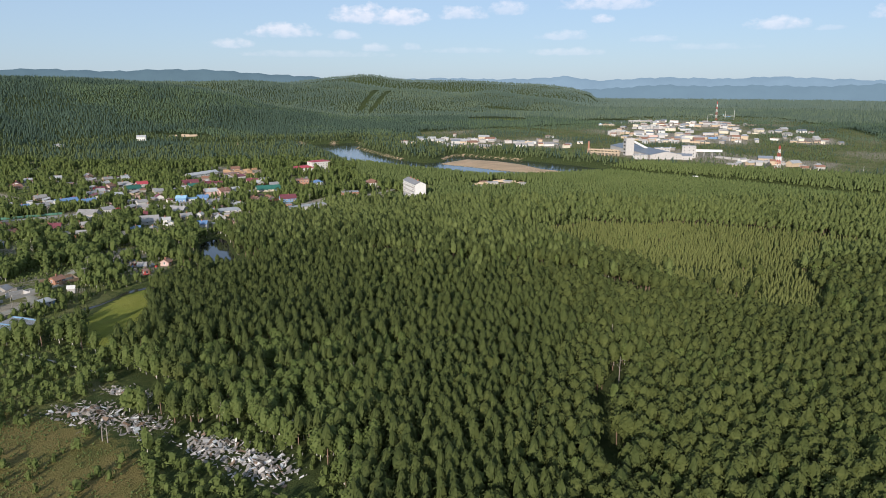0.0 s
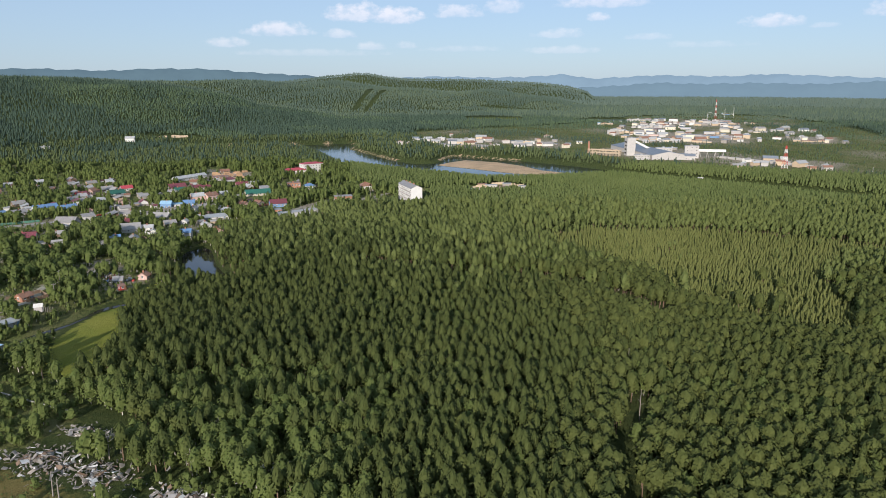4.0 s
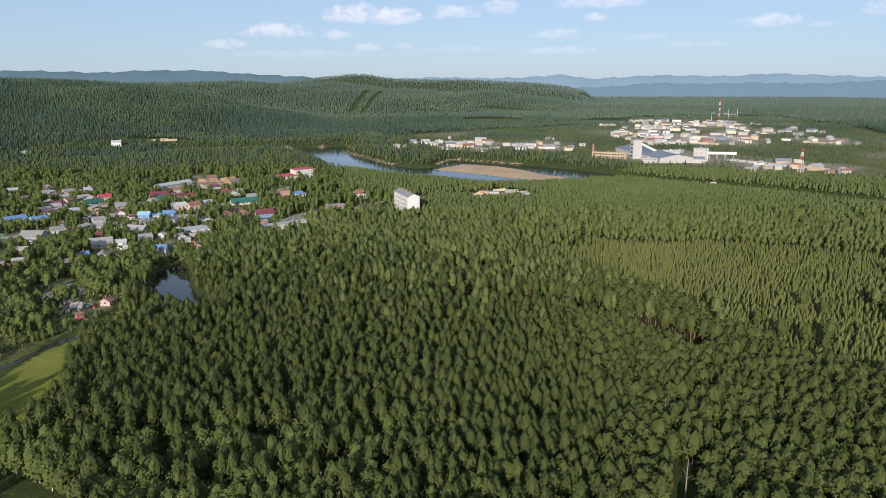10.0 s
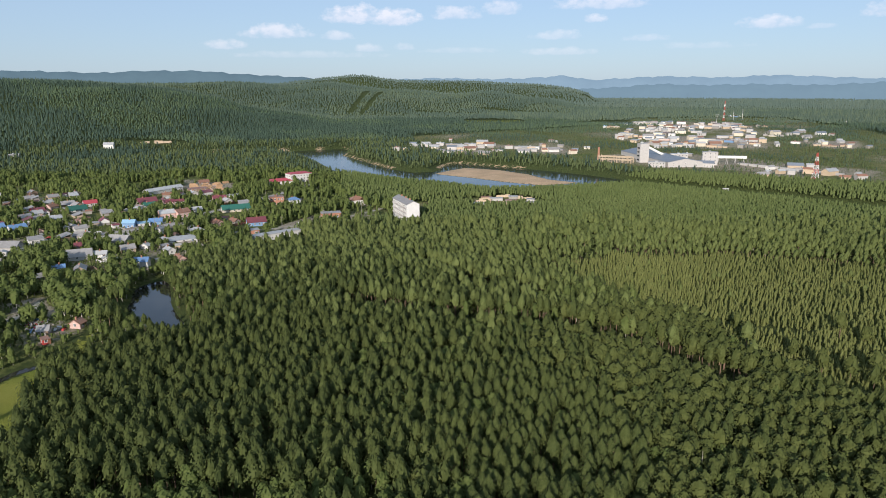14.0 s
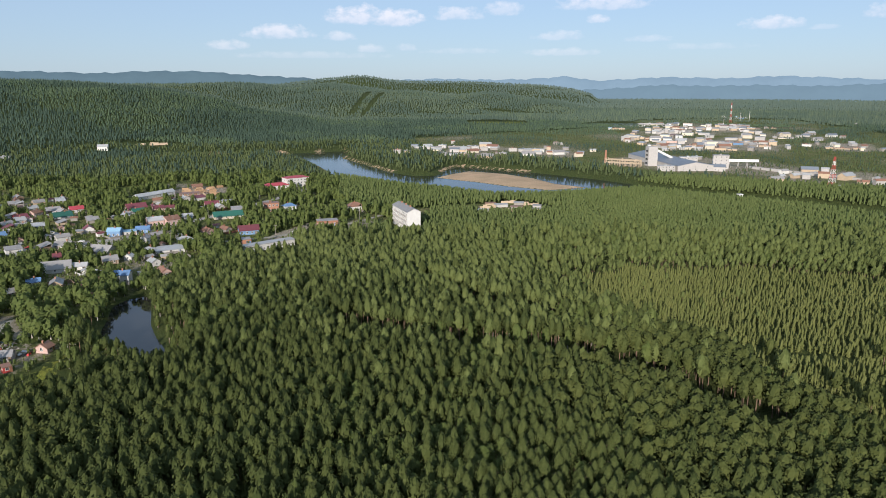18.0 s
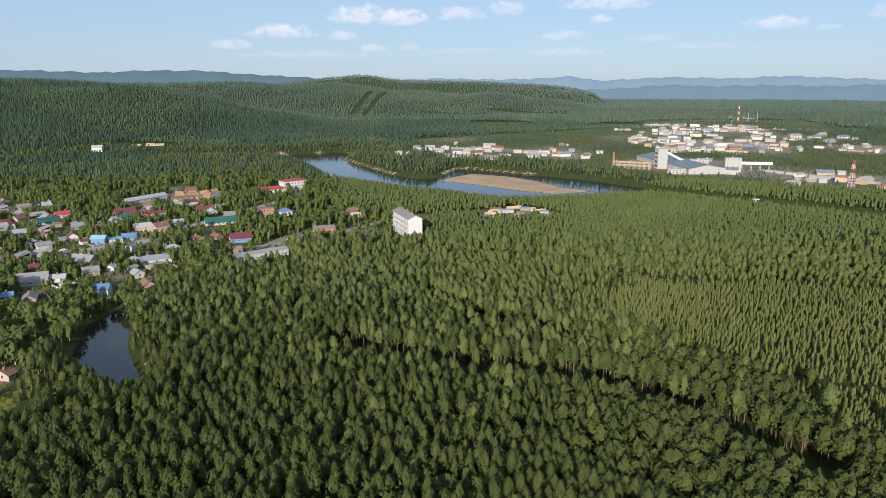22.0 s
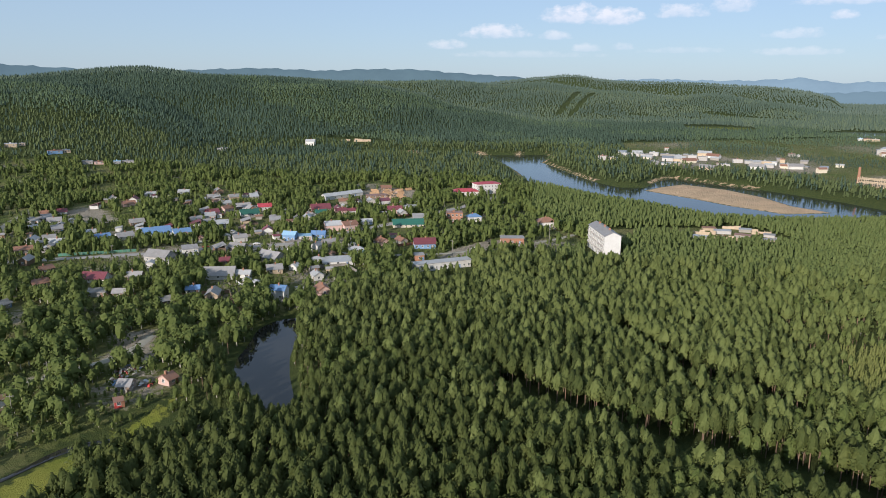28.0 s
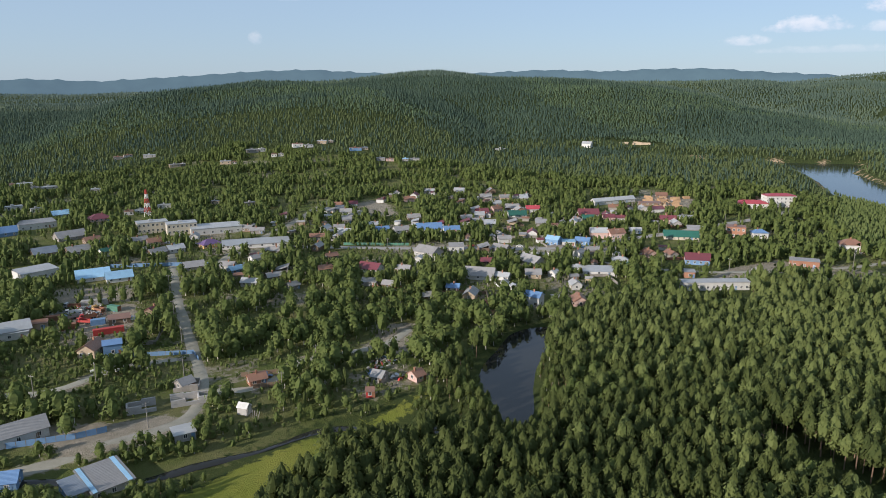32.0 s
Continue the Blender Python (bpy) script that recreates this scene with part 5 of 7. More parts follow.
house(-234.2, 784.2, 30, 18.0, 7.0, 2.4, "timber", "rust_roof", "open lumber shed with rusty roof", "flat", 0.5, wins=(4, 1), name="shed", category="shed", chimney=False)
house(-242.7, 830.3, 29, 9.8, 6.8, 2.4, "timber", "rust_roof", "brown sawmill shed with rusty roof", wins=(2, 1), name="shed", category="shed", chimney=False)
halls(343, 1079, -31, 15, 8, 3.5, "white", "zinc", "pale industrial hall in the distant town")
halls(498, 1829, -9, 59, 11, 6.8, "concrete", "slate", "pale industrial hall in the distant town")
halls(448, 1532, -13, 17, 9, 8.7, "white", "zinc", "pale industrial hall in the distant town")
halls(459, 1520, -15, 17, 9, 6.6, "pink", "zinc", "pale industrial hall in the distant town")
halls(536, 1663, -24, 32, 11, 6.8, "white", "zinc", "pale industrial hall in the distant town")
halls(570, 1609, -19, 41, 11, 6.6, "white", "slate", "pale industrial hall in the distant town")
halls(650, 1706, -21, 28, 11, 6.6, "white", "zinc", "pale industrial hall in the distant town")
halls(465, 1314, -20, 40, 11, 4.0, "cream", "zinc", "pale industrial hall in the distant town")
halls(474, 1282, -31, 30, 11, 4.3, "blue_paint", "light_blue", "pale industrial hall in the distant town")
halls(500, 1284, -26, 29, 11, 3.9, "concrete", "slate", "pale industrial hall in the distant town")
halls(694, 1635, -28, 26, 11, 4.6, "cream", "slate", "pale industrial hall in the distant town")
halls(320, 1351, -10, 23, 11, 7.4, "tan", "slate", "pale industrial hall in the distant town")
halls(383, 1317, -7, 28, 11, 3.5, "pink", "zinc", "pale industrial hall in the distant town")
halls(367, 1620, -4, 36, 11, 4.8, "white", "light_blue", "pale industrial hall in the distant town")
halls(385, 1227, -19, 15, 8, 4.0, "concrete", "zinc", "pale industrial hall in the distant town")
halls(425, 1189, -24, 32, 11, 3.2, "concrete", "slate", "pale industrial hall in the distant town")
halls(506, 1248, -31, 26, 11, 3.4, "white", "rust_roof", "pale industrial hall in the distant town")
halls(500, 1217, -37, 11, 6, 3.0, "white", "zinc", "pale industrial hall in the distant town")
halls(580, 1258, -40, 16, 9, 3.5, "white", "zinc", "pale industrial hall in the distant town")
halls(611, 1207, -32, 51, 11, 3.0, "tan", "slate", "pale industrial hall in the distant town")
halls(19, 1233, -6, 45, 11, 4.9, "concrete", "slate", "pale industrial hall in the distant town")
halls(59, 1197, -6, 26, 11, 6.6, "concrete", "zinc", "pale industrial hall in the distant town")
halls(124, 1189, 2, 47, 11, 4.8, "concrete", "blue_grey", "pale industrial hall in the distant town")
halls(192, 1295, -9, 17, 9, 3.7, "white", "light_blue", "pale industrial hall in the distant town")
halls(17, 1133, 0, 37, 11, 4.1, "concrete", "slate", "pale industrial hall in the distant town")
halls(-55, 1158, -3, 26, 11, 6.0, "concrete", "zinc", "pale industrial hall in the distant town")
halls(-24, 1211, -10, 35, 11, 4.5, "concrete", "zinc", "pale industrial hall in the distant town")
halls(86, 1141, -9, 18, 10, 3.5, "concrete", "slate", "pale industrial hall in the distant town")
halls(169, 1158, -19, 33, 11, 3.6, "concrete", "slate", "pale industrial hall in the distant town")
halls(360, 1385, -16, 23, 11, 3.6, "tan", "rust_roof", "pale industrial hall in the distant town")
halls(336, 1248, -6, 23, 11, 3.2, "white", "zinc", "pale industrial hall in the distant town")
halls(602, 1384, -22, 35, 11, 3.0, "cream", "slate", "pale industrial hall in the distant town")
halls(654, 1641, -32, 41, 11, 3.4, "white", "zinc", "pale industrial hall in the distant town")
halls(810, 2179, -13, 19, 10, 5.4, "white", "zinc", "pale industrial hall in the distant town")
halls(845, 2148, -16, 35, 11, 4.6, "blue_paint", "light_blue", "pale industrial hall in the distant town")
halls(973, 1790, -25, 28, 11, 5.4, "white", "zinc", "pale industrial hall in the distant town")
halls(389, 813, -22, 18, 10, 3.2, "concrete", "slate", "pale industrial hall in the distant town")
halls(427, 919, -24, 25, 11, 3.0, "concrete", "zinc", "pale industrial hall in the distant town")
halls(-878, 667, 69, 24, 11, 3.0, "concrete", "slate", "pale low building below the wooded hill")
halls(-849, 686, 57, 16, 9, 3.1, "concrete", "zinc", "pale low building below the wooded hill")
halls(-755, 777, 64, 25, 11, 3.4, "white", "slate", "pale low building below the wooded hill")
halls(-728, 831, 60, 27, 11, 4.1, "white", "slate", "pale low building below the wooded hill")
halls(-720, 864, 39, 22, 11, 3.5, "white", "zinc", "pale low building below the wooded hill")
halls(-660, 867, 51, 25, 11, 3.3, "blue_paint", "blue_grey", "pale low building below the wooded hill")
halls(-594, 845, 48, 22, 11, 3.1, "pink", "rust_roof", "pale low building below the wooded hill")
halls(-571, 866, 40, 22, 11, 3.0, "blue_paint", "light_blue", "pale low building below the wooded hill")
halls(-715, 780, 52, 17, 9, 3.0, "white", "slate", "pale low building below the wooded hill")
halls(-736, 722, 55, 20, 11, 3.2, "concrete", "rust_roof", "pale low building below the wooded hill")
halls(-776, 679, 69, 20, 11, 3.2, "concrete", "slate", "pale low building below the wooded hill")
halls(-686, 536, 64, 11, 6, 3.0, "white", "slate", "pale low building below the wooded hill")
halls(-743, 513, 76, 24, 11, 3.0, "white", "zinc", "pale low building below the wooded hill")
halls(-784, 508, 66, 22, 11, 3.0, "white", "zinc", "pale low building below the wooded hill")
halls(-647, 447, 79, 15, 8, 3.0, "white", "zinc", "pale low building below the wooded hill")
halls(-620, 454, 78, 10, 5, 3.0, "white", "zinc", "pale low building below the wooded hill")
halls(-553, 528, 59, 12, 6, 3.0, "white", "zinc", "pale low building below the wooded hill")
halls(-544, 498, 64, 19, 10, 3.0, "white", "zinc", "pale low building below the wooded hill")
halls(-505, 579, 64, 12, 6, 3.0, "concrete", "slate", "pale low building below the wooded hill")
halls(-561, 1046, 39, 15, 8, 3.0, "white", "zinc", "pale low building below the wooded hill")
halls(-535, 565, 56, 9, 5, 3.0, "white", "zinc", "pale low building below the wooded hill")

# ---- landmarks ----
apartment()
lattice_mast(738, 1956, 50, 2.2, 7, "radio_mast", "tall red and white lattice radio mast", bar=0.15)
lattice_mast(389, 828, 30, 2.6, 7, "lattice_tower", "red and white banded lattice tower", bar=0.16)

# ---- clutter, ruins and works ----
house(-110.0, 566.0, 40, 34, 5, 4.2, "white", "zinc", "long low white storehouse with dark window row", "flat", 0.5, wins=(12, 2), name="storehouse", category="storehouse", chimney=False)
house(-496, 1181, 12, 14, 9, 5.6, "white", "zinc", "lone white house below the wooded hill", wins=(4, 2))
low_walls(-456, 1262, 20, 46, 18, 2, 7, "tan", "roofless ruin of pale brick walls")

store = house(-179.5, 287.2, 83, 10.8, 12.6, 2.7, "concrete", "slate", "storehouse with grey metal roof and light blue strips", "flat", 1.3, wins=(3, 2), name="storehouse", category="storehouse", chimney=False)
for u in (-4.6, 4.3):
    b = bmesh.new()
    slab(b, [(u - 0.6, -6.75, 2.91), (u + 0.6, -6.75, 2.91), (u + 0.6, 6.75, 4.22), (u - 0.6, 6.75, 4.22)], 0.06)
    part("roof_strip", b, M["roof_light_blue"], store, "light blue roofing strip")
house(-180.6, 279.4, 83, 4.4, 9.0, 2.3, "blue_paint", "blue_grey", "low blue annex of a storehouse", "flat", 0.5, wins=(1, 2), name="annex", category="shed", chimney=False)
# vehicle and scrap yard
for x, y, rot, key, bed, lab in ((-316, 349, 70, "red_paint", "rust", "red lorry parked in a scrap yard"), (-311, 345, 30, "red_paint", "red_paint", "red lorry parked among scrap"), (-332, 343, 50, "chalk", "steel", "white lorry parked in a scrap yard"),
                                 (-328, 348, 65, "chalk", "chalk", "white lorry parked in a scrap yard"), (-323, 357, 10, "orange", "rust", "orange loader lorry in a scrap yard"), (-322, 344, 85, "blue_paint", "grey_timber", "blue lorry parked in a scrap yard"),
                                 (-338, 352, 40, "steel", "rust", "grey lorry parked in a scrap yard")):
    truck(x, y, rot, key, bed, lab)
for x, y, rot, key, lab, L in ((-305, 348, 62, "blue_paint", "blue freight container beside scrap", 6), (-290, 345, 66, "red_paint", "long red container beside a yard", 12), (-326, 338, 60, "rust", "rusty freight container in a yard", 6),
                               (-318, 362, 20, "green_paint", "green freight container in a yard", 6), (-334, 361, 55, "concrete", "grey freight container in a yard", 12), (-309, 337, 70, "rust", "rusty freight container in a yard", 6)):
    container(x, y, rot, key, lab, L)
house(-317, 317, 66, 14, 5, 3, "white", "zinc", "long low pale shed in a yard", "flat", 0.4, wins=(3, 1), name="shed", category="shed", chimney=False)
house(-321, 329, 66, 9, 5, 3, "tan", "rust_roof", "brown plank shed in a yard", "flat", 0.4, wins=(2, 1), name="shed", category="shed", chimney=False)
low_walls(-213, 333, 50, 8, 6, 1, 3, "grey_timber", "roofless weathered shed ruin in weeds")
house(-147.0, 842.0, 37, 24, 12, 9.4, "white", "red", "white three-storey school with bright red roof", "hip", 1.6, wins=(7, 3), name="school", category="school", chimney=False)
house(-163.0, 822.0, 30, 25, 11, 4.2, "white", "red", "low school wing with bright red roof", "hip", 2.4, wins=(6, 3), name="school", category="school", chimney=False)

# rows of pale garages in the clearing beside the apartment block
for k, (gx0, gy0, gw) in enumerate(((34, 693, 9), (78, 695, 8), (62, 705, 10), (50, 716, 11), (80, 714, 7), (42, 727, 9), (66, 727, 8))):
    house(gx0, gy0, -14 + (k * 17) % 31, gw, 4.6, 1.6 + 0.25 * (k % 4), ("concrete", "tan", "grey_timber", "concrete")[k % 4], ("zinc", "slate", "rust_roof")[k % 3], "row of crumbling pale garages in a clearing", "flat", 0.3,
          wins=None, name="garage", category="garage", chimney=False)
for k in range(5):
    debris("rubble", 38 + 11 * k, 698 + 7 * (k % 3), 5, 2.5, 20 * k, 18, ("concrete", "grey_timber", "rust", "tan"), "heap of broken pale garage walls")
for gx0, gy0, gw in ((50, 695, 18), (38, 708, 14), (76, 722, 12), (58, 738, 12)):
    low_walls(gx0, gy0, -5, gw, 5, 1, int(gw / 3.5), "tan", "roofless pale walls of crumbling garages")
debris("rubble", 84, 704, 10, 4, -10, 40, ("concrete", "tan", "rust"), "heap of broken pale garage walls")
debris("rubble", -78, 697, 26, 3, -3, 60, ("concrete", "tan", "grey_timber"), "strip of broken pale building rubble")

# collapsed wooden barracks at the edge of the dry clearing
RUB = ("concrete", "grey_timber", "grey_timber", "dead", "chalk", "timber", "timber", "grey_timber")
debris("rubble", -110, 204, 14, 8, -18, 125, RUB, "collapsed building heap of pale boards and slate", big=2.5)
debris("rubble", -91, 196, 11, 7, -20, 95, RUB, "collapsed building heap of pale boards and slate", big=2.5)
debris("rubble", -65, 183, 11, 7, -25, 120, RUB, "heap of broken white slabs and planks", big=2.5)
debris("rubble", -48, 172, 12, 8, -32, 135, RUB, "heap of broken white slabs and planks", big=2.6)
debris("rubble", -103, 219, 11, 3.5, -20, 80, RUB, "scattered heap of bleached planks", big=2.8)
debris("rubble", -80, 214, 7, 2.5, -15, 50, RUB, "scattered heap of bleached planks", big=2.8)
debris("rubble", -47, 199, 6, 3, 10, 40, RUB, "scattered heap of bleached planks in bushes", big=2.4)
debris("rubble", -28, 181, 6, 3, 10, 34, RUB, "scattered heap of bleached planks in bushes", big=2.4)

# fallen pipe across the rough ground
pipe = thing("pipe", -137, 242, math.degrees(math.atan2(-20, 44)), "long pale rusted pipe lying on low supports", "pipe")
for k in range(6):
    b = bmesh.new()
    beam(b, (-24 + k * 8.05, 0.2 * math.sin(k), 1.0), (-16.05 + k * 8.05, 0.2 * math.sin(k + 1), 1.0), 0.28, 8)
    part("section", b, M["concrete"], pipe)
    b = bmesh.new()
    box(b, -24.2 + k * 8.05, -23.8 + k * 8.05, -0.35, 0.35, -0.5, 0.76)
    part("support", b, M["grey_timber"], pipe)


def dead_tree(x, y, h):
    root = thing("dead_tree", x, y, dice.uniform(0, 360), "bare grey dead tree trunk with snapped limbs", "tree", "dead trees")
    b = bmesh.new()
    beam(b, (0, 0, -0.5), (0.2, 0.1, h), 0.2, 6, 0.06)
    part("trunk", b, M["dead"], root)
    for k in range(5):
        b = bmesh.new()
        z = h * (0.4 + 0.11 * k)
        beam(b, (0.1, 0, z), (1.4 * math.cos(k * 2.1), 1.4 * math.sin(k * 2.1), z + 0.9), 0.06, 4, 0.02)
        part("limb", b, M["dead"], root)


for x, y, h in ((-98, 187, 7), (-96, 186, 6), (-66, 196, 8), (-64, 214, 8), (-30, 224, 9), (60, 226, 11), (66, 262, 10), (-92, 205, 7)):
    dead_tree(x, y, h)

# fences along lanes and yards
for pts, hgt, key, label in (
        ([(-258, 334), (-240, 353), (-232, 350)], 1.8, "blue_paint", "long blue board fence beside a lane"),
        ([(-216, 277), (-206, 292), (-203, 300)], 2.0, "blue_paint", "blue sheet fence along the yard"),
        ([(-206, 350), (-196, 362), (-188, 354), (-194, 346)], 1.8, "timber", "dark board fence round a garden plot"),
        ([(-300, 378), (-288, 372), (-262, 350), (-266, 344)], 1.8, "grey_timber", "weathered grey board fence"),
        ([(-395, 400), (-352, 440)], 2.2, "blue_paint", "long blue wall fence of a workshop yard"),
        ([(-236, 560), (-214, 578), (-204, 570)], 1.8, "chalk", "pale concrete panel fence"),
        ([(-300, 470), (-270, 486), (-256, 470)], 1.7, "grey_timber", "weathered grey board fence"),
        ([(-330, 520), (-296, 545)], 1.8, "green_paint", "green board fence beside the street"),
        ([(-260, 600), (-236, 622), (-226, 612)], 1.8, "grey_timber", "weathered grey board fence"),
        ([(-182, 540), (-164, 556), (-152, 544)], 1.7, "grey_timber", "weathered grey board fence"),
        ([(-218, 470), (-196, 488), (-188, 478)], 1.7, "timber", "dark board fence round a garden"),
        ([(-214, 430), (-196, 446), (-186, 438)], 1.7, "grey_timber", "weathered grey board fence")):
    fence(pts, hgt, key, label)

# ruined concrete wall and white frame by the gravel yard
low_walls(-205, 322, 62, 26, 5, 1, 6, "concrete", "broken pale concrete wall of a yard")
shed = thing("shed", -181, 333, 20, "ruined white gabled shed with bare frame", "shed", reach_r=4)
b = bmesh.new()
box(b, -1.7, 1.7, -1.4, 1.4, -0.3, 2.6)
part("wall", b, M["concrete"], shed)
b = bmesh.new()
gable_roof(b, 3.4, 2.8, 2.6, 1.2, 0.25)
part("roof", b, M["white"], shed)
for k in range(6):
    b = bmesh.new()
    beam(b, (2.2 + k * 0.7, -1.4, -0.3), (2.2 + k * 0.7, -1.4 + 0.25 * k, 2.6 - 0.2 * k), 0.09)
    part("stud", b, M["grey_timber"], shed)

# scrap heaps and sheds near the pond
SCRAP = ("rust", "chalk", "concrete", "blue_paint", "grey_timber", "steel", "red_paint")
for x, y, rx, ry, n in ((-176, 392, 6, 5, 50), (-172, 382, 5, 4, 40), (-161, 383, 4, 3, 30), (-300, 360, 6, 5, 40), (-320, 352, 9, 6, 60), (-330, 355, 7, 5, 40), (-199, 354, 5, 4, 40),
                        (-205, 560, 6, 4, 30), (-168, 612, 7, 4, 36), (-158, 868, 14, 9, 80), (-172, 858, 9, 6, 50), (-226, 300, 5, 4, 30), (-234, 294, 6, 3, 30)):
    debris("scrap_heap", x, y, rx, ry, dice.uniform(0, 90), n, SCRAP, "cluttered heap of scrap, boards and rusty parts")
for x, y, rot in ((-244, 800, 30), (-236, 812, 60), (-228, 822, 20), (-222, 836, 45), (-250, 818, 10), (-150, 872, 20), (-162, 880, 35), (-170, 872, 10), (-146, 862, 80)):
    log_stack(x, y, rot, 9, 6, "stack of cut brown logs")

for x, y, rot, key, lab in ((-246, 327, 80, "chalk", "silver car parked on a lane"), (-252, 321, 70, "chalk", "white car parked on a lane"), (-262, 566, 40, "red_paint", "red car parked beside the street"),
                            (-238, 585, 40, "chalk", "white car parked beside the street"), (-222, 600, 60, "steel", "grey car parked in a yard"), (-205, 606, 10, "blue_paint", "blue car parked in a yard"),
                            (-104, 618, 30, "chalk", "white car parked near storehouse"), (-334, 336, 60, "rust", "rusty brown car in scrap yard"), (-325, 334, 20, "chalk", "white car parked among scrap")):
    car(x, y, rot, key, lab)

# log yard of the sawmill: stacks, slabs and sawn boards in piles
log_dice = random.Random(31)
# no building here: lowers the trees between the yard and the camera
FOOTPRINTS.append((-228.0, 798.0, 20.0))
for lx, ly in ((-246, 812), (-238, 822), (-228, 828), (-222, 814), (-232, 808), (-241, 800), (-218, 800), (-212, 788), (-226, 790), (-236, 784), (-222, 776), (-210, 776)):
    log_stack(lx, ly, 28 + log_dice.uniform(-14, 14), 8, log_dice.choice((6, 8)), "stack of cut brown logs in the sawmill yard")
for lx, ly, rx in ((-230, 800, 11), (-222, 784, 9), (-236, 816, 9)):
    debris("timber_heap", lx, ly, rx, rx * 0.6, 30, 46, ("log", "tan", "log", "pink"), "loose heap of sawn boards and slabs", big=3.4)

# small sheds and greenhouses in the gardens
taken = list(FOOTPRINTS)
shed_dice = random.Random(8)
SHEDS = (("timber", "slate", "small dark timber garden shed"), ("grey_timber", "slate", "weathered grey garden shed"), ("grey_timber", "rust_roof", "garden shed with rusty roof"),
         ("white", "zinc", "small white outbuilding with metal roof"), ("tan", "slate", "small tan outbuilding with slate roof"), ("concrete", "zinc", "small pale block outbuilding"),
         ("pink", "rust_roof", "small pinkish outbuilding with rusty roof"), ("white", "maroon", "small white outbuilding, maroon roof"), ("white", "slate", "small white outbuilding, slate roof"))
made = 0
for _ in range(3500):
    if made >= 140:
        break
    sx, sy = shed_dice.uniform(-440, -150), shed_dice.uniform(425, 760)
    if not (inside(np.array([sx]), np.array([sy]), VILLAGE)[0] and np.sin(sx / 27) * np.sin(sy / 33 + 1) > -0.35):
        continue
    if sy < 500 - 0.25 * (sx + 300) and sx > -300:
        continue
    if any((sx - a) ** 2 + (sy - b) ** 2 < (r + 4.5) ** 2 for a, b, r in taken) or signed(np.array([sx]), np.array([sy]), POND)[0] > -14:
        continue
    if min(float(line_dist(np.array([sx]), np.array([sy]), pts)[0]) for pts, _, _ in ROADS) < 7:
        continue
    wall, roof, label = shed_dice.choice(SHEDS)
    big = shed_dice.random() < 0.4
    w, d = (shed_dice.uniform(7, 10), shed_dice.uniform(5, 7)) if big else (shed_dice.uniform(3.5, 6), shed_dice.uniform(3, 4.2))
    taken.append((sx, sy, w * 0.6))
    house(sx, sy, shed_dice.choice((47, -43, 30, -60)) + shed_dice.uniform(-8, 8), w, d, shed_dice.uniform(2.2, 3.0), wall, roof, label.replace("small", "plain one-storey").replace("garden shed", "garden cottage") if big else label,
          shed_dice.choice(("gable", "gable", "flat")), None if big else 0.8, wins=(2, 1) if big and sy < 560 else None, name="cottage" if big else "shed", category="cottage" if big else "shed", chimney=big)
    made += 1

garden = random.Random(21)
for hx, hy, hr in [f for f in FOOTPRINTS if -330 < f[0] < -150 and 400 < f[1] < 720][::3]:
    a, r = radians(47 + garden.uniform(-8, 8)), hr + garden.uniform(4, 7)
    c = [(hx + r * math.cos(a + q), hy + r * math.sin(a + q)) for q in (0.78, 2.36, 3.93, 5.5)]
    start = garden.randrange(4)
    fence([c[(start + q) % 4] for q in range(3)], garden.choice((1.5, 1.7, 1.9)), garden.choice(("grey_timber", "grey_timber", "timber", "chalk", "rust")), "weathered board fence round a house garden", 5.0)

for x, y in ((-330, 398), (-290, 376), (-255, 358), (-225, 340), (-200, 312), (-186, 352), (-196, 376), (-300, 528), (-266, 556), (-232, 588), (-212, 612), (-200, 640), (-186, 676), (-180, 580),
             (-150, 590), (-118, 606), (-92, 632), (-66, 658), (-250, 300), (-244, 318), (-160, 735), (-140, 800), (-350, 500), (-400, 470)):
    pole(x + 4, y - 3, 8.5)

# ---- far works beyond the river ----
house(289, 1032, 97, 152, 44, 6.0, "concrete", "blue_grey", "wide works hall with grey sloping roof", rise=4.0, wins=(14, 3), name="works_hall", category="hall", chimney=False)
house(318, 968, -18, 36, 15, 5.0, "concrete", "blue_grey", "low works hall with grey roof", rise=2.5, wins=(5, 1), name="works_hall", category="hall", chimney=False)
block(264, 958, -12, 19, 9, 6.0, "concrete", "zinc", "pale plastered front building of the works", 2, 5, 2)
block(338, 985, -14, 18, 11, 16.0, "concrete", "slate", "tall pale concrete process building of the works", 4, 3, 2)
block(318, 1040, -10, 22, 9, 7.0, "concrete", "zinc", "pale plastered building behind the works", 2, 5, 2)
tower = thing("concrete_tower", 262, 1012, 8, "tall pale concrete works tower", "tower", z=6, reach_r=6)
b = bmesh.new()
box(b, -6, 6, -5, 5, -1, 24.5)
part("shaft", b, M["concrete"], tower)
b = bmesh.new()
slab(b, [(5, -2, 22), (5, 2, 22), (40, 2, 5), (40, -2, 5)][::-1], 2.6)
part("conveyor", b, M["chalk"], tower)
for k in range(4):
    b = bmesh.new()
    box(b, -6.15, -5.9, -3, 3, 3 + 5 * k, 5 + 5 * k)
    part("window", b, M["glass"], tower)
g = thing("conveyor_gallery", 365, 985, -12, "raised pale conveyor gallery on trestles", "conveyor", z=6)
b = bmesh.new()
box(b, -18, 18, -1.6, 1.6, 8, 11)
part("gallery", b, M["chalk"], g)
for u in (-15, -5, 5, 15):
    b = bmesh.new()
    beam(b, (u - 2, -1.4, -1), (u, -1.2, 8), 0.35)
    beam(b, (u + 2, 1.4, -1), (u, 1.2, 8), 0.35)
    part("trestle", b, M["concrete"], g)
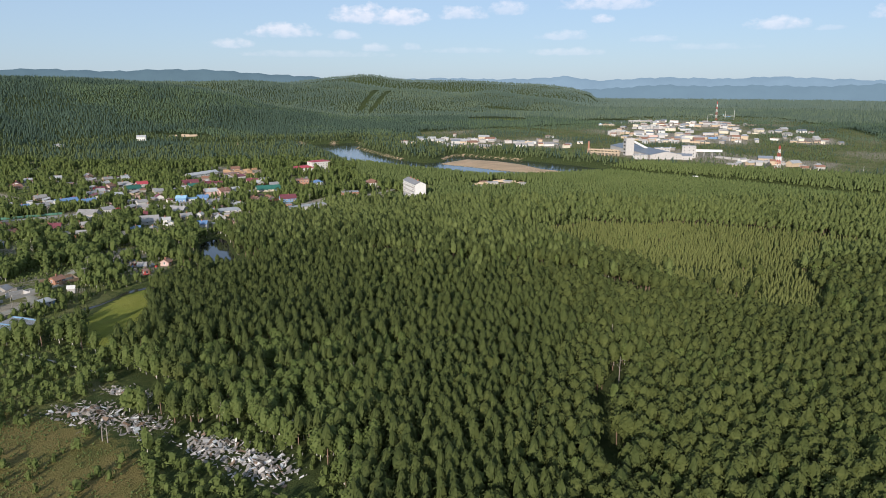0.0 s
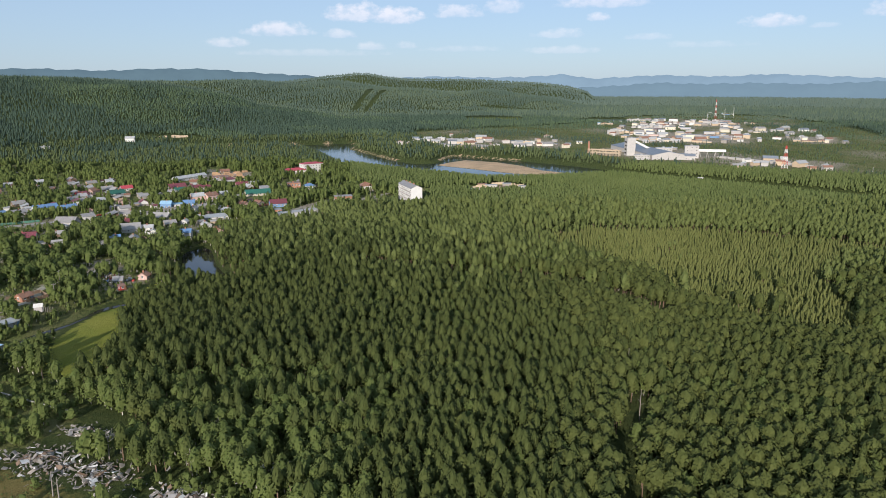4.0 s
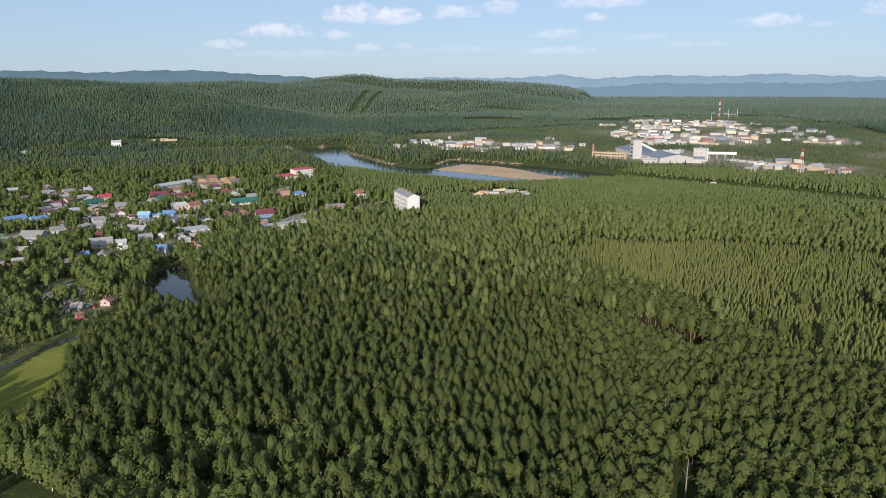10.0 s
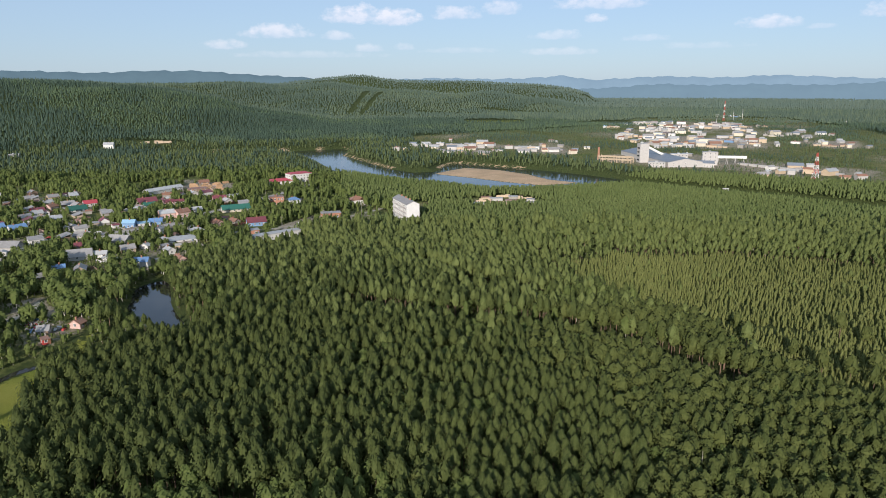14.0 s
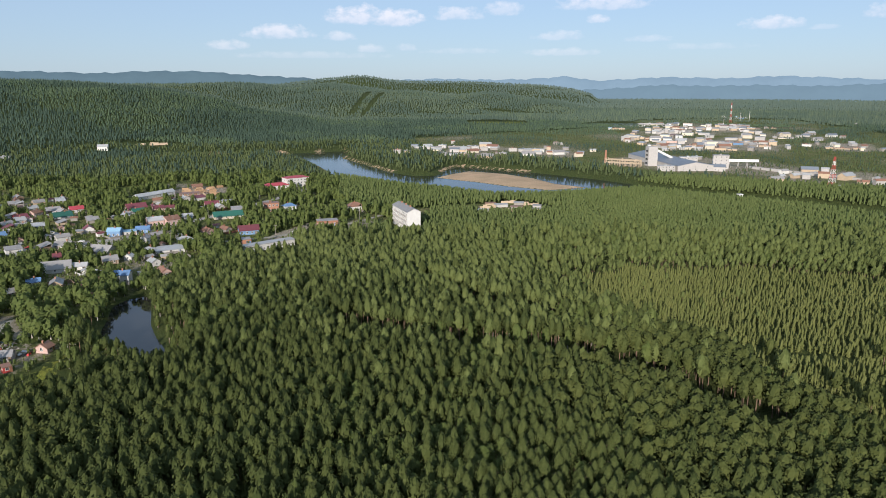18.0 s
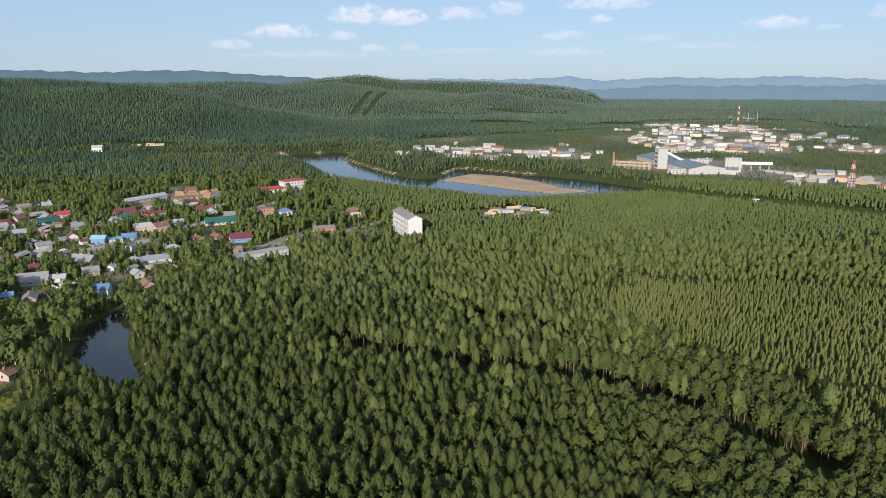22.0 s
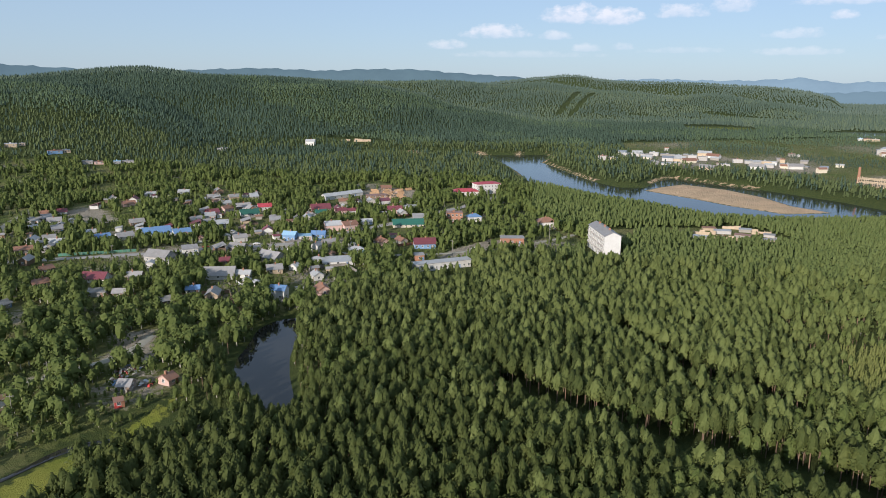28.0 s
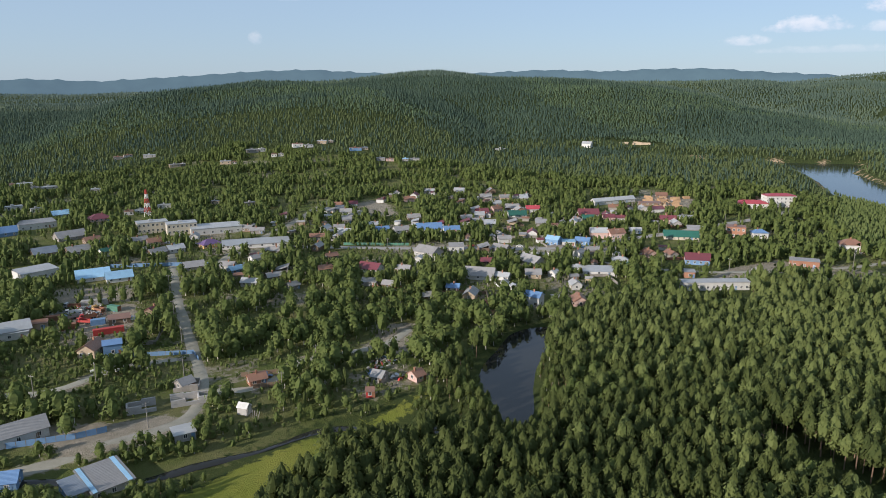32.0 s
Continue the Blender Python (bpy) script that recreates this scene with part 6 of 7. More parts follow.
g = thing("conveyor_gallery", 410, 930, -58, "very long low white conveyor housing", "conveyor", z=6)
for k in range(12):
    b = bmesh.new()
    box(b, -66 + k * 11, -55.2 + k * 11, -2.0, 2.0, -0.5, 2.4)
    part("section", b, M["concrete"], g)
st = thing("brick_chimney", 208, 1024, 0, "old tapered red brick chimney", "chimney", z=6, reach_r=3)
b = bmesh.new()
beam(b, (0, 0, -1), (0, 0, 19), 1.8, 12, 1.2)
part("shaft", b, M["brick"], st)
fr = thing("ruined_hall", 226, 1008, -28, "bare concrete frame of a ruined hall", "ruin", z=6, reach_r=14)
for k in range(8):
    for s in (0, 1, 2):
        b = bmesh.new()
        box(b, -21 + k * 6, -20.3 + k * 6, -7 + s * 7, -6.3 + s * 7, -0.5, 10 - (k % 3) * 1.6)
        part("column", b, M["tan"], fr)
for s in (0, 1, 2):
    for z in (4.4, 8.0):
        b = bmesh.new()
        box(b, -21, 21.7, -6.9 + s * 7, -6.4 + s * 7, z, z + 0.6)
        part("beam", b, M["tan"], fr)
bt = thing("lookout_frame", 274, 771, 10, "small white frame tower above the trees", "tower", reach_r=2)
for sx in (-1.6, 1.6):
    for sy in (-1.6, 1.6):
        b = bmesh.new()
        beam(b, (sx, sy, -1), (sx, sy, 10), 0.22)
        part("leg", b, M["chalk"], bt)
for z in (6.2, 9.7):
    b = bmesh.new()
    box(b, -2.2, 2.2, -2.2, 2.2, z, z + 0.5)
    part("deck", b, M["chalk"], bt)
for x, y, h in ((765, 1962, 26), (800, 1990, 28), (640, 1750, 20)):
    ms = thing("pole_mast", x, y, 0, "slender pale steel mast in town", "mast", "town masts")
    b = bmesh.new()
    beam(b, (0, 0, -1), (0, 0, h), 0.5, 8, 0.25)
    part("pole", b, M["chalk"], ms)
for k in range(14):
    lp = thing("lamp_post", 480 + k * 13, 812 - k * 6 + (k % 2) * 3, 0, "slim pale concrete lamp post beside a road", "lamp post", "roadside posts")
    b = bmesh.new()
    beam(b, (0, 0, -0.5), (0, 0, 8), 0.2, 6, 0.12)
    part("post", b, M["chalk"], lp)
far_dice = random.Random(11)
for k in range(240):
    ca, cb, cr = far_dice.choice(CLUSTERS)
    tx, ty = ca + far_dice.gauss(0, 0.6) * cr, cb + far_dice.gauss(0, 0.7) * cr
    if in_cluster(tx, ty) < 0.3 or signed(np.array([tx]), np.array([ty]), RIVER)[0] > -25 or signed(np.array([tx]), np.array([ty]), LAKE)[0] > -30:
        continue
    if any((tx - a) ** 2 + (ty - b) ** 2 < (r + 5) ** 2 for a, b, r in FOOTPRINTS):
        continue
    w = far_dice.choice((6, 8, 9, 11, 14, 18))
    house(tx, ty, far_dice.uniform(-30, 30), w, w * 0.5, far_dice.uniform(2.6, 5.5), far_dice.choice(("white", "concrete", "concrete", "cream", "tan", "grey_timber")), far_dice.choice(("zinc", "zinc", "slate", "rust_roof", "blue_grey")),
          "small pale building of the distant town", wins=None, chimney=False, group="town buildings")
for k in range(420):
    if k > 60 and far_dice.random() < 0.85:
        continue
    tx, ty = far_dice.uniform(300, 700), far_dice.uniform(1170, 1800)
    if signed(np.array([tx]), np.array([ty]), TOWN_BARE)[0] < 12 or any((tx - a) ** 2 + (ty - b) ** 2 < (r + 9) ** 2 for a, b, r in FOOTPRINTS):
        continue
    w = far_dice.choice((12, 16, 20, 26, 34))
    house(tx, ty, far_dice.choice((-28, -20, 62)) + far_dice.uniform(-6, 6), w, far_dice.uniform(8, 13), far_dice.uniform(3.0, 6.5), far_dice.choice(("white", "concrete", "cream", "concrete", "tan", "grey_timber")), far_dice.choice(("zinc", "zinc", "slate", "rust_roof")),
          "low pale range of the distant works", "flat", 0.6, wins=None, chimney=False, name="storehouse", category="storehouse", group="town buildings")
lattice_mast(-508, 488, 24, 2.2, 7, "radio_mast", "red lattice radio mast over the village", bar=0.2)

# ---- trees ----
rng = np.random.default_rng(7)


def tri_mesh(name, tris, mats, materials, tint=None, lay=None):
    n = len(tris)
    me = bpy.data.meshes.new(name)
    me.vertices.add(n * 3)
    me.vertices.foreach_set("co", np.ascontiguousarray(tris, np.float32).ravel())
    me.loops.add(n * 3)
    me.loops.foreach_set("vertex_index", np.arange(n * 3, dtype=np.int32))
    me.polygons.add(n)
    me.polygons.foreach_set("loop_start", (np.arange(n) * 3).astype(np.int32))
    me.polygons.foreach_set("material_index", mats.astype(np.int32))
    if tint is not None:
        me.attributes.new("tint", "FLOAT", "FACE").data.foreach_set("value", tint.astype(np.float32))
    if lay is not None:
        me.attributes.new("lay", "FLOAT_VECTOR", "FACE").data.foreach_set("vector", np.ascontiguousarray(lay, np.float32).ravel())
    for m in materials:
        me.materials.append(m)
    me.update(calc_edges=True)
    return me


def layout_of(tris, base, span, radius, own=0.4):
    """Directions for shading: each leaf clump lies along its crown's round outside, and keeps a little of its own tilt."""
    c = tris.mean(1)
    n = np.cross(tris[:, 1] - tris[:, 0], tris[:, 2] - tris[:, 0])
    n /= np.linalg.norm(n, axis=1)[:, None] + 1e-9
    out = np.stack([c[:, 0] / radius, c[:, 1] / radius, 1.5 * ((c[:, 2] - base) / span - 0.3)], -1)
    out /= np.linalg.norm(out, axis=1)[:, None] + 1e-9
    n *= np.sign((n * out).sum(1) + 1e-9)[:, None]
    n = n * own + out * (1 - own)
    return n / (np.linalg.norm(n, axis=1)[:, None] + 1e-9)


def tube(path, sides):
    """Tapered tube along rows of x, y, z, radius, as triangles."""
    path = np.array(path, float)
    a = np.arange(sides) * 2 * np.pi / sides
    rings = path[:, None, :3] + path[:, None, 3:] * np.stack([np.cos(a), np.sin(a), 0 * a], -1)[None]
    out = []
    for p, q in zip(rings[:-1], rings[1:]):
        p2, q2 = np.roll(p, -1, 0), np.roll(q, -1, 0)
        out += [np.stack([p, p2, q2], 1), np.stack([p, q2, q], 1)]
    return np.concatenate(out)


def profile(kind, u):
    """Crown radius against height within the crown, at most 1."""
    if kind == "pine":
        return np.sin(np.pi * np.clip(u, 0.001, 0.999) ** 0.72) ** 0.72
    if kind in ("birch", "round"):
        return np.sqrt(np.clip(1 - (2 * u - 0.86) ** 2 / 1.34, 0, 1))
    return np.sin(np.pi * np.clip(u, 0.001, 0.999) ** 0.6) ** 0.75


def crown(kind, height, base, radius, leaves, size, sides, rings):
    """Leaf clumps round a core: triangles in metres."""
    out = []
    ph, lobes = rng.uniform(0, 6.3, 3), rng.integers(2, 5)

    def rad(u, a):
        return radius * profile(kind, u) * (1 + 0.16 * np.sin(lobes * a + ph[0] + 3 * u) + 0.12 * np.sin(5 * a + ph[1] + 11 * u))

    span = height - base
    us = np.linspace(0.1, 0.78, rings) if rings > 1 else np.array([0.3])
    a = np.arange(sides) * 2 * np.pi / sides
    ring = []
    for u in us:
        r = rad(u, a) * (0.62 if leaves else 0.95) * rng.uniform(0.86, 1.12, sides)
        ring.append(np.stack([r * np.cos(a + u), r * np.sin(a + u), base + span * (u + rng.uniform(-0.04, 0.04, sides))], -1))
    for p, q in zip(ring[:-1], ring[1:]):
        p2, q2 = np.roll(p, -1, 0), np.roll(q, -1, 0)
        out += [np.stack([p, p2, q2], 1), np.stack([p, q2, q], 1)]
    tip = np.tile(np.array([[0.0, 0.0, base + span * 0.97]]), (sides, 1))
    out.append(np.stack([ring[-1], np.roll(ring[-1], -1, 0), tip], 1))
    if leaves:
        u = rng.uniform(0.02, 1, leaves) ** (0.8 if kind == "birch" else 0.95)
        a = rng.uniform(0, 2 * np.pi, leaves)
        r = rad(u, a) * rng.uniform(0.74, 1.06, leaves)
        c = np.stack([r * np.cos(a), r * np.sin(a), base + span * u], -1)
        nrm = np.stack([np.cos(a), np.sin(a), 0.25 + 0.9 * u], -1) + rng.normal(0, 0.3, (leaves, 3))
        nrm /= np.linalg.norm(nrm, axis=1)[:, None]
        grain = np.cross(rng.normal(0, 1, (leaves, 3)), nrm) if kind in ("birch", "round") else np.array([[0, 0, 1.0]]) + rng.normal(0, 0.35, (leaves, 3))
        t1 = grain - (grain * nrm).sum(1)[:, None] * nrm
        t1 /= np.linalg.norm(t1, axis=1)[:, None]
        t2 = np.cross(nrm, t1)
        s = size * rng.uniform(0.6, 1.25, (leaves, 1)) * (1.1 - 0.45 * u[:, None])
        k = rng.uniform(0.7, 1.2, (leaves, 1)) * (1.0 if kind in ("birch", "round") else 0.62)
        out.append(np.stack([c + s * t1, c - 0.5 * s * t1 + 0.87 * s * k * t2, c - 0.5 * s * t1 - 0.87 * s * k * t2], 1))
    return np.concatenate(out)


def variant(kind, leaves, size, sides, rings, trunk):
    """A tree about one metre tall times its height: crown and trunk triangles for a height of 1."""
    h = {"pine": 12.0, "birch": 9.0, "young": 7.5, "round": 11.0}[kind]
    base = h * {"pine": 0.4, "birch": 0.16, "young": 0.12, "round": 0.38}[kind]
    radius = {"pine": 2.4, "birch": 2.7, "young": 1.95, "round": 2.6}[kind] * rng.uniform(0.88, 1.12)
    if not trunk:
        base *= 0.65 if rings > 1 else 0.25
    c = crown(kind, h, base, radius, leaves, size, sides, rings)
    lean = rng.uniform(-0.3, 0.3, 2)
    if trunk:
        t = tube([(0, 0, -0.6, 0.2), (lean[0] * 0.4, lean[1] * 0.4, base, 0.15), (lean[0], lean[1], h * 0.8, 0.05)], trunk)
        if kind == "birch":
            limbs = [tube([(lean[0] * 0.4, lean[1] * 0.4, base * 1.1, 0.09), (1.5 * math.cos(q), 1.5 * math.sin(q), base * 1.1 + 3.2, 0.03)], 3) for q in rng.uniform(0, 6.3, 3)]
            t = np.concatenate([t, *limbs])
        return np.concatenate([c, t]), np.concatenate([np.zeros(len(c), int), np.ones(len(t), int)]), layout_of(np.concatenate([c, t]), base, h - base, radius)
    return c, np.zeros(len(c), int), layout_of(c, base, h - base, radius)


def plant(name, variants, x, y, scale, materials, label, category, squash=(0.88, 1.15)):
    """One object of stuff: trees at x, y."""
    if not len(x):
        return None
    z = ground_z(x, y)
    pick = rng.integers(0, len(variants), len(x))
    tris, mats, tints, lays = [], [], [], []
    for k, (v, m, n) in enumerate(variants):
        sel = np.nonzero(pick == k)[0]
        if not len(sel):
            continue
        a = rng.uniform(0, 6.283, len(sel))
        s = scale[sel]
        f = s * rng.uniform(*squash, len(sel))
        c, w = np.cos(a), np.sin(a)
        vx, vy, vz = v[..., 0].ravel(), v[..., 1].ravel(), v[..., 2].ravel()
        X = (c[:, None] * vx - w[:, None] * vy) * f[:, None] + x[sel, None]
        Y = (w[:, None] * vx + c[:, None] * vy) * f[:, None] + y[sel, None]
        Z = vz * s[:, None] + z[sel, None]
        tris.append(np.stack([X, Y, Z], -1).reshape(-1, 3, 3).astype(np.float32))
        mats.append(np.tile(m, len(sel)))
        lays.append(np.stack([c[:, None] * n[:, 0] - w[:, None] * n[:, 1], w[:, None] * n[:, 0] + c[:, None] * n[:, 1], np.tile(n[:, 2], (len(sel), 1))], -1).reshape(-1, 3).astype(np.float32))
        tints.append(np.repeat(rng.uniform(0, 1, len(sel)), len(v)))
    me = tri_mesh(name, np.concatenate(tris), np.concatenate(mats), materials, np.concatenate(tints), np.concatenate(lays))
    return tagged(new(name, me), label, category, kind="stuff")


def scatter(x0, x1, y0, y1, step, jitter=0.42):
    xs, ys = np.meshgrid(np.arange(x0, x1, step), np.arange(y0, y1, step * 0.87))
    xs = xs + (np.arange(xs.shape[0]) % 2)[:, None] * step / 2
    x = xs.ravel() + rng.uniform(-jitter, jitter, xs.size) * step
    y = ys.ravel() + rng.uniform(-jitter, jitter, xs.size) * step
    return x, y


def reach(x, y):
    """Distance from the flight line."""
    return line_dist(x, y, [(0, 0), (-3, 209)])


def in_wedge(x, y):
    a = np.degrees(np.arctan2(x, y + 25))
    b = np.degrees(np.arctan2(-x - 3, y - 175))
    return (np.abs(a) < 37) & (y > 95) | (b > -30) & (b < 76) & (y > 175)


def wet(x, y, margin=2.5):
    return ((signed(x, y, RIVER) > -margin - 3) | (signed(x, y, POND) > -margin * 0.3) | (signed(x, y, LAKE) > -10) | (line_dist(x, y, CREEK) < 6))


def lanes(x, y):
    d = np.full(x.shape, 1e9)
    for pts, wide, _ in ROADS:
        d = np.minimum(d, line_dist(x, y, pts) - wide * 0.5)
    return d


def built(x, y, margin=2.0):
    bad = np.zeros(x.shape, bool)
    for hx, hy, hr in FOOTPRINTS:
        away = math.hypot(hx + 3, hy - 209)
        # second circle clears trees on the side towards the camera
        for k in (0.0, 0.8):
            r = hr + margin - 0.35 * k * hr
            cx, cy = hx - (hx + 3) / away * k * (hr + 1.5), hy - (hy - 209) / away * k * (hr + 1.5)
            bad |= (x - cx) ** 2 + (y - cy) ** 2 < r ** 2
    return bad


def low_in_view(x, y, size, tall):
    """Keeps trees low by the creek and on camera sightlines to river, pond, houses."""
    d = line_dist(x, y, RIVER_NEAR)
    size = np.where((y < 1200) & (y > 480) & (x < 185), np.minimum(size, (0.15 * d + 3.2) / tall), size)
    # trees between a house and the flight's end stay under the sightline
    for hx, hy, hr in FOOTPRINTS:
        if hr < 2.6 or hy > 900 or (hy > 760 and hx > -500 and hr != 20):
            continue
        far = math.hypot(hx + 3, hy - 209)
        ux, uy = -(hx + 3) / far, -(hy - 209) / far
        ahead = (x - hx) * ux + (y - hy) * uy
        side = np.abs((x - hx) * uy - (y - hy) * ux)
        slope, deep = (0.26, 30) if far < 560 else (0.14, 60)
        over = 4.2 if hr == 8 else (0.8 + 2.2 * ((hx * 7.31 + hy * 3.17) % 1.0)) * (0.5 if hr > 9 else 1.0)
        size = np.where((ahead > 0) & (ahead < deep) & (side < hr + 0.5), np.minimum(size, (slope * (ahead - hr * 0.6) + over) / tall), size)
    q = -signed(x, y, POND)
    near = (q < 34) & (0.55 * (x + 130) - 0.83 * (y - 420) > -8)
    size = np.where(near, np.minimum(size, (0.5 * q + 4.6) / tall), size)
    q = line_dist(x, y, CREEK)
    return np.where((q < 24) & (x < -125), np.minimum(size, (0.35 * q + 1.4) / tall), size)


def noise2(x, y, s):
    return 0.5 + 0.25 * np.sin(x / s + 1.7 * np.sin(y / s / 1.3)) + 0.25 * np.sin(y / s * 1.1 + 1.9 * np.sin(x / s / 0.9 + 2) + 1)


def sort_out(x, y, near_r):
    """Keep what stands in the open woods: not in water, lanes, fields, rides or houses."""
    keep = in_wedge(x, y) & ~wet(x, y) & ~inside(x, y, MEADOW) & (lanes(x, y) > 2.0)
    for k, ride_line in enumerate(RIDES):
        keep &= line_dist(x, y, ride_line) > (7.5, 3.8, 3.0)[k]
    return keep & ~inside(x, y, APT_YARD) & ~inside(x, y, YARDS[0]) & ~inside(x, y, YARDS[1]) & ~built(x, y)


BARK = [M["pine"], M["bark"]]
near_pine = [variant("pine", 120, 0.66, 6, 3, 3) for _ in range(7)]
mid_pine = [variant("pine", 16, 1.2, 5, 2, 0) for _ in range(6)]
near_round = [variant("round", 100, 0.68, 6, 3, 3) for _ in range(6)]
half_round = [variant("round", 44, 0.92, 5, 3, 3) for _ in range(5)]
half_pine = [variant("pine", 56, 0.8, 5, 3, 3) for _ in range(6)]
half_birch = [variant("birch", 52, 0.88, 5, 3, 3) for _ in range(6)]
near_birch = [variant("birch", 130, 0.56, 6, 3, 3) for _ in range(6)]
mid_birch = [variant("birch", 16, 1.3, 5, 2, 0) for _ in range(5)]
near_young = [variant("young", 22, 0.8, 5, 2, 0) for _ in range(5)]
mid_young = [variant("young", 10, 0.9, 4, 2, 0) for _ in range(5)]
far_pine = [variant("pine", 4, 1.6, 4, 2, 0) for _ in range(6)]
far_birch = [variant("birch", 4, 1.6, 4, 2, 0) for _ in range(5)]
slope_pine = [variant("pine", 3, 1.6, 4, 1, 0) for _ in range(6)]
slope_birch = [variant("birch", 3, 1.6, 4, 1, 0) for _ in range(5)]
hill_tree = [variant("pine", 0, 1, 4, 1, 0) for _ in range(5)]
hill_birch = [variant("birch", 0, 1, 4, 1, 0) for _ in range(4)]

# dense woods round the flight line
x, y = scatter(-330, 560, 95, 900, 3.9)
d = reach(x, y)
keep = sort_out(x, y, 0) & (d < 720)
x, y, d = x[keep], y[keep], d[keep]
village = inside(x, y, VILLAGE)
wob = 16 * (noise2(x, y, 11) - 0.5)
young = inside(x + wob, y - wob, YOUNG) & ~village & (rng.uniform(0, 1, len(x)) < 0.975)
dry = inside(x, y, DRY)
rubble_zone = inside(x, y, PIPE_FIELD) & (rng.uniform(0, 1, len(x)) > 0.04) | (line_dist(x, y, [(-120, 206), (-86, 190)]) < 9) | (line_dist(x, y, [(-70, 184), (-42, 164)]) < 9) | (line_dist(x, y, [(-110, 222), (-94, 214)]) < 6)
beyond = (y + 70 * (noise2(x, y, 38) - 0.5) + rng.uniform(-55, 55, len(x)) > 555) & ~village
front = inside(x, y, [(-84, 192), (-60, 196), (-26, 168), (-18, 120), (-70, 120)])
wood = ~village & ~young & ~dry & ~rubble_zone & ~front
edge_birch = (signed(x, y, VILLAGE) > -14) | ((y < 255) & (x < -20 + (y - 160) * 0.1)) | (line_dist(x, y, RIVER_NEAR) < 30)
birchy = rng.uniform(0, 1, len(x)) < np.where(edge_birch, 0.75, np.where(beyond, 0.45, 0.1 + 0.25 * (noise2(x, y, 31) > 0.72)))
full = rng.uniform(0, 1, len(x)) < np.where(edge_birch, 0.8, 0.97)
size = rng.uniform(0.86, 1.08, len(x)) * (0.93 + 0.14 * noise2(x, y, 45)) * np.where(beyond, 0.68, 1.0)

out_young = -signed(x, y, YOUNG)
size = np.where(y + 0.5 * x > 470, size * np.clip(0.55 + out_young / 90, 0.55, 1), size)
size = low_in_view(x, y, size, 12.0)
full &= size > 0.14

# the trees that the flight passes nearest stand singly
single = wood & full & (d < 262) & (y > 150) & (y < 420) & (x > -75) & (x < 125)
order = np.argsort(np.hypot(x - 25, (y - 275) * 0.55) + 1e6 * ~single)
lone = np.zeros(len(x), bool)
lone[order[:300]] = True
lone &= single


def tree_thing(name, kind, bark, leaf, label, category):
    h = {"pine": 12.0, "birch": 9.0}[kind]
    base = h * (0.4 if kind == "pine" else 0.22)
    root = new(name)
    c = crown(kind, h, base, {"pine": 2.4, "birch": 2.7}[kind] * rng.uniform(0.9, 1.1), 300, 0.42, 9, 6)
    cr = new("crown", tri_mesh("crown", c, np.zeros(len(c)), [leaf], np.zeros(len(c)), layout_of(c, base, h - base, 2.5)))
    rows = [(0, 0, -0.6, 0.24), (0.1, 0.05, base, 0.17), (0.2, -0.1, h * 0.6, 0.1), (0.1, 0, h * 0.86, 0.03)]
    t = [tube(rows, 6)] + [tube([(0.1, 0, base + k * h * 0.08, 0.07), (1.7 * math.cos(k * 2.2), 1.7 * math.sin(k * 2.2), base + k * h * 0.08 + 1.1, 0.02)], 3) for k in range(6)]
    t = np.concatenate(t)
    tr = new("trunk", tri_mesh("trunk", t, np.zeros(len(t)), [bark]))
    cr.parent = tr.parent = root
    return tagged(root, label, category, "forest trees")


protos = {False: [tree_thing("pine_tree", "pine", M["bark"], M["pine"], "tall dense green pine in closed forest", "pine tree") for _ in range(5)],
          True: [tree_thing("birch_tree", "birch", M["birch_bark"], M["birch"], "light green leafy birch with pale trunk", "birch tree") for _ in range(3)]}
used = set()
for k in np.nonzero(lone)[0]:
    proto = protos[bool(birchy[k])][rng.integers(0, 5 if not birchy[k] else 3)]
    m = pose(x[k], y[k], gz(x[k], y[k]), 0, 0, rng.uniform(0, 360)) @ Matrix.Diagonal((size[k], size[k], size[k], 1))
    if proto not in used:
        used.add(proto)
        proto.matrix_basis = m
    else:
        copy = copy_thing(proto, pose(0, 0, 0))
        copy.matrix_basis = m

rest = wood & full & ~lone
broad = rng.uniform(0, 1, len(x)) < np.clip((x - 15 - 0.1 * (y - 250)) / 45, 0.04, 0.8) * (y < 390)
PINES, BIRCHES = [M["pine"], M["bark"]], [M["birch"], M["birch_bark"]]
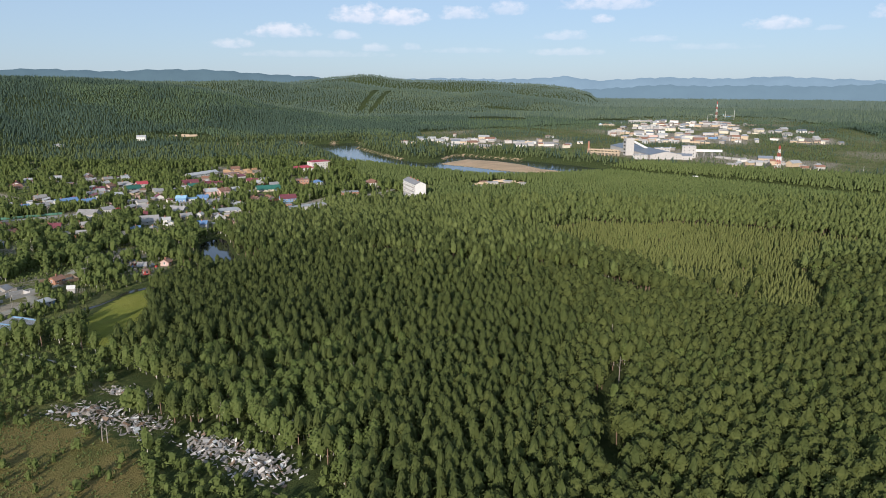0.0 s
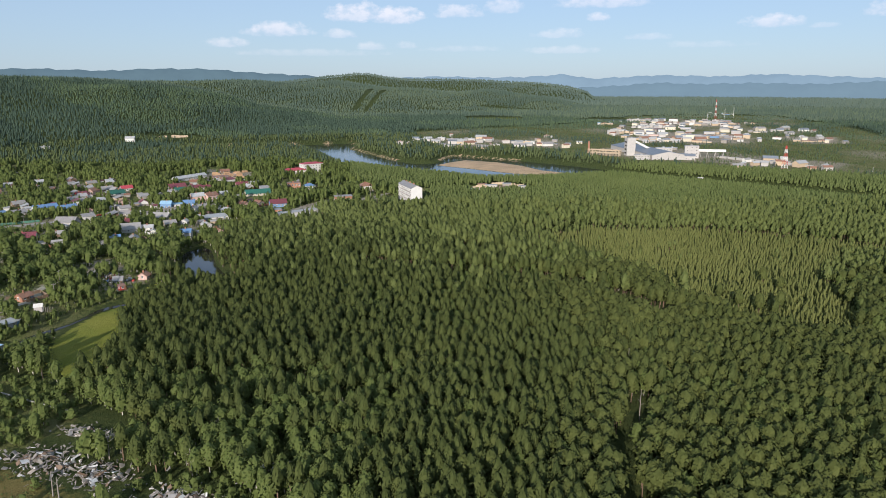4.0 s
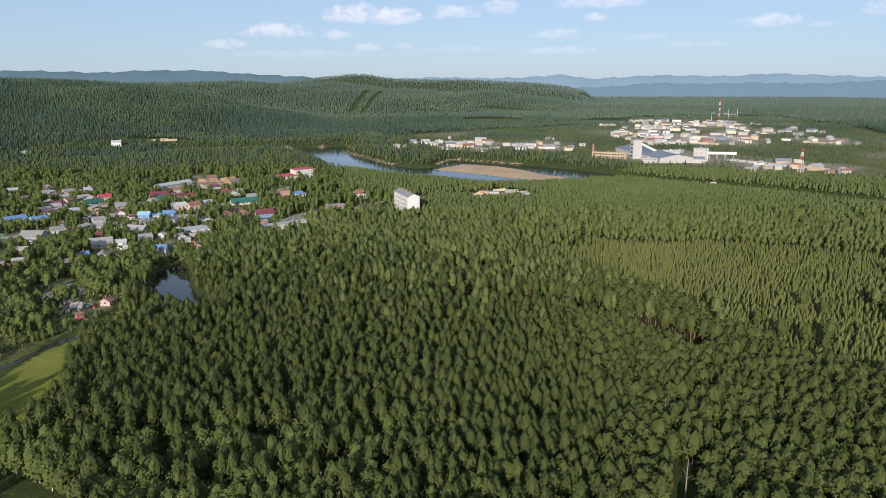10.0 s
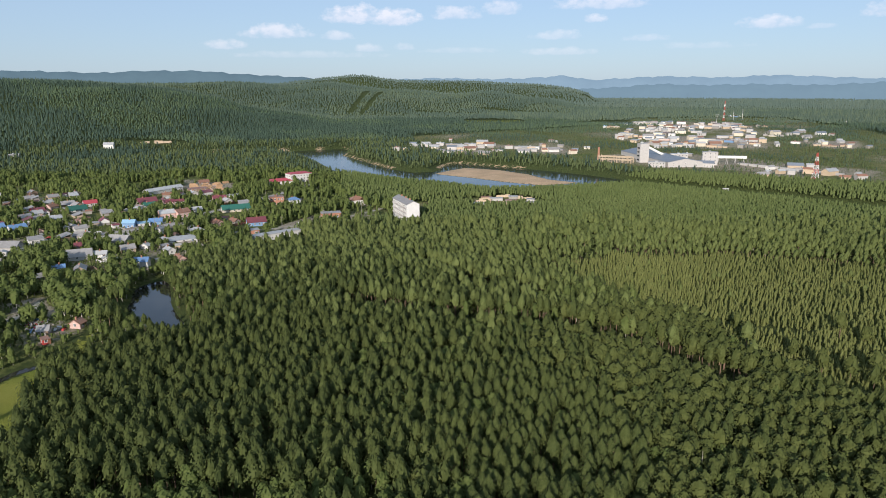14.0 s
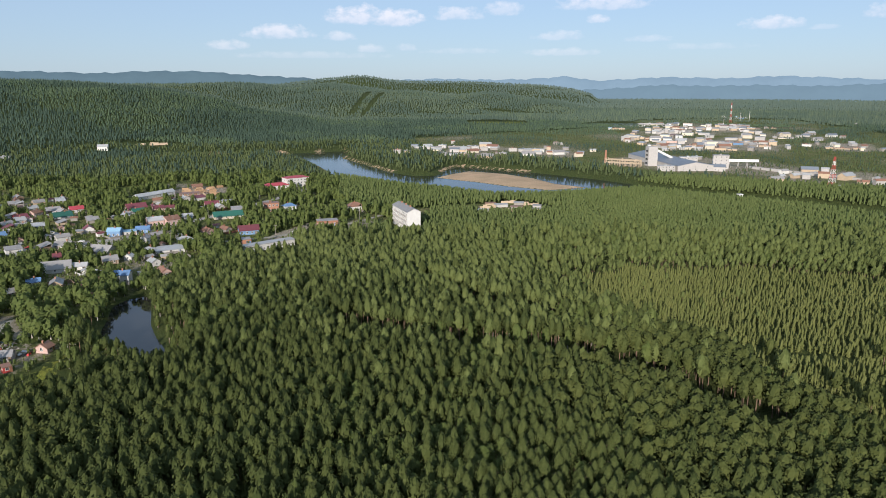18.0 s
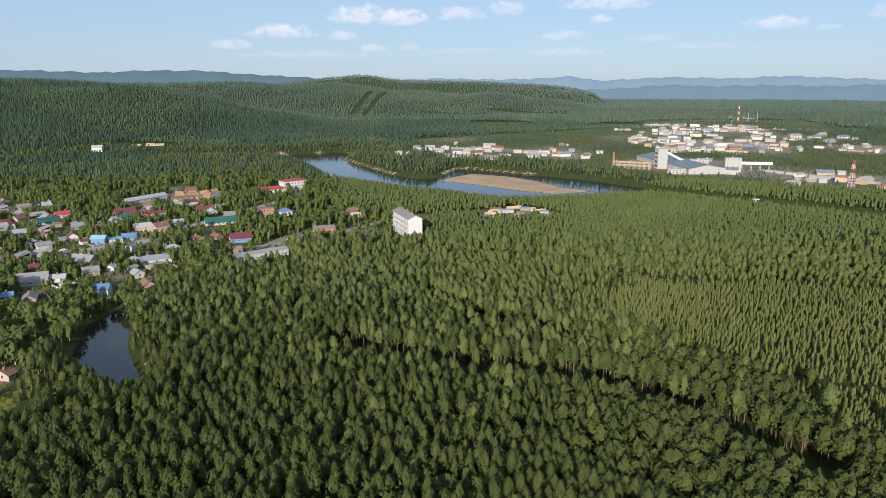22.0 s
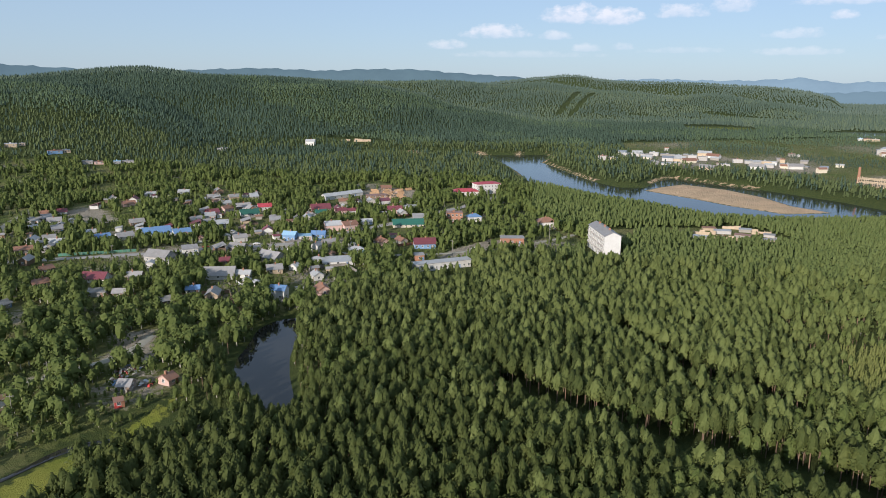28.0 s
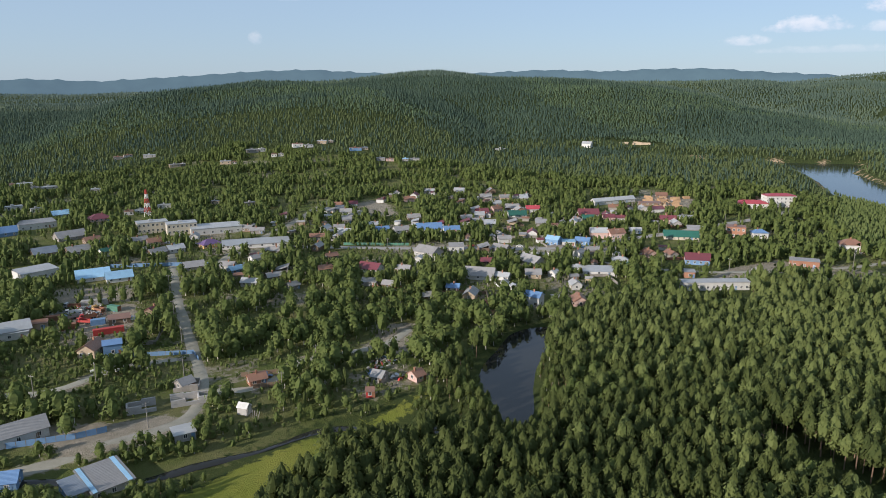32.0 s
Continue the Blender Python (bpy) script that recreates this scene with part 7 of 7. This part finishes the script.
for birch, sets, materials, nm, label in ((False, (near_pine, half_pine, mid_pine), PINES, "pine_forest", "dense dark green pine forest canopy"),
                                          (True, (near_birch, half_birch, mid_birch), BIRCHES, "birch_wood", "lighter green birch trees mixed into the forest")):
    for v, w, r0, r1 in zip(sets, (near_round, half_round, sets[2]), (0, 250, 400), (250, 400, 2000)):
        sel = rest & (birchy == birch) & (d >= r0) & (d < r1) & ~beyond
        flat_top = sel & broad & (not birch)
        if not birch:
            # painted-in sunlight: more pines take the lighter needles farther off
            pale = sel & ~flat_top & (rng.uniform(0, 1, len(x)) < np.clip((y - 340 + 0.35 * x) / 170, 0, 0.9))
            plant("pale_pine_wood", v, x[pale], y[pale], size[pale], [M["pine_light"], M["bark"]], "pines with evening sun painted into lighter green needles", "forest", (1.0, 1.28))
            sel = sel & ~pale
        plant(nm, v, x[sel & ~flat_top], y[sel & ~flat_top], size[sel & ~flat_top], materials, label, "forest")
        plant("broad_pine_wood", w, x[flat_top], y[flat_top], size[flat_top], [M["pine_broad"], M["bark"]], "green pines with broad rounded crowns", "forest")
    for v, r0, r1 in ((sets[2], 0, 500), (far_birch if birch else far_pine, 500, 2000)):
        sel = rest & (birchy == birch) & beyond & (d >= r0) & (d < r1)
        plant("mixed_wood", v, x[sel], y[sel], size[sel], [M["mixed"], M["bark"]], "bright green young mixed wood", "forest", (1.05, 1.35))

# younger trees that close the gaps in the mixed wood
x7, y7 = scatter(-110, 560, 480, 900, 4.3)
keep = sort_out(x7, y7, 0) & (reach(x7, y7) < 720) & ~inside(x7, y7, VILLAGE) & ~inside(x7, y7, YOUNG) & (y7 + rng.uniform(-45, 45, len(x7)) > 555)
x7, y7 = x7[keep], y7[keep]
s7 = low_in_view(x7, y7, rng.uniform(0.5, 0.66, len(x7)), 12.0)
for share, v in ((0, far_pine), (1, far_birch)):
    sel = (np.arange(len(x7)) % 2 == share) & (s7 > 0.14)
    plant("mixed_wood", v, x7[sel], y7[sel], s7[sel], [M["mixed"], M["bark"]], "bright green young mixed wood", "forest", (1.0, 1.3))

# the same forest below and behind the start of the flight
x6, y6 = scatter(-75, 260, -90, 97, 4.1)
ok6 = (x6 > -60 + 0.1 * y6) & ((y6 < 95) | (x6 < 60))
ok6 &= ~in_wedge(x6, y6)
plant("pine_forest", slope_pine, x6[ok6], y6[ok6], rng.uniform(0.86, 1.08, ok6.sum()), PINES, "dense dark green pine forest canopy", "forest")

# young plantation, closely set
x2, y2 = scatter(40, 540, 190, 530, 2.6)
wob = 16 * (noise2(x2, y2, 11) - 0.5)
keep = sort_out(x2, y2, 0) & inside(x2 + wob, y2 - wob, YOUNG) & (reach(x2, y2) < 720)
x2, y2 = x2[keep], y2[keep]
s2, d2 = rng.uniform(0.5, 0.64, len(x2)), reach(x2, y2)
for sel, v in ((d2 < 300, near_young), (d2 >= 300, mid_young)):
    plant("young_pine_stand", v, x2[sel], y2[sel], s2[sel], [M["young"], M["bark"]], "yellowish green plantation of slender young pines", "forest")

# village trees: scattered birches, willows and bushes
x3, y3 = scatter(-800, 0, 150, 930, 4.6)
keep = in_wedge(x3, y3) & inside(x3, y3, VILLAGE) & ~wet(x3, y3, 1.0) & ~inside(x3, y3, MEADOW) & (lanes(x3, y3) > 1.5) & ~built(x3, y3, 0.5)
for yard in YARDS + CLEAR:
    keep &= ~inside(x3, y3, yard) | (rng.uniform(0, 1, len(x3)) < 0.06)
clump = 0.6 * noise2(x3, y3, 19) + 0.4 * noise2(x3 + 40, y3 - 90, 8)
woody = np.clip((clump - np.where((x3 > -235) & (y3 < 480), 0.38, np.where(x3 > -260, 0.36, 0.4))) * 6, 0.08, 0.92) + 0.35 * (line_dist(x3, y3, CREEK) < 22) + 0.3 * (signed(x3, y3, POND) > -25)
keep &= rng.uniform(0, 1, len(x3)) < np.where(inside(x3, y3, PIPE_FIELD), 0.03, np.where((y3 < 262) & (x3 > -215), 0.3, woody))
x3, y3 = x3[keep], y3[keep]
s3, d3 = low_in_view(x3, y3, rng.uniform(0.5, 1.15, len(x3)), 9.0), reach(x3, y3)
ok3 = s3 > 0.16
x3, y3, s3, d3 = x3[ok3], y3[ok3], s3[ok3], d3[ok3]
for sel, v in ((d3 < 200, near_birch), ((d3 >= 200) & (d3 < 400), half_birch), (d3 >= 400, mid_birch)):
    plant("village_birches", v, x3[sel], y3[sel], s3[sel], [M["birch"], M["birch_bark"]], "leafy green birches and willows between gardens", "trees", (0.92, 1.22))
conif = rng.uniform(0, 1, len(x3)) < 0.06
plant("village_conifers", mid_pine, x3[conif] + 2, y3[conif] + 2, s3[conif] * 0.8, BARK, "dark green conifers between village houses", "trees")

# low bushes in open ground
bush = [variant("birch", 9, 1.1, 4, 2, 0) for _ in range(5)]
near_bush = [variant("birch", 60, 0.75, 4, 2, 0) for _ in range(5)]
heaps = [[(-122, 204), (-84, 190)], [(-72, 184), (-38, 164)], [(-112, 222), (-94, 214)]]
x4, y4 = scatter(-420, -15, 110, 640, 3.3)
keep = in_wedge(x4, y4) & (inside(x4, y4, VILLAGE) | inside(x4, y4, DRY) | inside(x4, y4, [(-84, 192), (-60, 196), (-26, 168), (-18, 120), (-70, 120)])) & ~wet(x4, y4, -2) & (lanes(x4, y4) > 0.6) & ~built(x4, y4, -0.5) & ~inside(x4, y4, MEADOW) & (rng.uniform(0, 1, len(x4)) < np.where(inside(x4, y4, DRY) & ~inside(x4, y4, PIPE_FIELD), 0.22 * (noise2(x4, y4, 9) > 0.45), np.where(y4 < 335, 0.95, 0.25 + 0.7 * (noise2(x4, y4, 13) > 0.4))))
for yard in YARDS:
    keep &= ~inside(x4, y4, yard)
for heap in heaps:
    keep &= line_dist(x4, y4, heap) > 6.5
x4, y4 = x4[keep], y4[keep]
s4 = rng.uniform(0.09, 0.27, len(x4)) * np.where((y4 < 250) & (x4 > -150), 1.7, np.where(y4 < 335, 1.4, 1.0))
close = y4 < 300
for sel, v in ((close, near_bush), (~close, bush)):
    plant("bushes", v, x4[sel], y4[sel], s4[sel], [M["birch"], M["bark"]], "low green bushes in rough grass", "bushes", (1.2, 2.0))

# knee-high weeds in the dry clearing
x5, y5 = scatter(-150, -58, 140, 224, 1.3)
keep = inside(x5, y5, DRY) & (rng.uniform(0, 1, len(x5)) < 0.25 + 0.6 * (noise2(x5, y5, 7) > 0.55))
x5, y5 = x5[keep], y5[keep]
plant("weeds", bush, x5, y5, rng.uniform(0.03, 0.085, len(x5)), [M["mixed"], M["bark"]], "dry knee-high weeds in the clearing", "weeds", (1.5, 3.0))

# woods beyond the river and on the slopes, thinning in detail with distance
def woods(r0, r1, step, variants, share, scale, name, material, label):
    X, Y = scatter(-4400, 2700, 100, 4600, step)
    D = reach(X, Y)
    first = (D >= r0) & (D < r1) & in_wedge(X, Y)
    X, Y = X[first], Y[first]
    keep = ~wet(X, Y) & ~inside(X, Y, APT_YARD) & (lanes(X, Y) > 2) & ~built(X, Y, 3)
    keep &= ~(inside(X, Y, VILLAGE) & (Y < 900))
    open_town = inside(X, Y, TOWN)
    keep &= ~open_town | (line_dist(X, Y, RIVER_FAR) < 75) | (rng.uniform(0, 1, len(X)) < 0.12 + 0.7 * (noise2(X, Y, 45) > 0.42))
    crowd = in_cluster(X, Y)
    keep &= (crowd < 0.5) | (rng.uniform(0, 1, len(X)) < 0.22)
    keep &= ~inside(X, Y, FIELD) & ~inside(X, Y, SAND_LOT) & (~inside(X, Y, TOWN_BARE) | (rng.uniform(0, 1, len(X)) < 0.02 + 0.3 * (noise2(X, Y, 33) > 0.62)))
    for line, w in SLOPE_CUTS:
        keep &= line_dist(X, Y, line) > w
    X, Y, open_town = X[keep], Y[keep], open_town[keep]
    S = low_in_view(X, Y, scale * rng.uniform(0.75, 1.2, len(X)) * np.where(open_town, 0.62, 1.0), 12.0)
    X, Y, S = X[S > 0.12], Y[S > 0.12], S[S > 0.12]
    rise = hills(X, Y)
    patch = 0.6 * noise2(X + 0.4 * Y, Y, 150) + 0.4 * noise2(X, Y - 0.3 * X, 47)
    leafy = rng.uniform(0, 1, len(X)) < np.clip((patch - share + 0.3 * np.clip(1 - rise / 15, 0, 1)) * 5, 0.08, 0.8)
    # each farther ring takes foliage with more haze in its colour
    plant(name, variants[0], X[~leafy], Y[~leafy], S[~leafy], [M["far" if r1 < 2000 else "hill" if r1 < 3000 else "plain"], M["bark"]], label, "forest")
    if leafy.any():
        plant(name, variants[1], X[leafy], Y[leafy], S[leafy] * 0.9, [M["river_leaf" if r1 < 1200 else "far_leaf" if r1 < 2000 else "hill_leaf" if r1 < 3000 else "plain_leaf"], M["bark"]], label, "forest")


SLOPE_CUTS = [([(-262, 2250), (-250, 2640), (-246, 2720)], 9), ([(-225, 2250), (-205, 2640), (-199, 2720)], 9), ([(-486, 1248), (-426, 1270)], 20),
              ([(-60, 2330), (60, 2350)], 16), ([(-504, 1167), (-486, 1173)], 13), ([(150, 2500), (420, 2440)], 20), ([(750, 3600), (790, 3640)], 45)]
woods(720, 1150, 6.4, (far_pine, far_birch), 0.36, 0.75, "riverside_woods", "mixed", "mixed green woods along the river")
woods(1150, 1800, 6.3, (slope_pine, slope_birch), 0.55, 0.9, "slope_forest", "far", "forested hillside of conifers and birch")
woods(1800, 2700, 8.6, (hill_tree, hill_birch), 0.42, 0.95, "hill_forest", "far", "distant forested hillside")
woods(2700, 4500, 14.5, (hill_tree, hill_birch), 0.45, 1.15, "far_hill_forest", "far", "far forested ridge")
